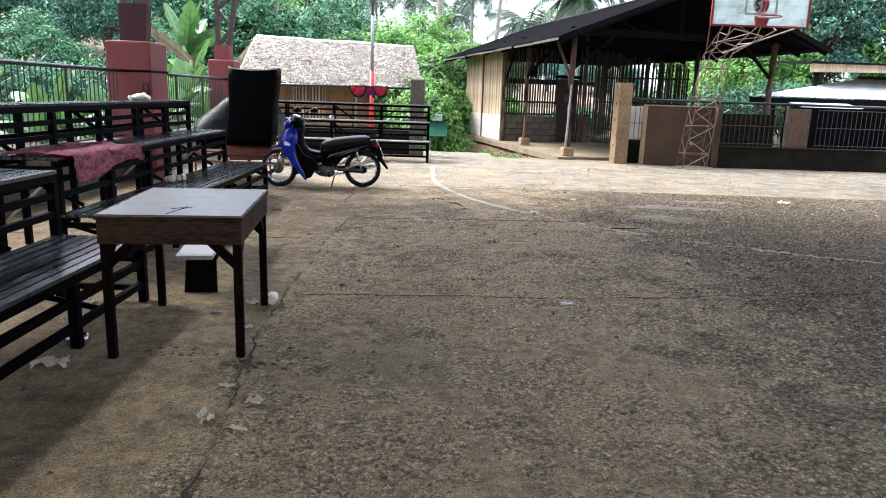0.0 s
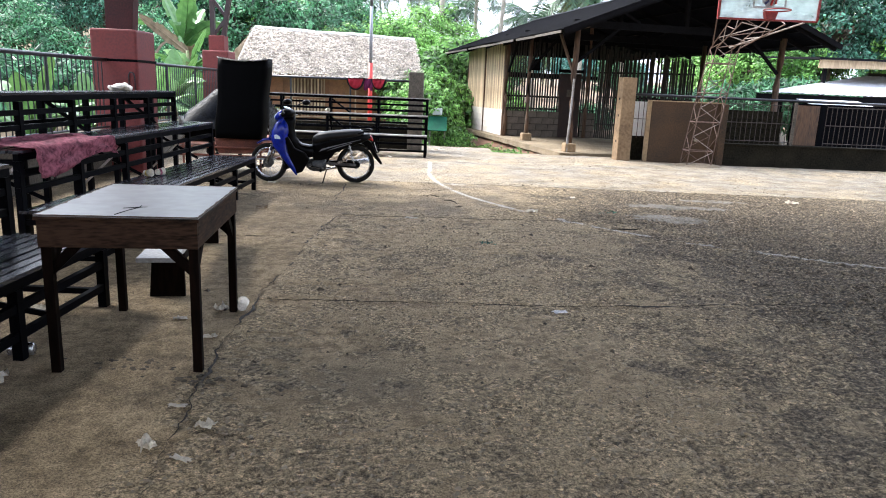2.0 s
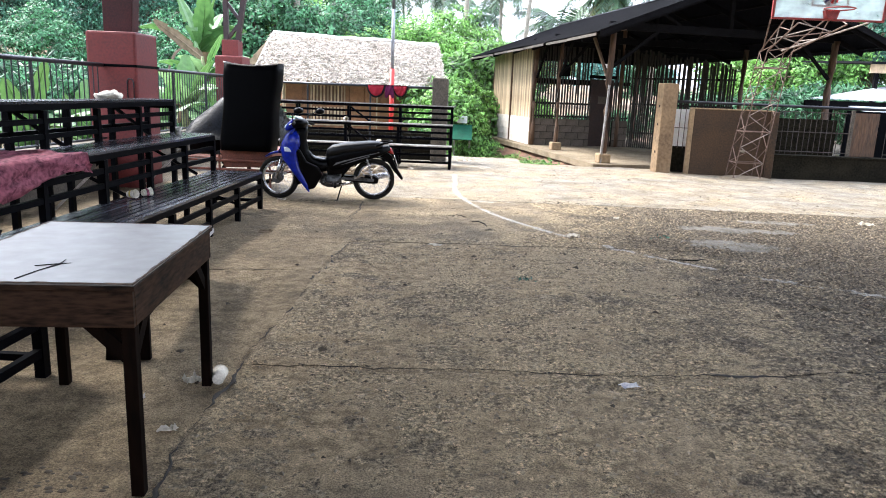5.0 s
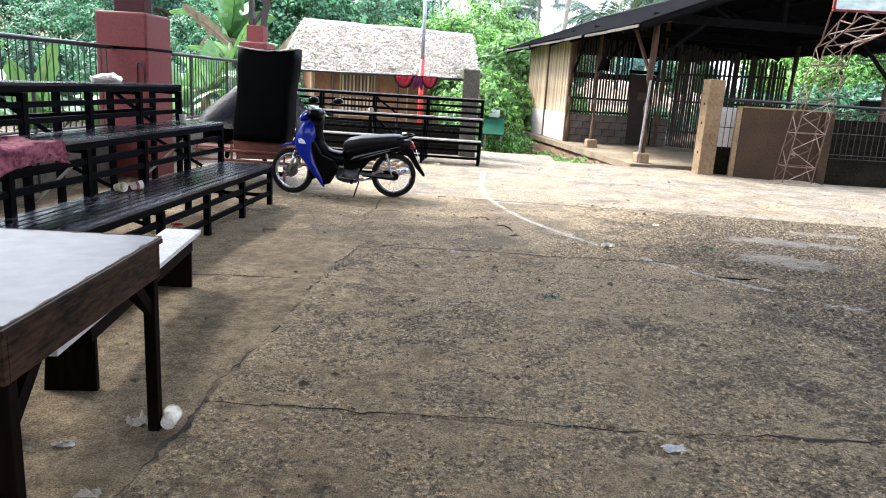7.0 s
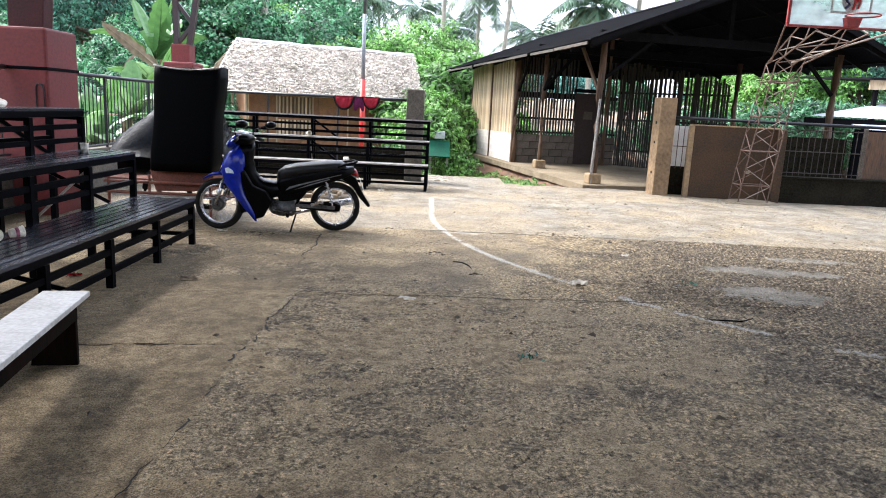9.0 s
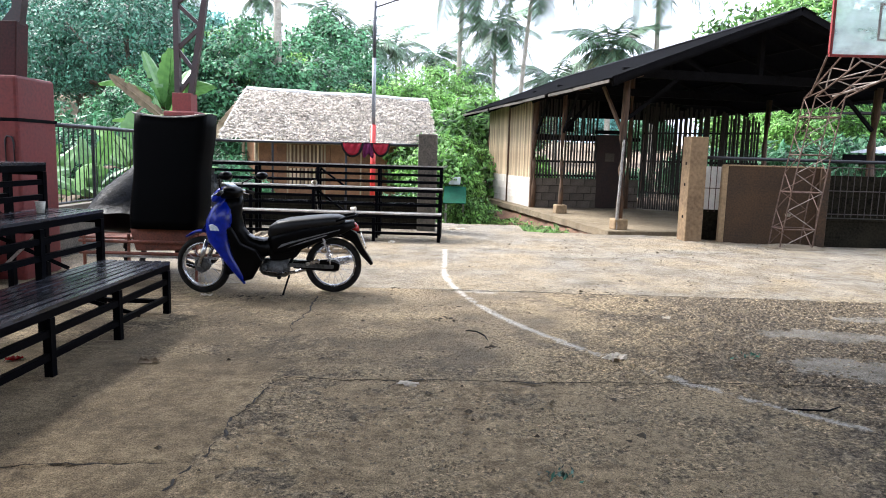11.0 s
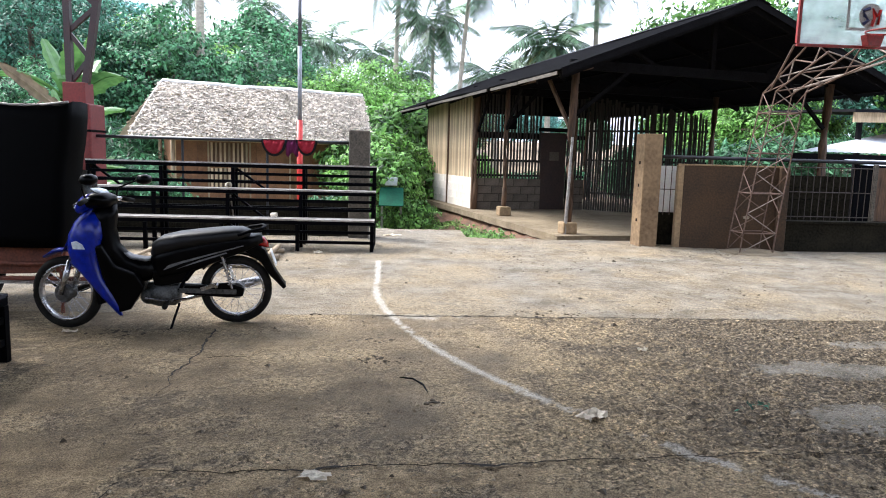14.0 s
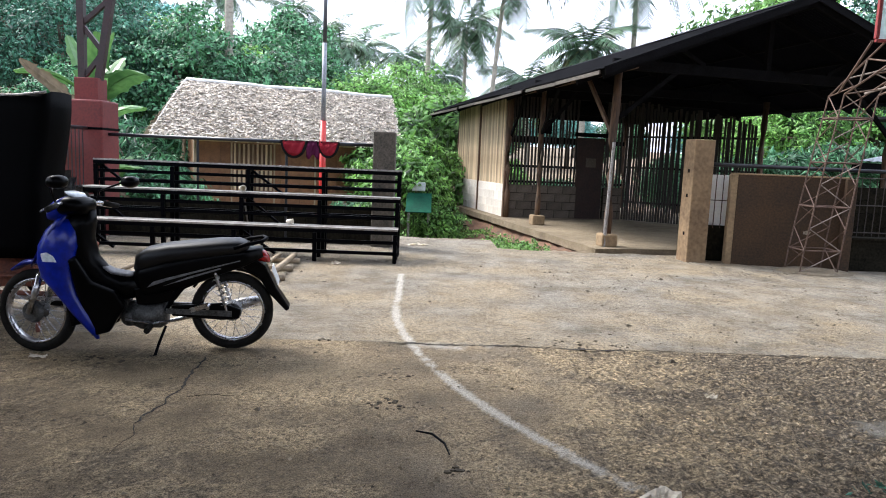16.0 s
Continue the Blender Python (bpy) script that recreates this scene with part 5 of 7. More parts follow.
for c in range(4):
    one("arm_chord", M_RUST, lambda bm: bend(bm, AX[c], 0.013, 6), goal)
    d = (c + 1) % 4
    for i in range(4):
        p, q = (AX[c][i], AX[d][i + 1]) if i % 2 == 0 else (AX[d][i], AX[c][i + 1])
        one("arm_lacing", M_PALERUST if i % 2 else M_RUST, lambda bm: mast_bar(bm, p, q, 0.010), goal)
one("stay", M_PALERUST, lambda bm: mast_bar(bm, (6.9, 15.7, 2.45), (7.66, 14.28, 2.84), 0.016), goal, label="bare pipe stay")
one("stay", M_RUST, lambda bm: mast_bar(bm, (6.55, 15.7, 2.45), (6.05, 14.28, 2.86), 0.014), goal)
bbm = pose(6.92, 14.17, 3.36, 0, 0, 0)
M_GLASS = bpy.data.materials.new("dirty_sky_acrylic")
M_GLASS.use_nodes = True
gn, gl = M_GLASS.node_tree.nodes, M_GLASS.node_tree.links
gb = gn["Principled BSDF"]
gb.inputs["Base Color"].default_value = (0.86, 0.93, 0.93, 1)
gb.inputs["Roughness"].default_value = 0.12
tb = gn.new("ShaderNodeBsdfTransparent")
tb.inputs["Color"].default_value = (0.86, 0.93, 0.93, 1)
# white share of the mix stands for mottled dirt and reflected sky
gnz = gn.new("ShaderNodeTexNoise")
gnz.inputs["Scale"].default_value, gnz.inputs["Detail"].default_value = 5, 8
gmr = gn.new("ShaderNodeMapRange")
gmr.inputs["From Min"].default_value, gmr.inputs["From Max"].default_value = 0.35, 0.75
gmr.inputs["To Min"].default_value, gmr.inputs["To Max"].default_value = 0.22, 0.72
gmx = gn.new("ShaderNodeMixShader")
gl.new(gnz.outputs["Fac"], gmr.inputs["Value"])
gl.new(gmr.outputs[0], gmx.inputs["Fac"])
gl.new(tb.outputs[0], gmx.inputs[1])
gtr = gn.new("ShaderNodeBsdfTranslucent")
gtr.inputs["Color"].default_value = (0.72, 0.84, 0.86, 1)
ghalf = gn.new("ShaderNodeMixShader")
ghalf.inputs["Fac"].default_value = 0.35
gl.new(gb.outputs[0], ghalf.inputs[1])
gl.new(gtr.outputs[0], ghalf.inputs[2])
gl.new(ghalf.outputs[0], gmx.inputs[2])
gl.new(gmx.outputs[0], gn["Material Output"].inputs["Surface"])
board = one("backboard", M_GLASS, lambda bm: box(bm, (6.92, 14.17, 3.36), (1.76, 0.016, 1.0)), goal, label="clear acrylic board whitened by dirt and sky reflection")
for p, s in (((6.92, 14.165, 2.845), (1.82, 0.045, 0.032)), ((6.92, 14.165, 3.875), (1.82, 0.045, 0.032)), ((6.02, 14.165, 3.36), (0.04, 0.045, 0.99)), ((7.82, 14.165, 3.36), (0.04, 0.045, 0.99))):
    one("frame_bar", M_FRAMERED, lambda bm: box(bm, p, s), board, bevel=0.004, label="red painted frame")
for p, s in (((6.92, 14.158, 3.52), (0.60, 0.004, 0.035)), ((6.92, 14.158, 3.06), (0.60, 0.004, 0.035)), ((6.635, 14.158, 3.29), (0.035, 0.004, 0.42)), ((7.205, 14.158, 3.29), (0.035, 0.004, 0.42))):
    one("target_line", M_BARE, lambda bm: box(bm, p, s), board, label="faded shooter's square")
emb = one("emblem", M_BARE, lambda bm: tube(bm, (6.92, 14.154, 3.22), (6.92, 14.158, 3.22), 0.15, n=24), board, label="round grey emblem")
M_NAVY = material("navy_paint", (0.02, 0.03, 0.12), None, 5, 30, 0.5)
one("emblem_mark", M_NAVY, lambda bm: bend(bm, [(6.90, 14.15, 3.31), (6.82, 14.15, 3.28), (6.84, 14.15, 3.22), (6.89, 14.15, 3.17), (6.83, 14.15, 3.12)], 0.022, 6), emb, label="dark blue curl")
one("emblem_mark", M_REDPAINT, lambda bm: bend(bm, [(6.94, 14.15, 3.10), (6.97, 14.15, 3.2), (6.94, 14.15, 3.30), (7.0, 14.15, 3.22), (7.04, 14.15, 3.30), (7.02, 14.15, 3.12)], 0.02, 6), emb, label="red curl")
rim = one("rim", M_FRAMERED, lambda bm: bend(bm, [(6.92 + 0.225 * math.cos(t), 13.82 + 0.225 * math.sin(t), 2.98) for t in [math.tau * i / 28 for i in range(28)]], 0.011, 8, True), goal, smooth=True, label="bare red rim")
one("rim_bracket", M_FRAMERED, lambda bm: prism(bm, [(6.80, 2.98), (7.04, 2.98), (7.0, 2.84), (6.84, 2.84)], 14.02, 14.14, "y"), goal, bevel=0.008)
one("rim_arm", M_REDPAINT, lambda bm: box(bm, (6.92, 14.06, 2.975), (0.16, 0.10, 0.02)), goal)
one("footing_mound", M_MID, lambda bm: bmesh.ops.transform(bm, matrix=Matrix.Translation((6.66, 16.0, 0.0)) @ Matrix.Diagonal((0.52, 0.42, 0.05, 1)), verts=bmesh.ops.create_icosphere(bm, subdivisions=3, radius=1)["verts"]), goal, smooth=True, label="lump of cement round the mast's feet")


# ---- roof over the court ----
cover = thing("court_roof", "high sheet roof over the court", "roof", None, kind="structure")
one("sheet", M_SHEET, lambda bm: prism(bm, [(-5.4, 5.32), (-1.0, 8.0), (4.6, 9.4), (10.2, 8.0), (14.4, 5.4), (14.4, 5.44), (10.2, 8.04), (4.6, 9.44), (-1.0, 8.04), (-5.4, 5.36)], -7.0, 13.0, "y"), cover)
for y in (-4.5, 0.0, 5.8, 11.55):
    one("truss", M_MAROON, lambda bm: [beam(bm, p, q, 0.1, 0.16) for p, q in (((-4.3, y, 5.6), (-1.0, y, 7.75)), ((-1.0, y, 7.75), (4.6, y, 9.15)), ((4.6, y, 9.15), (10.2, y, 7.75)), ((10.2, y, 7.75), (13.5, y, 5.6)))], cover)
# unseen wall, added to darken surfaces that face the near end
one("wall_rear", M_BROWNWALL, lambda bm: box(bm, (4.6, -7.0, 2.4), (19.6, 0.2, 5.0)), kind="structure", label="unseen wall added to cut light from the near end")


# ---- motorcycle ----
M_BLUE = material("deep_blue_gloss", (0.002, 0.016, 0.29), (0.001, 0.007, 0.14), 3, 30, 0.30, bump=0.0, spec=0.22)
M_BLUE.node_tree.nodes["Principled BSDF"].inputs["Coat Weight"].default_value = 0.2
M_BLACKGLOSS = material("black_gloss_plastic", (0.0016, 0.0016, 0.002), (0.0008, 0.0008, 0.001), 4, 40, 0.32, bump=0.0, spec=0.07)
M_VINYL = material("black_vinyl", (0.004, 0.004, 0.005), (0.002, 0.002, 0.0025), 9, 120, 0.46, bump=0.05, spec=0.30)
M_HOOD = material("dull_black_vinyl", (0.0012, 0.0012, 0.0015), (0.0006, 0.0006, 0.0008), 5, 60, 0.6, bump=0.15, spec=0.03)
M_RUBBER = material("dusty_rubber", (0.016, 0.015, 0.013), (0.006, 0.006, 0.006), 14, 90, 0.85, bump=0.2, spec=0.12)
M_CHROME = material("dull_chrome", (0.50, 0.50, 0.52), (0.22, 0.21, 0.21), 9, 60, 0.28, metal=0.9, bump=0.03)
M_ENGINE = material("cast_engine_alloy", (0.13, 0.13, 0.13), (0.02, 0.02, 0.019), 16, 70, 0.55, metal=0.6, bump=0.15)
M_TAIL = material("red_lens", (0.40, 0.012, 0.012), (0.22, 0.008, 0.008), 8, 60, 0.2, bump=0.0)
M_LENS = material("clear_lamp_lens", (0.75, 0.80, 0.85), (0.5, 0.55, 0.6), 8, 60, 0.12, bump=0.0)
M_STRIPE = material("grey_decal", (0.16, 0.16, 0.17), (0.05, 0.05, 0.055), 14, 60, 0.5, bump=0.0)
M_WHITE = material("white_plate", (0.78, 0.78, 0.76), (0.6, 0.6, 0.58), 8, 60, 0.5, bump=0.0)


def loft(bm, rings, n=16, power=2.4):
    """A skin over superellipse rings: (x, y, z, half width, half height, lean in degrees)."""
    rows = []
    for x, y, z, w, h, tilt in rings:
        row = []
        for i in range(n):
            t = math.tau * i / n
            c, s = math.cos(t), math.sin(t)
            a = w * math.copysign(abs(c) ** (2 / power), c)
            b = h * math.copysign(abs(s) ** (2 / power), s)
            tl = math.radians(tilt)
            row.append(bm.verts.new((x - b * math.sin(tl), y + a, z + b * math.cos(tl))))
        rows.append(row)
    for a, b in zip(rows, rows[1:]):
        for i in range(n):
            bm.faces.new((a[i], a[(i + 1) % n], b[(i + 1) % n], b[i]))
    bm.faces.new(rows[0])
    bm.faces.new(rows[-1][::-1])


STEER = Matrix.Translation((1.11, 0, 0.68)) @ Matrix.Rotation(math.radians(-19), 4, Vector((-0.286, 0, 0.958))) @ Matrix.Translation((-1.11, 0, -0.68))


def steer(fn):
    """The same shape, turned with the handlebar."""
    def turned(bm):
        fn(bm)
        bmesh.ops.transform(bm, matrix=STEER, verts=bm.verts[:])
    return turned


def wheel(parent, x, r, hub_r, turn=False):
    st = steer if turn else (lambda fn: fn)
    sm = STEER if turn else Matrix()
    w = one("wheel", M_RUBBER, st(lambda bm: bend(bm, [(x + (r - 0.032) * math.cos(t), 0, r + (r - 0.032) * math.sin(t)) for t in [math.tau * i / 44 for i in range(44)]], 0.034, 10, True)), parent, smooth=True, label="dusty black tyre on a spoked wheel")

    def rim_(bm):
        prof = ((-0.026, 0.0), (-0.022, 0.014), (0, 0.006), (0.022, 0.014), (0.026, 0.0), (0.02, -0.006), (-0.02, -0.006))
        rows = []
        for i in range(44):
            t = math.tau * i / 44
            rows.append([bm.verts.new((x + (r - 0.068 + b) * math.cos(t), a, r + (r - 0.068 + b) * math.sin(t))) for a, b in prof])
        for i in range(44):
            a, b = rows[i], rows[(i + 1) % 44]
            for j in range(7):
                bm.faces.new((a[j], a[(j + 1) % 7], b[(j + 1) % 7], b[j]))
    one("rim", M_CHROME, st(rim_), w, smooth=True, label="chrome rim")
    one("hub", M_ENGINE, st(lambda bm: [tube(bm, (x, -0.045, r), (x, 0.045, r), hub_r, n=16), tube(bm, (x, -0.06, r), (x, 0.06, r), 0.022, n=10)]), w, label="alloy hub")
    me = plain_mesh("spoke", lambda bm: tube(bm, (0, 0, 0), (0, 0, 1), 0.0022, n=5, caps=False), M_CHROME)
    for i in range(24):
        t = math.tau * i / 24
        t2 = t + (0.35 if i % 2 else -0.35)
        p = Vector((x + hub_r * 0.9 * math.cos(t2), 0.03 if i % 4 < 2 else -0.03, r + hub_r * 0.9 * math.sin(t2)))
        q = Vector((x + (r - 0.072) * math.cos(t), 0, r + (r - 0.072) * math.sin(t)))
        d = q - p
        shared("spoke", me, w, sm @ Matrix.Translation(p) @ d.to_track_quat("Z", "Y").to_matrix().to_4x4() @ Matrix.Diagonal((1, 1, d.length, 1)))
    return w


def motorcycle():
    b = thing("motorcycle", "blue and black underbone motorcycle on its side stand", "motorcycle", pose(-0.13, 11.13, 0, 0, 0, 189.4) @ pose(0, 0, 0, -4))
    wheel(b, 0.0, 0.272, 0.062)
    wheel(b, 1.226, 0.272, 0.055, True)
    one("seat", M_VINYL, lambda bm: loft(bm, [(0.605, 0, 0.55, 0.05, 0.035, -40), (0.58, 0, 0.595, 0.085, 0.065, -28), (0.52, 0, 0.637, 0.105, 0.072, -14), (0.40, 0, 0.672, 0.118, 0.066, -6), (0.24, 0, 0.695, 0.125, 0.062, -5), (0.08, 0, 0.715, 0.122, 0.058, -5), (-0.05, 0, 0.727, 0.105, 0.05, -4), (-0.11, 0, 0.73, 0.06, 0.025, 0)], 20, 2.8), b, smooth=True, label="long black vinyl seat with a dull sheen")
    one("side_panel", M_BLACKGLOSS, lambda bm: loft(bm, [(0.61, 0, 0.47, 0.07, 0.08, -8), (0.56, 0, 0.48, 0.098, 0.10, -6), (0.42, 0, 0.52, 0.103, 0.115, -5), (0.24, 0, 0.57, 0.103, 0.10, -8), (0.08, 0, 0.615, 0.102, 0.08, -10), (-0.08, 0, 0.655, 0.10, 0.058, -12), (-0.20, 0, 0.69, 0.062, 0.034, -12)], 24, 5.0), b, smooth=True, label="black tail and side panels")
    one("under_cover", M_BLACKGLOSS, lambda bm: prism(bm, [(0.62, 0.44), (0.60, 0.33), (0.50, 0.33), (0.36, 0.36), (0.30, 0.44), (0.10, 0.53), (0.0, 0.58), (0.3, 0.56)], -0.085, 0.085, "y"), b, bevel=0.012, label="black cover under the seat")
    for s in (1, -1):
        one("stripe", M_STRIPE, lambda bm: prism(bm, [(0.53, 0.455), (0.40, 0.505), (0.22, 0.56), (-0.06, 0.64), (-0.06, 0.647), (0.22, 0.572), (0.40, 0.523), (0.49, 0.495)], s * 0.1035, s * 0.1055, "y"), b, label="silver side stripe")
        one("stripe", M_STRIPE, lambda bm: prism(bm, [(0.44, 0.462), (0.26, 0.52), (0.06, 0.585), (0.07, 0.592), (0.27, 0.53)], s * 0.1035, s * 0.1055, "y"), b, label="thin grey stripe")
    one("tail_light", M_TAIL, lambda bm: loft(bm, [(-0.165, 0, 0.665, 0.06, 0.04, -12), (-0.225, 0, 0.655, 0.05, 0.045, -14), (-0.245, 0, 0.64, 0.03, 0.025, -14)]), b, smooth=True, label="red tail light")
    one("grab_rail", M_STEEL, lambda bm: bend(bm, [(-0.02, 0.10, 0.725), (-0.10, 0.105, 0.755), (-0.20, 0.09, 0.775), (-0.225, 0.0, 0.78), (-0.20, -0.09, 0.775), (-0.10, -0.105, 0.755), (-0.02, -0.10, 0.725)], 0.013, 8), b, smooth=True, label="black grab rail")
    one("rear_fender", M_BLACKGLOSS, lambda bm: prism(bm, [(-0.12, 0.66), (-0.22, 0.60), (-0.29, 0.45), (-0.385, 0.30), (-0.36, 0.28), (-0.25, 0.40), (-0.17, 0.53), (-0.06, 0.59)], -0.06, 0.06, "y"), b, bevel=0.008, label="black rear mudguard")
    one("number_plate", M_WHITE, lambda bm: box(bm, (-0.285, 0, 0.53), (0.006, 0.17, 0.12), pose(0, 0, 0, 0, 20)), b, label="blank white plate")
    one("inner_fender", M_BLACKGLOSS, lambda bm: prism(bm, [(0.0 + 0.31 * math.cos(a), 0.272 + 0.31 * math.sin(a)) for a in [math.radians(35 + 10 * i) for i in range(12)]] + [(0.0 + 0.295 * math.cos(a), 0.272 + 0.295 * math.sin(a)) for a in [math.radians(145 - 10 * i) for i in range(12)]], -0.05, 0.05, "y"), b)
    # body and leg shield
    one("centre_tunnel", M_BLACKGLOSS, lambda bm: loft(bm, [(0.58, 0, 0.46, 0.075, 0.09, -10), (0.70, 0, 0.43, 0.075, 0.085, 0), (0.82, 0, 0.47, 0.08, 0.10, 28), (0.92, 0, 0.58, 0.09, 0.10, 52), (0.955, 0, 0.72, 0.09, 0.10, 65), (0.945, 0, 0.84, 0.085, 0.10, 75), (0.94, 0, 0.93, 0.07, 0.09, 80)]), b, smooth=True, label="black centre body")
    one("step_cover", M_STRIPE, lambda bm: loft(bm, [(0.56, 0, 0.535, 0.05, 0.012, -8), (0.66, 0, 0.522, 0.062, 0.014, 0), (0.76, 0, 0.54, 0.06, 0.014, 22), (0.86, 0, 0.61, 0.045, 0.012, 42)]), b, smooth=True, label="worn silver step cover")
    for s in (1, -1):
        one("leg_shield", M_BLUE, lambda bm: loft(bm, [(0.838, s * 0.115, 0.115, 0.018, 0.012, 90), (0.875, s * 0.118, 0.19, 0.034, 0.034, 90), (0.93, s * 0.118, 0.28, 0.042, 0.05, 90), (1.005, s * 0.112, 0.40, 0.046, 0.060, 90), (1.065, s * 0.10, 0.52, 0.052, 0.095, 90), (1.075, s * 0.088, 0.62, 0.062, 0.110, 90), (1.06, s * 0.074, 0.72, 0.068, 0.12, 90), (1.04, s * 0.056, 0.82, 0.065, 0.095, 90), (1.03, s * 0.04, 0.89, 0.04, 0.04, 90)], 20, 2.3), b, smooth=True, label="glossy blue leg shield")
        one("lower_shield", M_BLACKGLOSS, lambda bm: prism(bm, [(0.995, 0.64), (0.955, 0.44), (0.87, 0.13), (0.76, 0.16), (0.66, 0.34), (0.72, 0.44), (0.86, 0.50), (0.95, 0.66)], s * 0.075, s * 0.14, "y"), b, bevel=0.015, label="black lower cover")
        one("side_lamp", M_LENS, lambda bm: prism(bm, [(1.145, 0.68), (1.135, 0.63), (1.05, 0.625), (1.07, 0.665), (1.11, 0.69)], s * 0.125, s * 0.150, "y"), b, bevel=0.004, label="clear indicator lens")
    one("nose", M_BLUE, lambda bm: loft(bm, [(1.03, 0, 0.86, 0.10, 0.10, 25), (1.10, 0, 0.80, 0.12, 0.13, 25), (1.165, 0, 0.72, 0.10, 0.13, 25), (1.21, 0, 0.64, 0.055, 0.09, 28)]), b, smooth=True, label="glossy blue nose")
    one("front_fender", M_BLUE, steer(lambda bm: loft(bm, [(1.02, 0, 0.515, 0.05, 0.012, 40), (1.10, 0, 0.575, 0.062, 0.018, 25), (1.20, 0, 0.60, 0.066, 0.02, 5), (1.30, 0, 0.585, 0.06, 0.018, -14), (1.40, 0, 0.53, 0.03, 0.01, -30)])), b, smooth=True, label="blue front mudguard")
    one("mud_flap", M_BLACKGLOSS, steer(lambda bm: prism(bm, [(1.03, 0.52), (0.96, 0.36), (0.93, 0.20), (0.96, 0.19), (1.0, 0.35), (1.06, 0.50)], -0.05, 0.05, "y")), b, bevel=0.006)
    for s in (1, -1):
        one("fork", M_CHROME, steer(lambda bm: [tube(bm, (1.235, s * 0.075, 0.262), (1.155, s * 0.075, 0.52), 0.021, n=10), tube(bm, (1.155, s * 0.075, 0.52), (1.11, s * 0.07, 0.68), 0.016, n=10)]), b, smooth=True, label="silver fork leg")
    one("brake_hub", M_ENGINE, steer(lambda bm: tube(bm, (1.226, 0.045, 0.272), (1.226, 0.07, 0.272), 0.075, 0.06, n=16)), b)
    # handlebar, cowl, mirrors
    one("cowl", M_BLACKGLOSS, steer(lambda bm: loft(bm, [(0.86, 0, 0.955, 0.06, 0.035, 20), (0.90, 0, 0.97, 0.12, 0.058, 20), (0.98, 0, 0.975, 0.14, 0.072, 20), (1.01, 0, 0.965, 0.12, 0.07, 20)])), b, smooth=True, label="black handlebar cowl")
    one("cowl_front", M_BLUE, steer(lambda bm: loft(bm, [(0.985, 0, 0.965, 0.12, 0.07, 20), (1.0, 0, 0.962, 0.145, 0.082, 20), (1.07, 0, 0.94, 0.12, 0.078, 20), (1.11, 0, 0.92, 0.065, 0.05, 20)])), b, smooth=True, label="glossy blue headlight cowl")
    one("headlight", M_LENS, steer(lambda bm: loft(bm, [(1.095, 0, 0.945, 0.07, 0.045, 20), (1.13, 0, 0.925, 0.045, 0.028, 20)])), b, smooth=True, label="clear headlight lens")
    one("dial", M_LENS, steer(lambda bm: loft(bm, [(0.915, 0, 1.015, 0.06, 0.016, 40), (0.955, 0, 1.045, 0.08, 0.016, 50), (0.995, 0, 1.060, 0.06, 0.012, 60)])), b, smooth=True, label="instrument cover")
    one("steering_neck", M_BLACKGLOSS, lambda bm: loft(bm, [(1.06, 0, 0.72, 0.06, 0.06, 70), (1.03, 0, 0.86, 0.06, 0.06, 70), (1.0, 0, 0.97, 0.07, 0.06, 70)]), b, smooth=True)
    one("handlebar", M_CHROME, steer(lambda bm: bend(bm, [(0.90, 0.33, 0.965), (0.93, 0.22, 0.985), (0.98, 0.1, 0.99), (0.98, -0.1, 0.99), (0.93, -0.22, 0.985), (0.90, -0.33, 0.965)], 0.012, 8)), b, smooth=True)
    for s in (1, -1):
        one("grip", M_RUBBER, steer(lambda bm: tube(bm, (0.925, s * 0.235, 0.982), (0.895, s * 0.35, 0.962), 0.018, n=10)), b, smooth=True)
        one("lever", M_CHROME, steer(lambda bm: bend(bm, [(0.96, s * 0.19, 0.975), (0.965, s * 0.26, 0.965), (0.94, s * 0.35, 0.95)], 0.006, 6)), b)
        mr = one("mirror", M_BLACKGLOSS, steer(lambda bm: loft(bm, [(0.76, s * 0.37, 1.13, 0.02, 0.012, 0), (0.78, s * 0.37, 1.13, 0.05, 0.034, 6), (0.81, s * 0.37, 1.13, 0.062, 0.042, 6), (0.85, s * 0.37, 1.13, 0.055, 0.036, 6), (0.875, s * 0.37, 1.13, 0.02, 0.014, 6)])), b, smooth=True, label="black oval mirror")
        one("stem", M_BLACKGLOSS, steer(lambda bm: bend(bm, [(0.95, s * 0.20, 0.99), (0.955, s * 0.23, 1.06), (0.90, s * 0.31, 1.10), (0.86, s * 0.36, 1.125)], 0.007, 6)), mr, smooth=True)
    # engine and running gear
    one("engine", M_ENGINE, lambda bm: [loft(bm, [(0.42, 0, 0.25, 0.07, 0.07, 0), (0.46, 0, 0.25, 0.09, 0.095, 0), (0.60, 0, 0.25, 0.09, 0.095, 0), (0.66, 0, 0.255, 0.07, 0.08, 0)]), tube(bm, (0.55, -0.11, 0.25), (0.55, 0.115, 0.25), 0.075, n=18), tube(bm, (0.64, -0.10, 0.25), (0.64, 0.11, 0.25), 0.055, n=18)], b, smooth=True, label="grey alloy engine case")
    one("cylinder", M_ENGINE, lambda bm: [box(bm, (0.67 + 0.022 * i, 0, 0.285 + 0.004 * i), (0.010, 0.13 - 0.004 * (i % 2), 0.125), pose(0, 0, 0, 0, -10)) for i in range(7)], b, label="finned cylinder")
    one("foot_peg", M_RUBBER, lambda bm: [tube(bm, (0.50, -0.27, 0.215), (0.50, 0.27, 0.215), 0.011, n=8), tube(bm, (0.50, 0.17, 0.215), (0.50, 0.28, 0.215), 0.02, n=8), tube(bm, (0.50, -0.17, 0.215), (0.50, -0.28, 0.215), 0.02, n=8)], b)
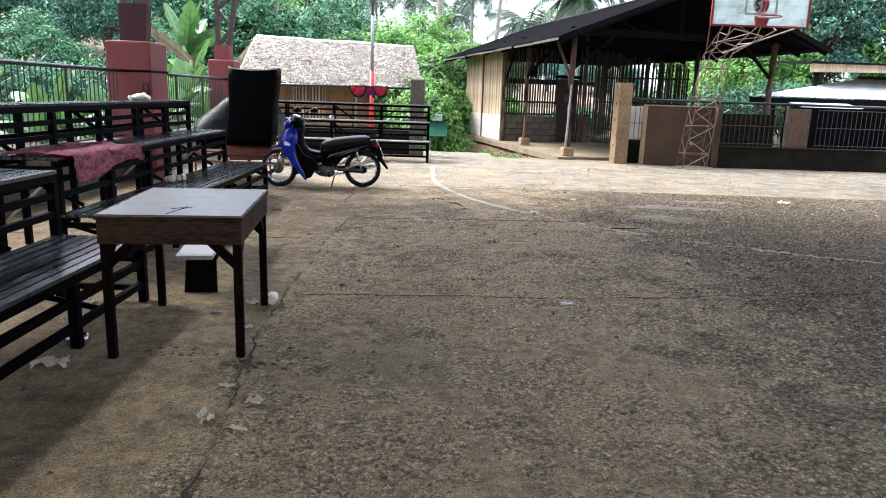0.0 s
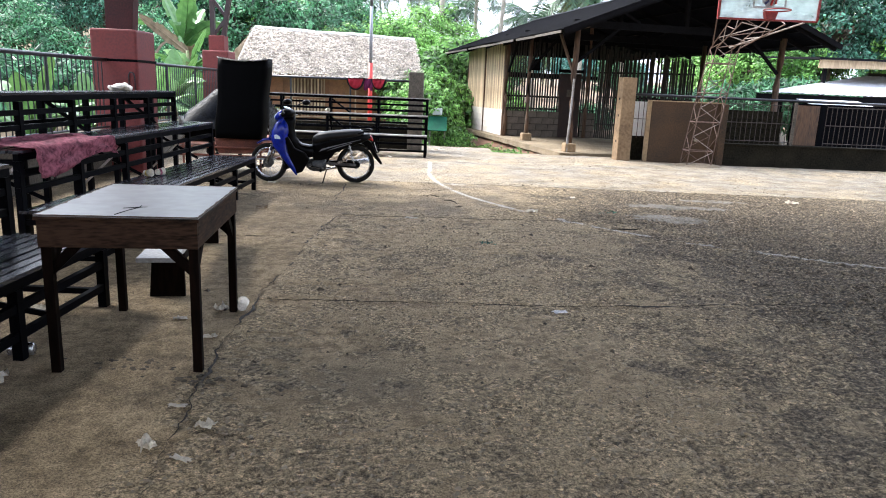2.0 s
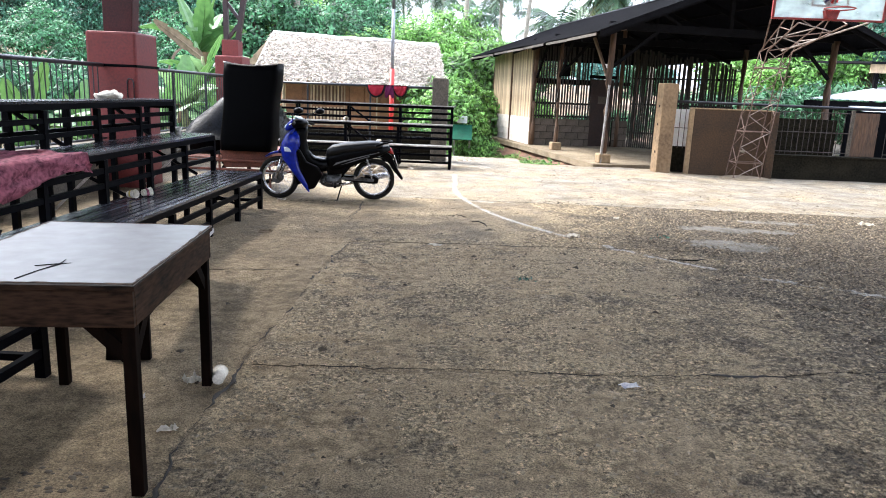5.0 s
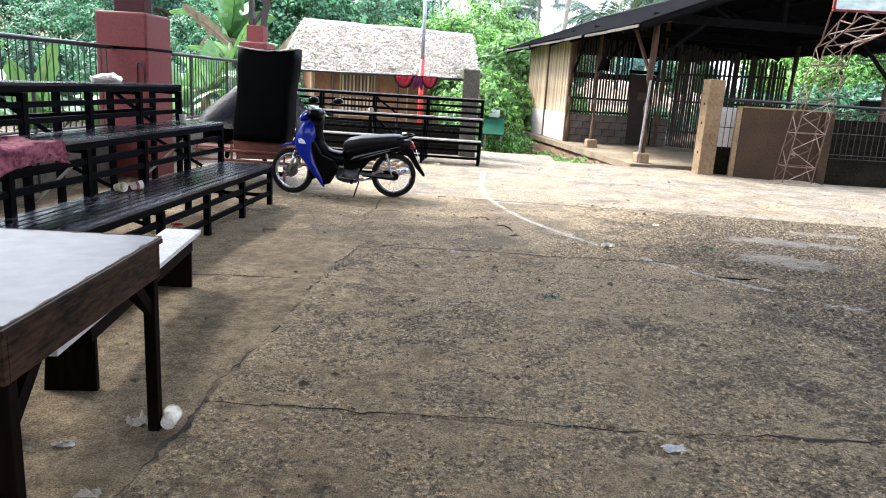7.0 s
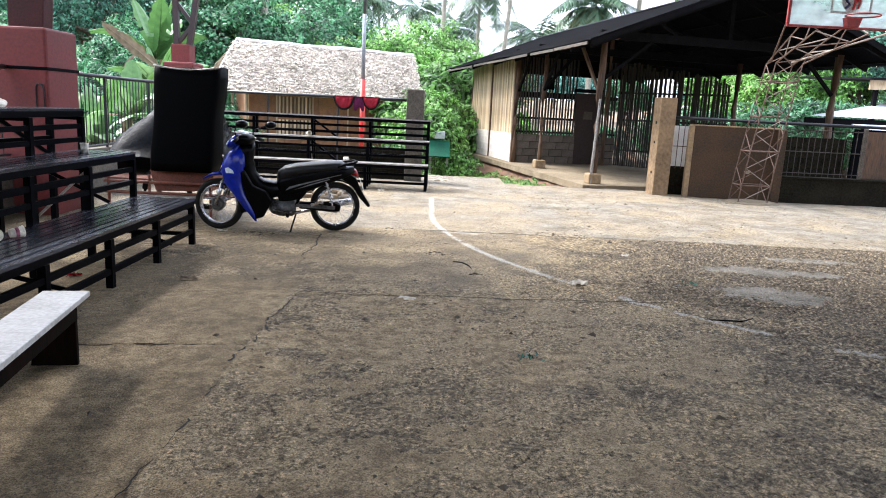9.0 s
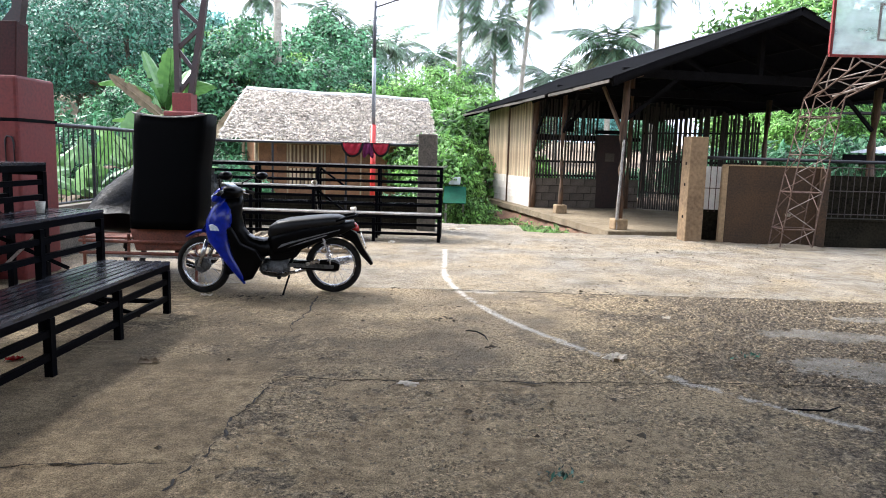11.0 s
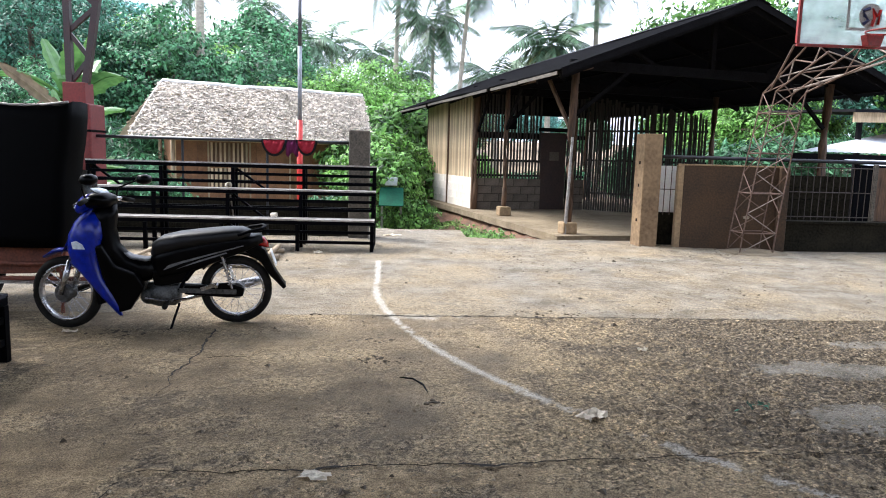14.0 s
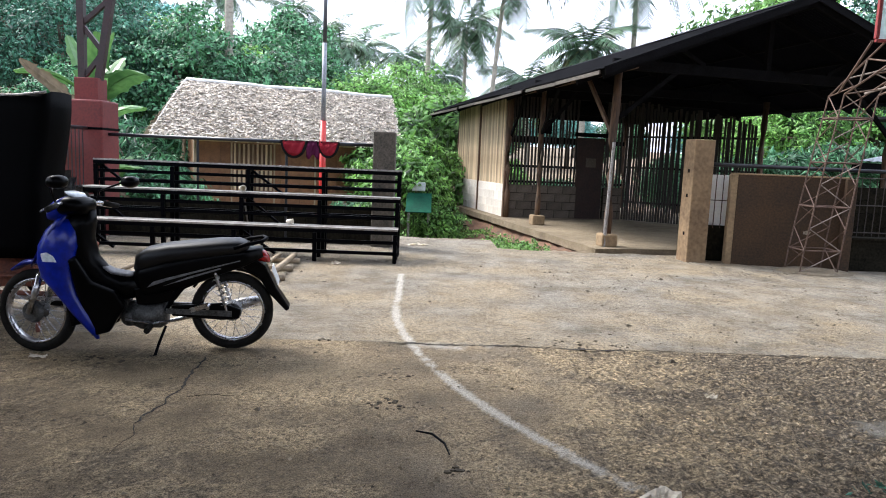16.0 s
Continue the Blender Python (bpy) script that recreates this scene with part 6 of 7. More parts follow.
    one("gear_pedal", M_CHROME, lambda bm: bend(bm, [(0.36, 0.13, 0.24), (0.50, 0.135, 0.22), (0.66, 0.14, 0.25)], 0.008, 6), b)
    one("swingarm", M_ENGINE, lambda bm: [beam(bm, (0.0, s * 0.085, 0.272), (0.42, s * 0.075, 0.29), 0.022, 0.036) for s in (1, -1)], b)
    one("chain_guard", M_BLACKGLOSS, lambda bm: prism(bm, [(-0.05, 0.235), (-0.06, 0.30), (0.06, 0.345), (0.38, 0.325), (0.40, 0.29), (0.38, 0.255), (0.06, 0.225)], 0.062, 0.082, "y"), b, bevel=0.006)
    for s in (1, -1):
        one("shock", M_CHROME, lambda bm: [tube(bm, (0.03, s * 0.105, 0.30), (0.10, s * 0.105, 0.56), 0.010, n=8)] + [bend(bm, [(0.04 + 0.058 * k / 40 + 0.022 * math.cos(k * 0.9), s * 0.105 + 0.022 * math.sin(k * 0.9), 0.335 + 0.20 * k / 40) for k in range(41)], 0.004, 5)], b, label="chrome coil shock")
    one("exhaust", M_CHROME, lambda bm: bend(bm, [(0.70, -0.05, 0.21), (0.60, -0.10, 0.15), (0.42, -0.125, 0.16), (0.30, -0.13, 0.19), (0.24, -0.135, 0.21), (-0.05, -0.14, 0.28), (-0.20, -0.14, 0.31)], [0.014, 0.014, 0.014, 0.018, 0.04, 0.042, 0.036], 12), b, smooth=True, label="dull chrome exhaust")
    one("side_stand", M_STEEL, lambda bm: bend(bm, [(0.42, 0.09, 0.19), (0.45, 0.15, 0.10), (0.475, 0.19, 0.014), (0.50, 0.20, 0.012)], 0.010, 6), b, label="steel side stand")
    one("pillion_peg", M_CHROME, lambda bm: [beam(bm, (0.26, 0.10, 0.30), (0.14, 0.125, 0.345), 0.016, 0.03), tube(bm, (0.14, 0.12, 0.345), (0.14, 0.20, 0.345), 0.014, n=8)], b)
    one("frame_tube", M_STEEL, lambda bm: [bend(bm, [(0.42, s * 0.07, 0.29), (0.36, s * 0.08, 0.42), (0.28, s * 0.09, 0.56)], 0.014, 8) for s in (1, -1)], b)


motorcycle()


# ---- tricycle sidecar under black vinyl ----
def sidecar():
    c = thing("sidecar", "tricycle sidecar with a black vinyl hood on rusty frame", "sidecar", pose(-1.885, 11.32, 0, 0, 0, 1.0))

    def hood(bm):
        rows = []
        for k in range(13):
            s = k / 12
            z = 0.56 + 1.11 * s
            w = 0.345 + 0.015 * s + 0.010 * math.sin(s * 9)
            lean = 0.02 + 0.078 * s
            d = 0.02 + 0.04 * s
            row = []
            for i in range(20):
                t = math.tau * i / 20
                cx, sy = math.cos(t), math.sin(t)
                row.append(bm.verts.new((lean + w * math.copysign(abs(cx) ** 0.28, cx), 0.07 + d + (0.22 - 0.02 * s) * math.copysign(abs(sy) ** 0.3, sy) + 0.008 * noise.noise((i * 0.7, s * 5, 0)), z + (0.045 * abs(cx) ** 3 if k == 12 else 0))))
            rows.append(row)
        for a, b in zip(rows, rows[1:]):
            for i in range(20):
                bm.faces.new((a[i], a[(i + 1) % 20], b[(i + 1) % 20], b[i]))
        bm.faces.new(rows[0])
        bm.faces.new(rows[-1][::-1])
    one("hood", M_HOOD, hood, c, smooth=True, label="black vinyl hood with a pale rim")
    one("rim_piping", M_BARE, lambda bm: bend(bm, [(-0.255 + 0.71 * i / 12, -0.07 + 0.01 * math.sin(i), 1.700 - 0.034 * math.sin(math.pi * i / 12)) for i in range(13)], 0.010, 6), c, smooth=True, label="pale piping")
    M_FLAP = material("creased_cloudy_plastic", (0.11, 0.125, 0.14), (0.008, 0.010, 0.012), 12, 40, 0.3, bump=0.6, spread=0.4)
    M_RUSTRED = material("rusty_red_frame", (0.22, 0.062, 0.032), (0.06, 0.020, 0.013), 7, 50, 0.7)
    one("body_panel", M_RUSTRED, lambda bm: prism(bm, [(-0.36, 0.56), (0.36, 0.56), (0.33, 0.34), (-0.30, 0.32)], 0.0, 0.9, "y"), c, bevel=0.015, label="rusty red body panel")
    for z in (0.30, 0.42):
        one("frame_rail", M_RUSTRED, lambda bm: tube(bm, (-0.85, -0.04, z), (0.62, -0.04, z), 0.018), c)
    for x in (-0.80, -0.35, 0.33):
        one("frame_post", M_RUSTRED, lambda bm: tube(bm, (x, -0.04, 0.02), (x, -0.04, 0.50), 0.016), c)
    one("step_board", M_BARE, lambda bm: box(bm, (-0.1, -0.02, 0.275), (1.3, 0.14, 0.02)), c, label="worn metal step")
    one("wheel", M_RUBBER, lambda bm: bend(bm, [(-0.55, 0.55 + 0.22 * math.cos(t), 0.25 + 0.22 * math.sin(t)) for t in [math.tau * i / 28 for i in range(28)]], 0.032, 8, True), c, smooth=True)
    for k in range(4):
        one("deck_slat", M_RUSTRED, lambda bm: box(bm, (-0.62, 0.06 + 0.11 * k, 0.445), (0.52, 0.075, 0.018)), c, bevel=0.003, label="rusty red deck slat")

    def flap(bm):
        rows = [[bm.verts.new((0.375 + 0.025 * i + 0.03 * noise.noise((i * 0.9, j * 0.6, 3)), 0.30 + 0.04 * i + 0.05 * noise.noise((i * 1.3, j * 0.5, 9)), 0.56 + 0.055 * j)) for j in range(13 - i)] for i in range(5)]
        for a, b in zip(rows, rows[1:]):
            for j in range(len(b) - 1):
                bm.faces.new((a[j], a[j + 1], b[j + 1], b[j]))
        bmesh.ops.solidify(bm, geom=bm.faces[:], thickness=0.004)
    one("side_flap", M_FLAP, flap, c, smooth=True, label="creased cloudy plastic side flap")
    one("drawbar", M_RUSTRED, lambda bm: tube(bm, (0.3, 0.3, 0.35), (0.75, 0.5, 0.35), 0.018), c)


sidecar()

M_TARP = material("dark_plastic_tarp", (0.014, 0.019, 0.031), (0.002, 0.003, 0.005), 7, 30, 0.42, bump=0.8, spec=0.14)
tarp = thing("covered_motorcycle", "motorcycle under a dark plastic tarp beside the sidecar", "motorcycle", pose(-2.62, 12.1, 0, 0, 0, 8))


def tarp_skin(bm):
    prof = [(-0.34, 0.70), (-0.30, 0.84), (-0.22, 0.93), (-0.10, 1.02), (0.04, 1.13), (0.16, 1.24), (0.30, 1.30), (0.44, 1.26)]
    rows = []
    for i, (x, z) in enumerate(prof):
        row = []
        for j in range(15):
            s = (j - 7) / 7
            drop = (z - 0.66) * abs(s) ** 2.2
            f = 0.035 * noise.noise((x * 9, s * 4, 1)) + 0.025 * noise.noise((x * 14, s * 9, 4))
            row.append(bm.verts.new((x + f, s * (0.30 + 0.08 * abs(s)), z - drop + f)))
        rows.append(row)
    for a, b in zip(rows, rows[1:]):
        for j in range(14):
            bm.faces.new((a[j], a[j + 1], b[j + 1], b[j]))
    bmesh.ops.solidify(bm, geom=bm.faces[:], thickness=0.006)


one("tarp", M_TARP, tarp_skin, tarp, smooth=True, label="creased dark plastic tarp")
one("body", M_BLACKGLOSS, lambda bm: loft(bm, [(-0.3, 0, 0.55, 0.08, 0.12, 0), (0.0, 0, 0.6, 0.12, 0.2, 0), (0.4, 0, 0.65, 0.1, 0.25, 0)]), tarp, smooth=True)
for x in (0.75,):
    one("wheel", M_RUBBER, lambda bm: bend(bm, [(x + 0.24 * math.cos(t), 0, 0.272 + 0.24 * math.sin(t)) for t in [math.tau * i / 28 for i in range(28)]], 0.032, 8, True), tarp, smooth=True)

# lattice of bamboo poles lying on the court
M_POLE = material("dry_bamboo_pole", (0.38, 0.30, 0.20), (0.18, 0.13, 0.085), 6, 40, 0.7, bump=0.15)
rack = thing("bamboo_rack", "bamboo pole rack lying flat on the court floor", "rack", pose(-1.15, 14.35, 0, 0, 0, 3))
for i in range(9):
    one("pole", M_POLE, lambda bm: tube(bm, (-0.85 + 0.19 * i, -0.72, 0.09 + rnd.uniform(-0.004, 0.004)), (-0.80 + 0.19 * i, 0.76, 0.09), 0.022 if i < 8 else 0.032), rack, smooth=True)
for y in (-0.6, 0.0, 0.6):
    one("crossbar", M_POLE, lambda bm: tube(bm, (-0.95, y, 0.035), (0.8, y, 0.035), 0.033), rack, smooth=True)

# ---- cloth and litter on the bleacher ----
M_ROSE = material("faded_crimson_print", (0.52, 0.16, 0.22), (0.11, 0.012, 0.035), 11, 34, 0.85, bump=0.5, spread=0.42)


def drape(bm):
    rows = []
    for i in range(23):
        s = i / 22
        y = 5.82 + 1.22 * s
        row = []
        for j in range(18):
            t = j / 17
            if t < 0.55:
                x, z = -2.28 + 0.50 * t / 0.55, 0.874
            else:
                k = (t - 0.55) / 0.45
                x, z = -1.78 + 0.035 * min(1, k * 4), 0.874 - 0.23 * k * (0.75 + 0.25 * math.sin(s * 5 + 1))
            f = 0.030 * noise.noise((s * 7, t * 6, 2)) + 0.028 * noise.noise((s * 17, t * 13, 5))
            row.append(bm.verts.new((x + f * (1.2 if t > 0.55 else 0.4) + 0.02, y + 0.05 * noise.noise((t * 3, s * 2, 8)) + 0.1 * (t - 0.5), z + max(-0.006, f))))
        rows.append(row)
    for a, b in zip(rows, rows[1:]):
        for j in range(17):
            bm.faces.new((a[j], a[j + 1], b[j + 1], b[j]))
    bmesh.ops.solidify(bm, geom=bm.faces[:], thickness=0.008)


dr = one("blanket", M_ROSE, drape, smooth=True, label="crumpled faded crimson patterned cloth draped on the bleacher")
dr["category"] = "cloth"

M_PAPER = material("crumpled_white_litter", (0.85, 0.79, 0.68), (0.52, 0.46, 0.38), 20, 90, 0.7, bump=0.2)
M_CLEAR = material("cloudy_plastic", (0.60, 0.57, 0.52), (0.36, 0.34, 0.30), 15, 90, 0.25, bump=0.2)
M_YELLOW = material("yellow_label", (0.70, 0.52, 0.10), (0.5, 0.36, 0.07), 15, 90, 0.5)


def cup(name, label, m, mat, r=0.038, h=0.095, band=None):
    c = thing(name, label, "cup", m, group="discarded cups")
    def fn(bm):
        tube(bm, (0, 0, 0), (0, 0, h), r * 0.75, r, 14, False)
        bmesh.ops.solidify(bm, geom=bm.faces[:], thickness=0.0015)
        bmesh.ops.create_circle(bm, cap_ends=True, radius=r * 0.75, segments=14)
    one("wall", mat, fn, c, smooth=True)
    one("lip", mat, lambda bm: bend(bm, [(r * math.cos(t), r * math.sin(t), h) for t in [math.tau * i / 16 for i in range(16)]], 0.0025, 5, True), c, smooth=True)
    if band:
        one("print", band, lambda bm: tube(bm, (0, 0, h * 0.35), (0, 0, h * 0.62), r * 0.845 + 0.001, r * 0.915 + 0.001, 14, False), c, smooth=True, label="coloured print")
    return c


cup("cup", "white paper cup lying on its side beside the table leg", pose(-0.075, 5.01, 0.036, -82, 0, 10), M_PAPER, 0.036, 0.075)
cup("cup", "paper cup with a yellow print lying on the bleacher seat", pose(-1.77, 7.72, 0.470, 82, 0, 70), M_PAPER, 0.036, 0.08, M_YELLOW)
cup("cup", "paper cup with a red print lying on the bleacher seat", pose(-1.70, 7.82, 0.470, 84, 0, 140), M_PAPER, 0.036, 0.08, M_ROSE)
cup("cup", "small clear plastic cup standing on the second tier", pose(-2.07, 9.55, 0.854), M_CLEAR, 0.036, 0.085)
cup("cup", "white cup lying on the back bleacher", pose(-1.30, 15.72, 0.87, 88, 0, 30), M_PAPER, 0.04, 0.09)
cup("cup", "white cup lying on the lowest back seat", pose(-0.62, 15.36, 0.485, 88, 0, 75), M_PAPER, 0.035, 0.08)


def scrap(label, x, y, w, l, rot, mat, lift=0.02, seed=0, name="litter", z0=0.006, cat="litter"):
    r = random.Random(seed)
    def fn(bm):
        g = []
        for i in range(7):
            g.append([bm.verts.new(((i / 6 - 0.5) * w * (1 + 0.2 * r.uniform(-1, 1)), (j / 6 - 0.5) * l * (1 + 0.2 * r.uniform(-1, 1)), z0 + lift * abs(noise.noise((i * 0.7 + seed, j * 0.7, seed))) * 1.6)) for j in range(7)])
        for a, b in zip(g, g[1:]):
            for j in range(6):
                bm.faces.new((a[j], a[j + 1], b[j + 1], b[j]))
        bmesh.ops.solidify(bm, geom=bm.faces[:], thickness=0.0015)
    ob = one(name, mat, fn, label=label)
    ob.matrix_basis = pose(x, y, 0, 0, 0, rot)
    return tagged(ob, category=cat, group="litter on the court")


M_BLUEPRINT = material("blue_print_wrapper", (0.90, 0.87, 0.82), (0.42, 0.43, 0.50), 25, 90, 0.5)
scrap("small white and blue wrapper on the court", 1.92, 5.25, 0.09, 0.055, 15, M_BLUEPRINT, 0.01, 1)
scrap("white paper card on the court", 0.81, 8.40, 0.12, 0.07, -20, M_PAPER, 0.012, 2)
scrap("clear crushed plastic bag on the painted line", 2.2, 9.08, 0.15, 0.10, 30, M_PAPER, 0.05, 3)
scrap("crumpled white paper beside the bleacher", -0.93, 3.90, 0.17, 0.12, 10, M_PAPER, 0.05, 4)
scrap("crumpled white paper on the court", 0.19, 3.54, 0.075, 0.045, -10, M_PAPER, 0.03, 5)
scrap("crumpled pale wrapper on the court", 0.02, 3.36, 0.055, 0.085, 35, M_PAPER, 0.035, 6)
scrap("flat white scrap on the court", 0.18, 3.28, 0.09, 0.03, -25, M_PAPER, 0.01, 7)
scrap("flat white scrap on the court", 0.01, 3.71, 0.08, 0.03, -5, M_PAPER, 0.012, 8)
scrap("white wrapper beside the table leg", -0.21, 5.04, 0.075, 0.06, 40, M_PAPER, 0.05, 9)
scrap("thin clear wrapper on the court", -0.39, 4.84, 0.075, 0.045, 20, M_CLEAR, 0.02, 10)
scrap("white scrap beside the table", -0.125, 4.557, 0.075, 0.04, 10, M_PAPER, 0.02, 11)
scrap("brown leaf on the court", -0.87, 8.665, 0.13, 0.06, 5, M_POLE, 0.03, 12, "dry_leaf", cat="leaf")
scrap("white scrap under the bleacher", -1.3, 4.9, 0.20, 0.12, 5, M_PAPER, 0.03, 13)
scrap("pale scrap on the far court", 0.064, 15.05, 0.11, 0.08, 30, M_PAPER, 0.06, 14)
scrap("white scrap on the far court", 2.93, 10.40, 0.06, 0.05, 0, M_PAPER, 0.03, 15)
scrap("white scrap on the far court edge", 6.1, 10.7, 0.16, 0.10, 0, M_PAPER, 0.06, 16)
scrap("white scrap lying by the bank", 1.05, 17.3, 0.28, 0.14, 0, M_PAPER, 0.03, 17)
scrap("brown wrapper under the motorcycle", -1.258, 10.74, 0.11, 0.04, 0, M_PAPER, 0.02, 18)
scrap("red wrapper under the bleacher", -1.72, 8.6, 0.10, 0.06, 20, M_TAIL, 0.03, 19)
sack = one("sack", M_PAPER, lambda bm: [bmesh.ops.transform(bm, matrix=Matrix.Translation(p) @ Matrix.Diagonal((*s, 1)), verts=bmesh.ops.create_icosphere(bm, subdivisions=3, radius=1)["verts"]) for p, s in (((-2.52, 8.85, 1.255), (0.08, 0.12, 0.028)), ((-2.5, 9.05, 1.255), (0.08, 0.09, 0.036)))], smooth=True, label="crumpled white plastic sack on the top tier")
sack["category"] = "sack"
for v in sack.data.vertices:
    v.co += Vector((0.02, 0.03, 0.035)) * noise.noise(v.co * 13)
can = thing("drink_can", "crushed silver drink can lying beside the bleacher", "can", pose(-0.95, 4.21, 0.034, 90, 0, 78))
one("body", M_CHROME, lambda bm: loft(bm, [(-0.06, 0, 0, 0.027, 0.027, 0), (-0.052, 0, 0, 0.033, 0.033, 0), (0.0, 0, 0.004, 0.033, 0.028, 0), (0.052, 0, 0, 0.033, 0.033, 0), (0.06, 0, 0, 0.026, 0.026, 0)], 14, 2.0), can, smooth=True)
can.matrix_basis = pose(-0.95, 4.21, 0.036, 0, 0, 8)


# ---- dirt and gravel on the court ----
def grit_field(bm, n, seed, area, smin, smax, dens):
    r = random.Random(seed)
    x0, x1, y0, y1 = area
    base = [Vector(v) for v in ((1, 0, 0), (-0.5, 0.87, 0), (-0.5, -0.87, 0), (0, 0, 1))]
    made = 0
    while made < n:
        x, y = r.uniform(x0, x1), r.uniform(y0, y1)
        if noise.noise((x * 0.8, y * 0.8, seed)) + 0.6 * noise.noise((x * 3, y * 3, seed)) < dens - 0.9 * r.random():
            continue
        if x < 2.2 and y > 8.3 and r.random() < 0.75:
            continue
        s = smin + (smax - smin) * r.random() ** 3
        a = r.uniform(0, 6.28)
        c, sn = math.cos(a), math.sin(a)
        vs = [bm.verts.new((x + s * (v.x * c - v.y * sn) * r.uniform(0.7, 1.3), y + s * (v.x * sn + v.y * c) * r.uniform(0.7, 1.3), 0.003 + s * 0.75 * v.z * r.uniform(0.5, 1.1))) for v in base]
        bm.faces.new((vs[0], vs[1], vs[3]))
        bm.faces.new((vs[1], vs[2], vs[3]))
        bm.faces.new((vs[2], vs[0], vs[3]))
        made += 1


M_GRIT = material("dark_soil_crumbs", (0.10, 0.078, 0.052), (0.040, 0.030, 0.020), 4, 30, 0.95, bump=0)
M_STONE = leafy("mixed_gravel", (0.36, 0.29, 0.20), (0.20, 0.16, 0.11), 0.6, 0.0, 0.9, 0.55, 1.35)
one("gravel", M_STONE, lambda bm: grit_field(bm, 34000, 11, (0.0, 8.5, 1.8, 11.3), 0.005, 0.017, 0.05), kind="stuff", label="loose pale gravel on the rough concrete")["category"] = "gravel"
one("soil_crumbs", M_GRIT, lambda bm: grit_field(bm, 2600, 12, (-2.2, 6.0, 1.8, 12.5), 0.004, 0.013, 0.35), kind="stuff", label="dark crumbs of soil on the court")["category"] = "soil"
one("far_crumbs", M_GRIT, lambda bm: grit_field(bm, 420, 14, (2.25, 7.0, 11.0, 16.8), 0.008, 0.024, 0.2), kind="stuff", label="dark crumbs of soil on the pale far concrete")["category"] = "soil"
one("stray_crumbs", M_GRIT, lambda bm: grit_field(bm, 60, 15, (-1.5, 2.2, 8.4, 16.8), 0.010, 0.026, 0.1), kind="stuff", label="stray lumps of soil round the motorcycle")["category"] = "soil"
one("clods", M_GRIT, lambda bm: grit_field(bm, 170, 13, (-1.0, 6.5, 2.2, 15.5), 0.016, 0.036, 0.1), kind="stuff", label="scattered clods of dark soil")["category"] = "soil"


def cluster(bm):
    r = random.Random(5)
    for cx, cy, n, s in ((3.58, 6.17, 40, 0.10), (-0.39, 4.13, 46, 0.09), (1.05, 10.1, 26, 0.12), (0.95, 10.6, 20, 0.10), (-0.95, 10.75, 30, 0.16), (1.35, 9.3, 12, 0.05), (0.459, 11.42, 8, 0.03), (3.6, 8.9, 60, 0.2), (4.3, 9.3, 60, 0.25), (0.03, 3.98, 60, 0.09), (2.4, 11.6, 40, 0.3), (5.0, 10.6, 60, 0.35)):
        for _ in range(n):
            x, y = cx + r.gauss(0, s), cy + r.gauss(0, s * 0.45)
            q = r.uniform(0.004, 0.014)
            vs = bmesh.ops.create_icosphere(bm, subdivisions=1, radius=q)["verts"]
            bmesh.ops.transform(bm, matrix=Matrix.Translation((x, y, q * 0.3)) @ Matrix.Diagonal((1.4, 1, 0.6, 1)), verts=vs)


one("soil_heaps", M_GRIT, cluster, kind="stuff", label="small heaps of dark soil on the court")["category"] = "soil"
one("twig", M_STEEL, lambda bm: bend(bm, [(1.17, 9.71, 0.014), (1.25, 9.66, 0.022), (1.31, 9.56, 0.017), (1.33, 9.44, 0.014)], [0.004, 0.006, 0.006, 0.003], 6), label="dark curved twig on the court")["category"] = "twig"

one("twig", M_STEEL, lambda bm: bend(bm, [(2.95, 8.16, 0.02), (3.05, 8.13, 0.028), (3.17, 8.14, 0.024), (3.27, 8.20, 0.03)], [0.003, 0.006, 0.006, 0.003], 6), label="dark dry stick on the court")["category"] = "twig"


# ---- plants ----
M_LEAF_DARK = leafy("dark_broad_leaves", (0.080, 0.235, 0.150), (0.005, 0.024, 0.020), 0.9, 0.2)
M_LEAF_MID = leafy("mid_green_leaves", (0.108, 0.300, 0.135), (0.006, 0.031, 0.022), 0.9, 0.22)
M_LEAF_LIGHT = leafy("light_green_leaves", (0.215, 0.420, 0.095), (0.024, 0.085, 0.028), 0.9)
# paler and bluer than near leaves: distance haze put into the colour
M_LEAF_HAZE = leafy("hazy_green_leaves", (0.150, 0.370, 0.320), (0.022, 0.085, 0.080), 0.5)
M_PALMLEAF = leafy("palm_leaflets", (0.10, 0.18, 0.10), (0.028, 0.065, 0.042), 0.8, 0.2, 0.4)
M_PALMYOUNG = leafy("yellowing_palm_leaflets", (0.20, 0.22, 0.06), (0.07, 0.10, 0.03), 0.8, 0.2, 0.4)
M_BANANA = leafy("banana_leaf_green", (0.12, 0.25, 0.075), (0.03, 0.09, 0.03), 1.2, 0.3, 0.28, 0.5, 1.5)
M_BANANAPALE = leafy("pale_banana_leaf", (0.20, 0.33, 0.15), (0.09, 0.18, 0.07), 1.2, 0.35, 0.4)
M_DEADLEAF = leafy("dead_brown_leaf", (0.17, 0.125, 0.082), (0.05, 0.036, 0.024), 2, 0.2, 0.8)
M_STALK = material("banana_stalk", (0.22, 0.25, 0.10), (0.10, 0.10, 0.05), 4, 20, 0.6)


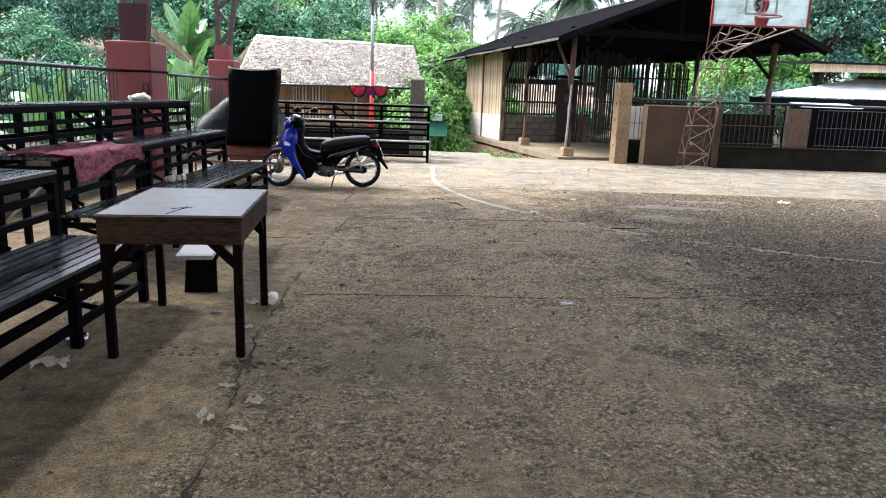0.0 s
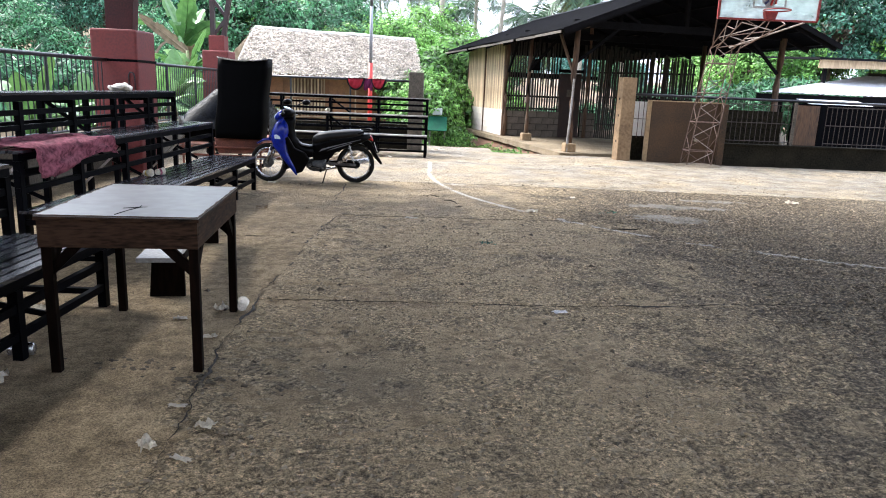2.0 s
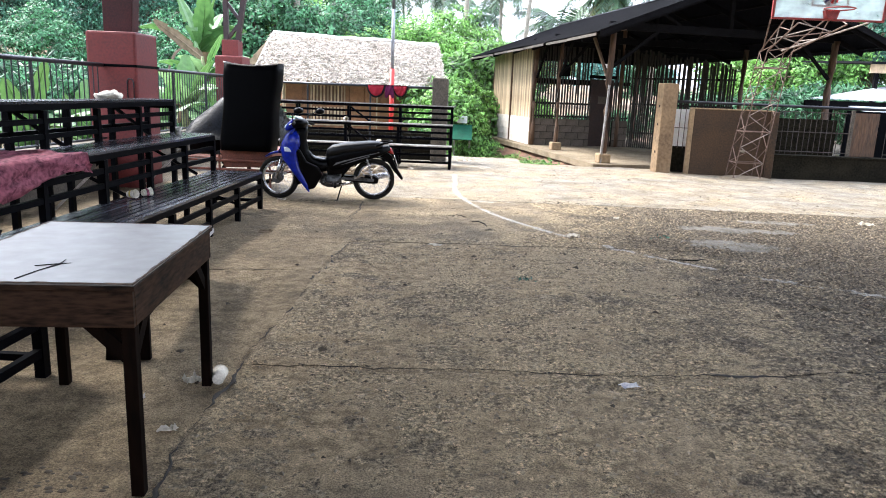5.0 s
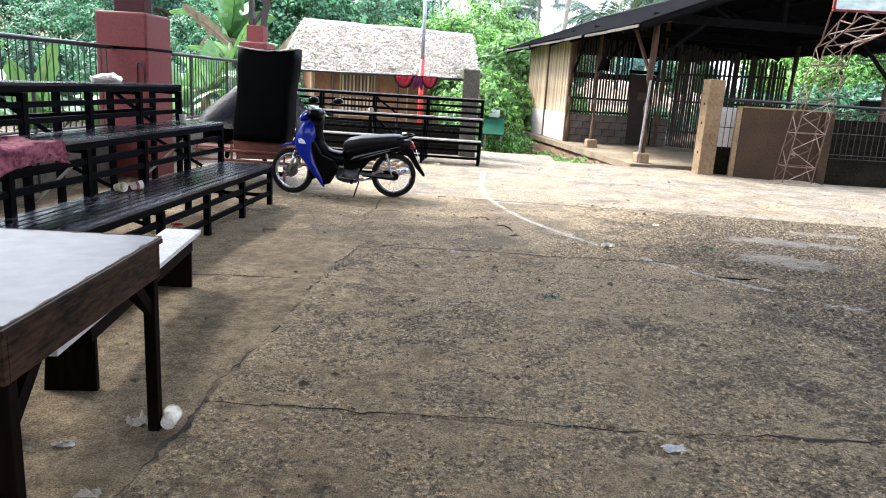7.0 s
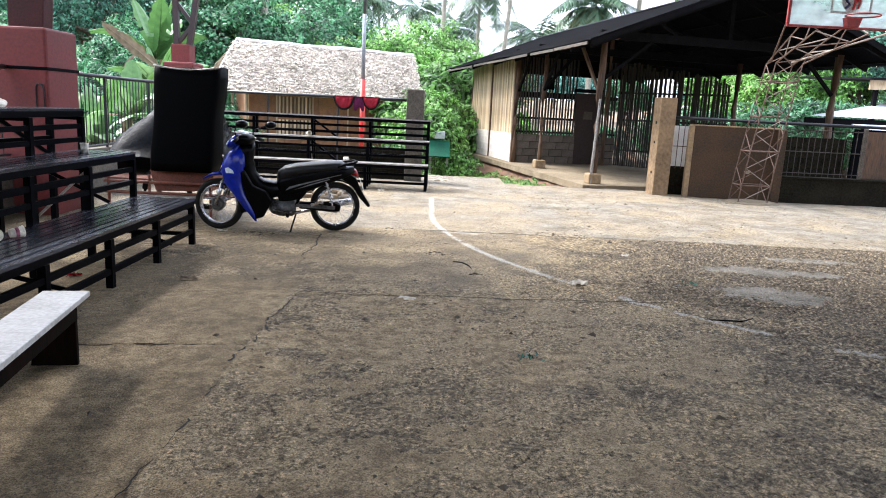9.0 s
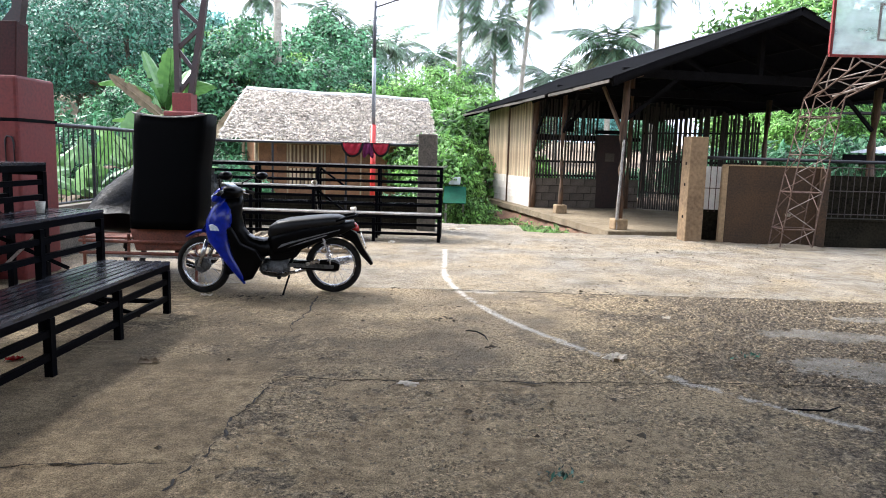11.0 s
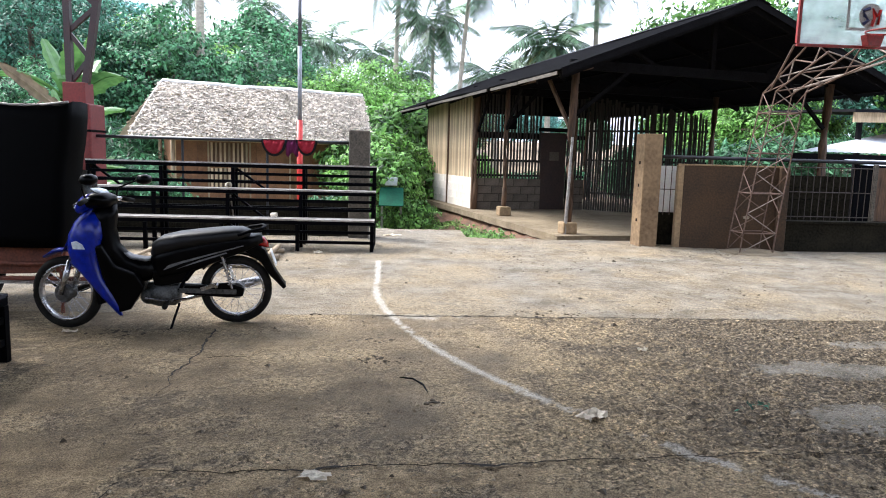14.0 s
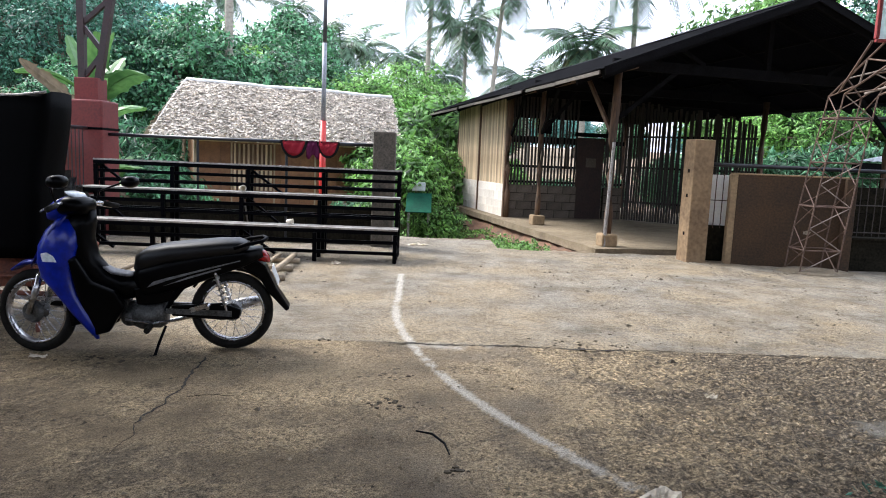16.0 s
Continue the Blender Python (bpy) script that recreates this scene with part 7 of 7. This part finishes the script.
def leaf_mesh(name, pos, out, size, ratio, mat, seed):
    """Folded leaves at the points pos, facing roughly along out; one island each."""
    g = np.random.RandomState(seed)
    n = len(pos)
    nrm = out + g.normal(0, 0.55, (n, 3))
    nrm /= np.linalg.norm(nrm, axis=1, keepdims=True) + 1e-9
    ax = g.normal(0, 1, (n, 3)) + np.array([0, 0, -0.5])
    ax -= nrm * (ax * nrm).sum(1, keepdims=True)
    ax /= np.linalg.norm(ax, axis=1, keepdims=True) + 1e-9
    sd = np.cross(nrm, ax)
    s = (size * g.uniform(0.6, 1.35, (n, 1)))
    fold = nrm * s * 0.12
    v = np.stack([pos - ax * s * 0.5, pos + sd * s * ratio * 0.5 - fold - ax * s * 0.05, pos + ax * s * 0.5 - fold * 0.8, pos - sd * s * ratio * 0.5 - fold - ax * s * 0.05], 1).reshape(-1, 3)
    i = np.arange(n) * 4
    f = np.concatenate([np.stack([i, i + 1, i + 2], 1), np.stack([i, i + 2, i + 3], 1)])
    me = bpy.data.meshes.new(name)
    me.from_pydata(v.tolist(), [], f.tolist())
    me.materials.append(mat)
    return me


def crown_points(seed, rad, clumps, per, tight, hollow=0.55):
    tight *= 0.8
    g = np.random.RandomState(seed)
    c = []
    while len(c) < clumps:
        d = g.normal(0, 1, 3)
        d /= np.linalg.norm(d)
        if d[2] < -0.55:
            continue
        c.append(d * g.uniform(hollow, 1.0) * (1 + 0.25 * noise.noise(Vector(d) * 1.7 + Vector((seed, 0, 0)))))
    c = np.array(c) * np.array(rad)
    p = np.repeat(c, per, 0)
    off = g.normal(0, 1, p.shape)
    off /= np.linalg.norm(off, axis=1, keepdims=True)
    off *= tight * g.uniform(0.2, 1.0, (len(p), 1)) ** 0.6 * np.array([1.15, 1.15, 0.75])
    out = off / (np.linalg.norm(off, axis=1, keepdims=True) + 1e-9) * 0.9 + np.array([0, 0, 0.55]) + p / (np.linalg.norm(p, axis=1, keepdims=True) + 1e-9) * 0.5
    return p + off, out, c


def make_tree(label, seed, height, rad, clumps, per, tight, leaf, ratio, mat, trunk_r, m, group="trees round the court", category="tree", name="tree"):
    t = thing(name, label, category, m, group=group)
    pos, out, c = crown_points(seed, rad, clumps, per, tight)
    mid = Vector((0, 0, height - rad[2] * 0.9))
    r = random.Random(seed)

    def wood(bm):
        base = [Vector((0.15 * math.sin(k + seed) * k / 5, 0.15 * math.cos(k * 1.3 + seed) * k / 5, -0.3 + (mid.z + 0.3) * k / 5)) for k in range(6)]
        bend(bm, base, [trunk_r * (1.25 - 0.11 * k) for k in range(6)], 8)
        for k in range(min(9, len(c))):
            e = Vector(c[int(k * len(c) / 9)]) * 0.9 + mid
            s = base[2].lerp(base[5], r.uniform(0.2, 1.0))
            h = s.lerp(e, 0.5) + Vector((r.uniform(-0.3, 0.3), r.uniform(-0.3, 0.3), r.uniform(0.0, 0.4)))
            bend(bm, [s, h, e], [trunk_r * 0.45, trunk_r * 0.28, trunk_r * 0.08], 6)
    one("trunk", M_BARK, wood, t, smooth=True)
    cr = new("crown", leaf_mesh("crown", pos + np.array(mid), out, leaf, ratio, mat, seed))
    cr.parent = t
    tagged(cr, "dense leafy crown")
    return t


def plant(src, spots):
    for x, y, s, rot in spots:
        copy_thing(src, Matrix.Translation((x, y, hill(x, y) - 0.1)) @ pose(0, 0, 0, 0, 0, rot) @ Matrix.Diagonal((s, s, s * (0.92 + 0.16 * ((x * 7.3) % 1)), 1)))


# feathery big tree, broad dark trees behind the hut, light trees behind the shed
big = make_tree("large feathery tree with a broad dark green crown", 21, 7.9, (4.6, 3.6, 3.0), 330, 85, 0.75, 0.17, 0.42, M_LEAF_DARK, 0.30, pose(-12.2, 32.5, -0.6))
plant(big, [(-20.5, 33, 1.05, 70), (-27, 29, 1.1, 150), (-17, 40, 1.15, 200)])
broad = make_tree("dense broad-leaved tree with glossy green leaves", 22, 6.4, (3.2, 2.8, 2.7), 230, 85, 0.62, 0.18, 0.5, M_LEAF_MID, 0.22, pose(-7.6, 32.0, -0.6))
plant(broad, [(-4.2, 33.5, 0.95, 60), (-9.6, 27.5, 0.62, 100), (-13.5, 26.0, 0.66, 10), (-17.5, 24.0, 0.7, 190), (-3.0, 40.5, 0.95, 220), (-15, 19.5, 0.6, 250), (-13.0, 14.5, 0.62, 250), (-17.0, 10.0, 0.75, 20)])
light = make_tree("light green leafy tree", 23, 5.2, (2.9, 2.7, 2.3), 210, 75, 0.6, 0.19, 0.42, M_LEAF_LIGHT, 0.18, pose(15.0, 33.0, -0.4))
plant(light, [(2.2, 38.5, 0.9, 70), (-1.2, 34.5, 1.05, 130), (-2.6, 31.5, 0.85, 10), (-9.0, 37.0, 1.35, 40), (15.8, 37.0, 1.35, 140), (18.6, 41.0, 1.9, 230), (17.5, 35.5, 1.0, 300), (23.0, 31.0, 1.35, 33), (0.4, 43.0, 1.1, 20)])
dark = make_tree("dark round-leaved tree beyond the low roofs", 24, 8.6, (3.1, 3.0, 3.8), 260, 80, 0.7, 0.20, 0.5, M_LEAF_DARK, 0.28, pose(18.2, 33.5, -0.2))
plant(dark, [(26.5, 36.0, 0.9, 80), (33.0, 33.0, 1.0, 10)])
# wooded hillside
far1 = make_tree("tree on the wooded hillside", 25, 10.5, (5.2, 5.2, 4.4), 230, 60, 1.2, 0.40, 0.5, M_LEAF_HAZE, 0.3, pose(-22, 66, hill(-22, 66) - 0.3), group="hillside trees")
far2 = make_tree("tall light-leaved tree on the wooded hillside", 26, 11.5, (4.4, 4.4, 5.0), 210, 60, 1.1, 0.38, 0.5, M_LEAF_MID, 0.3, pose(-10, 62, hill(-10, 62) - 0.3), group="hillside trees")
rr = random.Random(9)
spots1, spots2 = [], []
for i in range(44):
    row = i % 3
    y = (50, 66, 86)[row] + rr.uniform(-4, 4)
    x = -62 + (i // 3) * 6.3 + rr.uniform(-2.5, 2.5)
    s = rr.uniform(0.62, 0.95) * (1.0 if x < -24 else max(0.5, 0.72 - 0.008 * (x + 24)))
    (spots1 if rr.random() < 0.55 else spots2).append((x, y, s, rr.uniform(0, 360)))
spots1 += [(-38, 40, 1.0, 10), (-48, 34, 1.1, 50), (-34, 22, 0.9, 80), (-38, 8, 1.0, 200), (42, 40, 0.9, 30), (36, 20, 0.8, 90), (40, 4, 0.9, 120)]
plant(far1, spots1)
plant(far2, spots2)


# ---- palms ----
def frond_mesh(name, seed, length, droop, mat):
    r = random.Random(seed)
    v, f = [], []

    def at(s):
        return Vector((length * (s - 0.12 * droop * s * s), 0, length * (0.42 * s - (0.55 + 0.55 * droop) * s * s)))
    n = 42
    for i in range(n):
        s = 0.12 + 0.88 * i / (n - 1)
        p = at(s)
        tang = (at(min(1, s + 0.02)) - at(s - 0.02)).normalized()
        ll = length * 0.30 * math.sin(math.pi * min(1, 0.15 + 0.82 * s)) * r.uniform(0.85, 1.1) + 0.1
        for side in (-1, 1):
            d = (tang * 0.55 + Vector((0, side, -0.35 - 0.5 * r.random()))).normalized()
            w = tang * 0.033 * length / 3.2
            tip = p + d * ll + Vector((0, 0, -0.12 * ll))
            k = len(v)
            v += [p - w, p + w, p + d * ll * 0.55 + w * 0.9, tip, p + d * ll * 0.55 - w * 0.9]
            f += [(k, k + 1, k + 2, k + 4), (k + 4, k + 2, k + 3)]
    for i in range(12):
        a, b = at(i / 12), at((i + 1) / 12)
        w = 0.035 * (1 - i / 14)
        k = len(v)
        v += [a + Vector((0, -w, 0)), a + Vector((0, w, 0)), b + Vector((0, w * 0.9, 0)), b + Vector((0, -w * 0.9, 0)), a + Vector((0, 0, -w)), b + Vector((0, 0, -w))]
        f += [(k, k + 1, k + 2, k + 3), (k, k + 4, k + 5, k + 3), (k + 1, k + 4, k + 5, k + 2)]
    me = bpy.data.meshes.new(name)
    me.from_pydata([tuple(p) for p in v], [], f)
    me.materials.append(mat)
    return me


FRONDS = [frond_mesh("frond", 30 + i, 3.3, d, M_PALMLEAF) for i, d in enumerate((0.0, 0.45, 0.9, 1.3))]
FROND_Y = frond_mesh("frond", 40, 3.3, 1.1, M_PALMYOUNG)


def make_palm(label, x, y, height, seed, lean=0.4, r0=0.16, fronds=20, scale=1.0, yellow=0):
    r = random.Random(seed)
    z0 = hill(x, y) - 0.2
    t = thing("coconut_palm", label, "palm", pose(x, y, z0), group="coconut palms")
    a = r.uniform(0, 6.28)
    top = Vector((lean * math.cos(a), lean * math.sin(a), height))
    one("trunk", M_TRUNK, lambda bm: bend(bm, [Vector((top.x * (k / 8) ** 1.6, top.y * (k / 8) ** 1.6, height * k / 8)) for k in range(9)], [r0 * (1.35 if k == 0 else 1.05 - 0.045 * k) for k in range(9)], 10), t, smooth=True, label="pale slender trunk")
    for i in range(fronds):
        yaw = 137.5 * i + r.uniform(-12, 12)
        e = 62 - 95 * (i / fronds) + r.uniform(-8, 8)
        kind = 0 if e > 35 else 1 if e > 8 else 2 if e > -15 else 3
        me = FROND_Y if yellow and i >= fronds - yellow else FRONDS[kind]
        s = scale * 1.2 * r.uniform(0.85, 1.08)
        shared("frond", me, t, Matrix.Translation(top) @ pose(0, 0, 0, 0, 0, yaw) @ pose(0, 0, 0, 0, -e * 0.75 + 10, 0) @ Matrix.Diagonal((s, s, s, 1)))
    return t


make_palm("tall coconut palm with drooping fronds against the sky", 0.75, 49.0, 12.6, 1, 0.3, 0.17, 18)
make_palm("tall coconut palm with drooping fronds against the sky", 4.35, 47.0, 12.6, 2, 0.8, 0.15, 18)
make_palm("coconut palm among the trees", 3.3, 55.0, 10.2, 3, 0.5, 0.16, 20)
make_palm("bushy coconut palm with yellowing lower fronds", 8.9, 42.5, 7.9, 4, 0.4, 0.17, 26, 0.78, 5)
make_palm("tall coconut palm behind the shed", 11.6, 43.5, 12.2, 5, 0.3, 0.17, 18)
make_palm("tall pale palm trunk behind the hut", -6.15, 32.2, 15.5, 6, -0.2, 0.17, 18)
make_palm("coconut palm on the hillside", 7.2, 50.0, 6.4, 7, 0.5, 0.16, 20, 0.95, 4)
for i, (x, y, h) in enumerate(((-30, 84, 13.5), (-22, 88, 14), (-16, 92, 14), (-11, 86, 12), (-6.5, 90, 11.5), (-36, 80, 13), (-27, 70, 12), (-2.5, 86, 10.5), (-8, 78, 10.5), (2.5, 84, 8.5))):
    make_palm("coconut palm rising from the wooded hillside", x, y, h, 60 + i, 0.6, 0.18, 16, 1.15)


# ---- banana plants ----
def banana_leaf(name, seed, length, width, droop, mat):
    r = random.Random(seed)
    v, f = [], []
    n = 16
    for i in range(n + 1):
        s = i / n
        x = length * (s - 0.22 * droop * s ** 2.2)
        z = length * (0.35 * s - 0.75 * droop * s ** 2.4)
        w = width * (math.sin(math.pi * min(1, 0.06 + 0.90 * s)) ** 0.6) * (0.04 if i == 0 else 1)
        t1, t2 = r.uniform(0.8, 1.05), r.uniform(0.8, 1.05)
        v += [(x - 0.03, -w * t1, z - 0.10 * w + 0.02 * r.random()), (x, -w * 0.5, z + 0.10 * w), (x, 0, z), (x, w * 0.5, z + 0.10 * w), (x - 0.03, w * t2, z - 0.10 * w + 0.02 * r.random())]
    for i in range(n):
        for j in range(4):
            if r.random() < 0.07 and j in (0, 3):
                continue
            a = i * 5 + j
            f.append((a, a + 1, a + 6, a + 5))
    k = len(v)
    for i in range(n + 1):
        s = i / n
        x = length * (s - 0.22 * droop * s ** 2.2)
        z = length * (0.35 * s - 0.75 * droop * s ** 2.4) - 0.004
        w = 0.022 * (1.05 - s)
        v += [(x, -w, z), (x, w, z), (x, 0, z - w * 1.6)]
    for i in range(n):
        a = k + i * 3
        f += [(a, a + 1, a + 4, a + 3), (a + 1, a + 2, a + 5, a + 4), (a + 2, a, a + 3, a + 5)]
    me = bpy.data.meshes.new(name)
    me.from_pydata(v, [], f)
    me.materials.append(mat)
    return me


BLEAVES = [banana_leaf("leaf", 70, 1.7, 0.25, 0.15, M_BANANA), banana_leaf("leaf", 71, 1.9, 0.28, 0.55, M_BANANA), banana_leaf("leaf", 72, 1.8, 0.27, 0.9, M_BANANA), banana_leaf("leaf", 73, 1.8, 0.28, 0.6, M_BANANAPALE), banana_leaf("leaf", 74, 1.5, 0.13, 1.1, M_DEADLEAF)]


def banana(label, x, y, h, seed, leaves=9, scale=1.0, dead=2, pale=2):
    r = random.Random(seed)
    z0 = hill(x, y) - 0.1
    t = thing("banana_plant", label, "banana plant", pose(x, y, z0), group="banana plants")
    one("stalk", M_STALK, lambda bm: bend(bm, [(0.04 * math.sin(k), 0.03 * math.cos(k), h * k / 5) for k in range(6)], [0.12, 0.11, 0.10, 0.085, 0.07, 0.05], 10), t, smooth=True)
    for i in range(leaves):
        yaw = 137.5 * i + r.uniform(-25, 25)
        e = 70 - 70 * i / leaves + r.uniform(-8, 8)
        k = 0 if e > 45 else 1 if e > 20 else 2
        if i >= leaves - dead:
            k = 4
        elif r.random() < pale / leaves:
            k = 3
        s = scale * r.uniform(0.85, 1.15)
        shared("leaf", BLEAVES[k], t, Matrix.Translation((0, 0, h - 0.05)) @ pose(0, 0, 0, 0, 0, yaw) @ pose(0, 0, 0, 0, -e * 0.8, 0) @ pose(0, 0, 0, r.uniform(-25, 25)) @ Matrix.Diagonal((s, s * 1.3, s, 1)), "torn dry brown leaf" if k == 4 else "")
    return t


for i, (x, y, h, s) in enumerate(((-4.7, 15.2, 0.75, 0.60), (-5.3, 13.6, 0.7, 0.7), (-5.0, 11.6, 0.6, 0.7), (-5.6, 9.6, 0.7, 0.75), (-5.0, 8.3, 0.5, 0.75), (-6.8, 8.0, 0.9, 0.8), (-5.0, 17.2, 1.15, 0.7), (-4.9, 19.4, 0.7, 0.6), (-6.2, 21.5, 2.2, 0.8), (-7.2, 12.4, 0.9, 0.9), (-5.8, 6.4, 0.6, 0.8), (-5.6, 20.8, 1.0, 0.75), (-7.4, 24.6, 3.2, 1.05), (-6.3, 16.4, 0.8, 0.7))):
    banana("banana plant with broad torn leaves behind the railing", x, y, h, 80 + i, 9 if i % 3 else 8, s, 1 if i % 2 else 2)


dry = thing("banana_plant", "banana stalk with one long dry brown leaf", "banana plant", pose(-6.1, 21.3, hill(-6.1, 21.3) - 0.1), group="banana plants")
one("stalk", M_STALK, lambda bm: bend(bm, [(0.03 * math.sin(k), 0.03 * math.cos(k), 0.56 * k) for k in range(6)], [0.12, 0.11, 0.10, 0.085, 0.07, 0.04], 10), dry, smooth=True)
shared("leaf", banana_leaf("leaf", 75, 1.9, 0.20, 0.12, M_DEADLEAF), dry, Matrix.Translation((0, 0, 2.75)) @ pose(0, 0, 0, 0, 0, 178) @ pose(0, 0, 0, 70, -27, 0), "long torn dry brown leaf")


# ---- bushes and weeds ----
bush = make_tree("bright green leafy bush beside the path", 27, 2.1, (1.1, 1.0, 1.0), 90, 42, 0.34, 0.16, 0.45, M_LEAF_LIGHT, 0.05, pose(0.6, 22.8, -0.6), group="bushes", category="bush", name="bush")
plant(bush, [(0.85, 24.5, 1.0, 40), (0.1, 25.3, 1.2, 140), (0.7, 27.2, 1.45, 80), (0.3, 29.5, 1.7, 210), (1.7, 30.5, 1.9, 260), (1.35, 22.3, 0.62, 300), (2.0, 28.0, 1.0, 20), (0.15, 20.9, 0.55, 120), (4.2, 33.5, 0.9, 130)])
shrub = make_tree("dark leafy shrub behind the back rail", 28, 1.7, (1.0, 0.9, 0.8), 70, 42, 0.32, 0.20, 0.26, M_LEAF_MID, 0.05, pose(-5.0, 22.0, -0.6), group="bushes", category="bush", name="bush")
plant(shrub, [(9.5, 29.5, 1.5, 60), (12.0, 27.5, 1.55, 160), (14.2, 28.5, 1.7, 90), (6.2, 33.5, 0.9, 10), (8.0, 34.0, 1.0, 70), (11.0, 31.0, 1.5, 200), (16.5, 30.0, 1.7, 10), (-5.7, 23.0, 0.95, 10), (-6.2, 22.4, 1.0, 100), (-6.3, 21.4, 1.1, 70), (-4.1, 21.2, 0.8, 150), (-7.6, 23.2, 1.3, 20), (-8.8, 20.8, 1.3, 200), (-9.5, 17.5, 1.4, 230), (-9.0, 13.5, 1.4, 260), (-8.8, 10.5, 1.3, 30), (-8.6, 7.4, 1.4, 60), (-0.3, 21.4, 0.6, 10), (-10.8, 23.5, 1.7, 10), (-11.5, 19.0, 1.7, 100), (-0.2, 27.5, 1.3, 10), (-5.7, 23.6, 1.05, 33), (-6.3, 25.4, 1.2, 99), (-7.2, 25.6, 1.4, 40), (-6.7, 27.0, 1.6, 130), (-8.4, 27.4, 1.7, 260), (-9.6, 25.2, 1.6, 300)])


def weeds(n, seed, place, size, mat, label, name="weeds"):
    g = np.random.RandomState(seed)
    pos = []
    while len(pos) < n:
        p = place(g)
        if p is not None:
            pos.append(p)
    pos = np.array(pos)
    out = np.tile(np.array([[0.0, -0.4, 0.8]]), (n, 1))
    ob = new(name, leaf_mesh(name, pos, out, size, 0.4, mat, seed))
    return tagged(ob, label, "weeds", kind="stuff")


def verge(g):
    x, y = g.uniform(0.3, 3.4), g.uniform(17.6, 23.5)
    lim = 3.9 - 0.215 * (y - 18.0) - 0.25
    if x > lim or noise.noise((x * 1.6, y * 1.6, 5)) < -0.22 + 0.3 * g.uniform(-0.5, 0.5):
        return None
    if y < 18.6 - 0.55 * max(0, x - 1.2) * 1.0 and x < 1.9:
        return None
    h = abs(noise.noise((x * 2.2, y * 2.2, 8))) * 0.35 * g.uniform(0, 1) ** 0.8
    p = SHED.inverted() @ Vector((x, y, 0))
    z = max(hill(x, y), bank_z(p.x, p.y)) if -1.47 < p.x < -0.2 and -1.2 < p.y < 11 else hill(x, y)
    return (x, y, z + 0.02 + h)


weeds(7000, 51, verge, 0.075, M_LEAF_LIGHT, "low green weeds on the earth bank")


def yard(g):
    x, y = g.uniform(-10, 0.3), g.uniform(17.6, 26)
    if noise.noise((x * 0.9, y * 0.9, 2)) < -0.05:
        return None
    return (x, y, hill(x, y) + 0.03 + 0.3 * g.uniform(0, 1) ** 2)


weeds(6000, 52, yard, 0.11, M_LEAF_MID, "green undergrowth behind the back rail")


def side(g):
    x, y = g.uniform(-9.5, -4.1), g.uniform(2.5, 17.5)
    return (x, y, hill(x, y) + 0.03 + 0.45 * g.uniform(0, 1) ** 2)


weeds(7000, 53, side, 0.14, M_LEAF_MID, "green undergrowth behind the side railing")


def tall(g):
    x, y = g.uniform(0.7, 2.3), g.uniform(23.0, 30.0)
    lim = 3.9 - 0.215 * (y - 18.0) - 0.5
    if x > lim:
        return None
    return (x, y, hill(x, y) + 0.05 + 0.9 * g.uniform(0, 1))


weeds(4200, 54, tall, 0.12, M_LEAF_LIGHT, "tall bright green weeds beside the shed")


def tufts(g):
    cx, cy, s = ((1.55, 7.25, 0.05), (3.2, 9.2, 0.06))[g.randint(0, 2)]
    return (cx + g.normal(0, s), cy + g.normal(0, s * 0.6), 0.012 + abs(g.normal(0, 0.012)))


weeds(44, 55, tufts, 0.034, M_LEAF_DARK, "dark green leaves fallen on the court", "fallen_leaves")
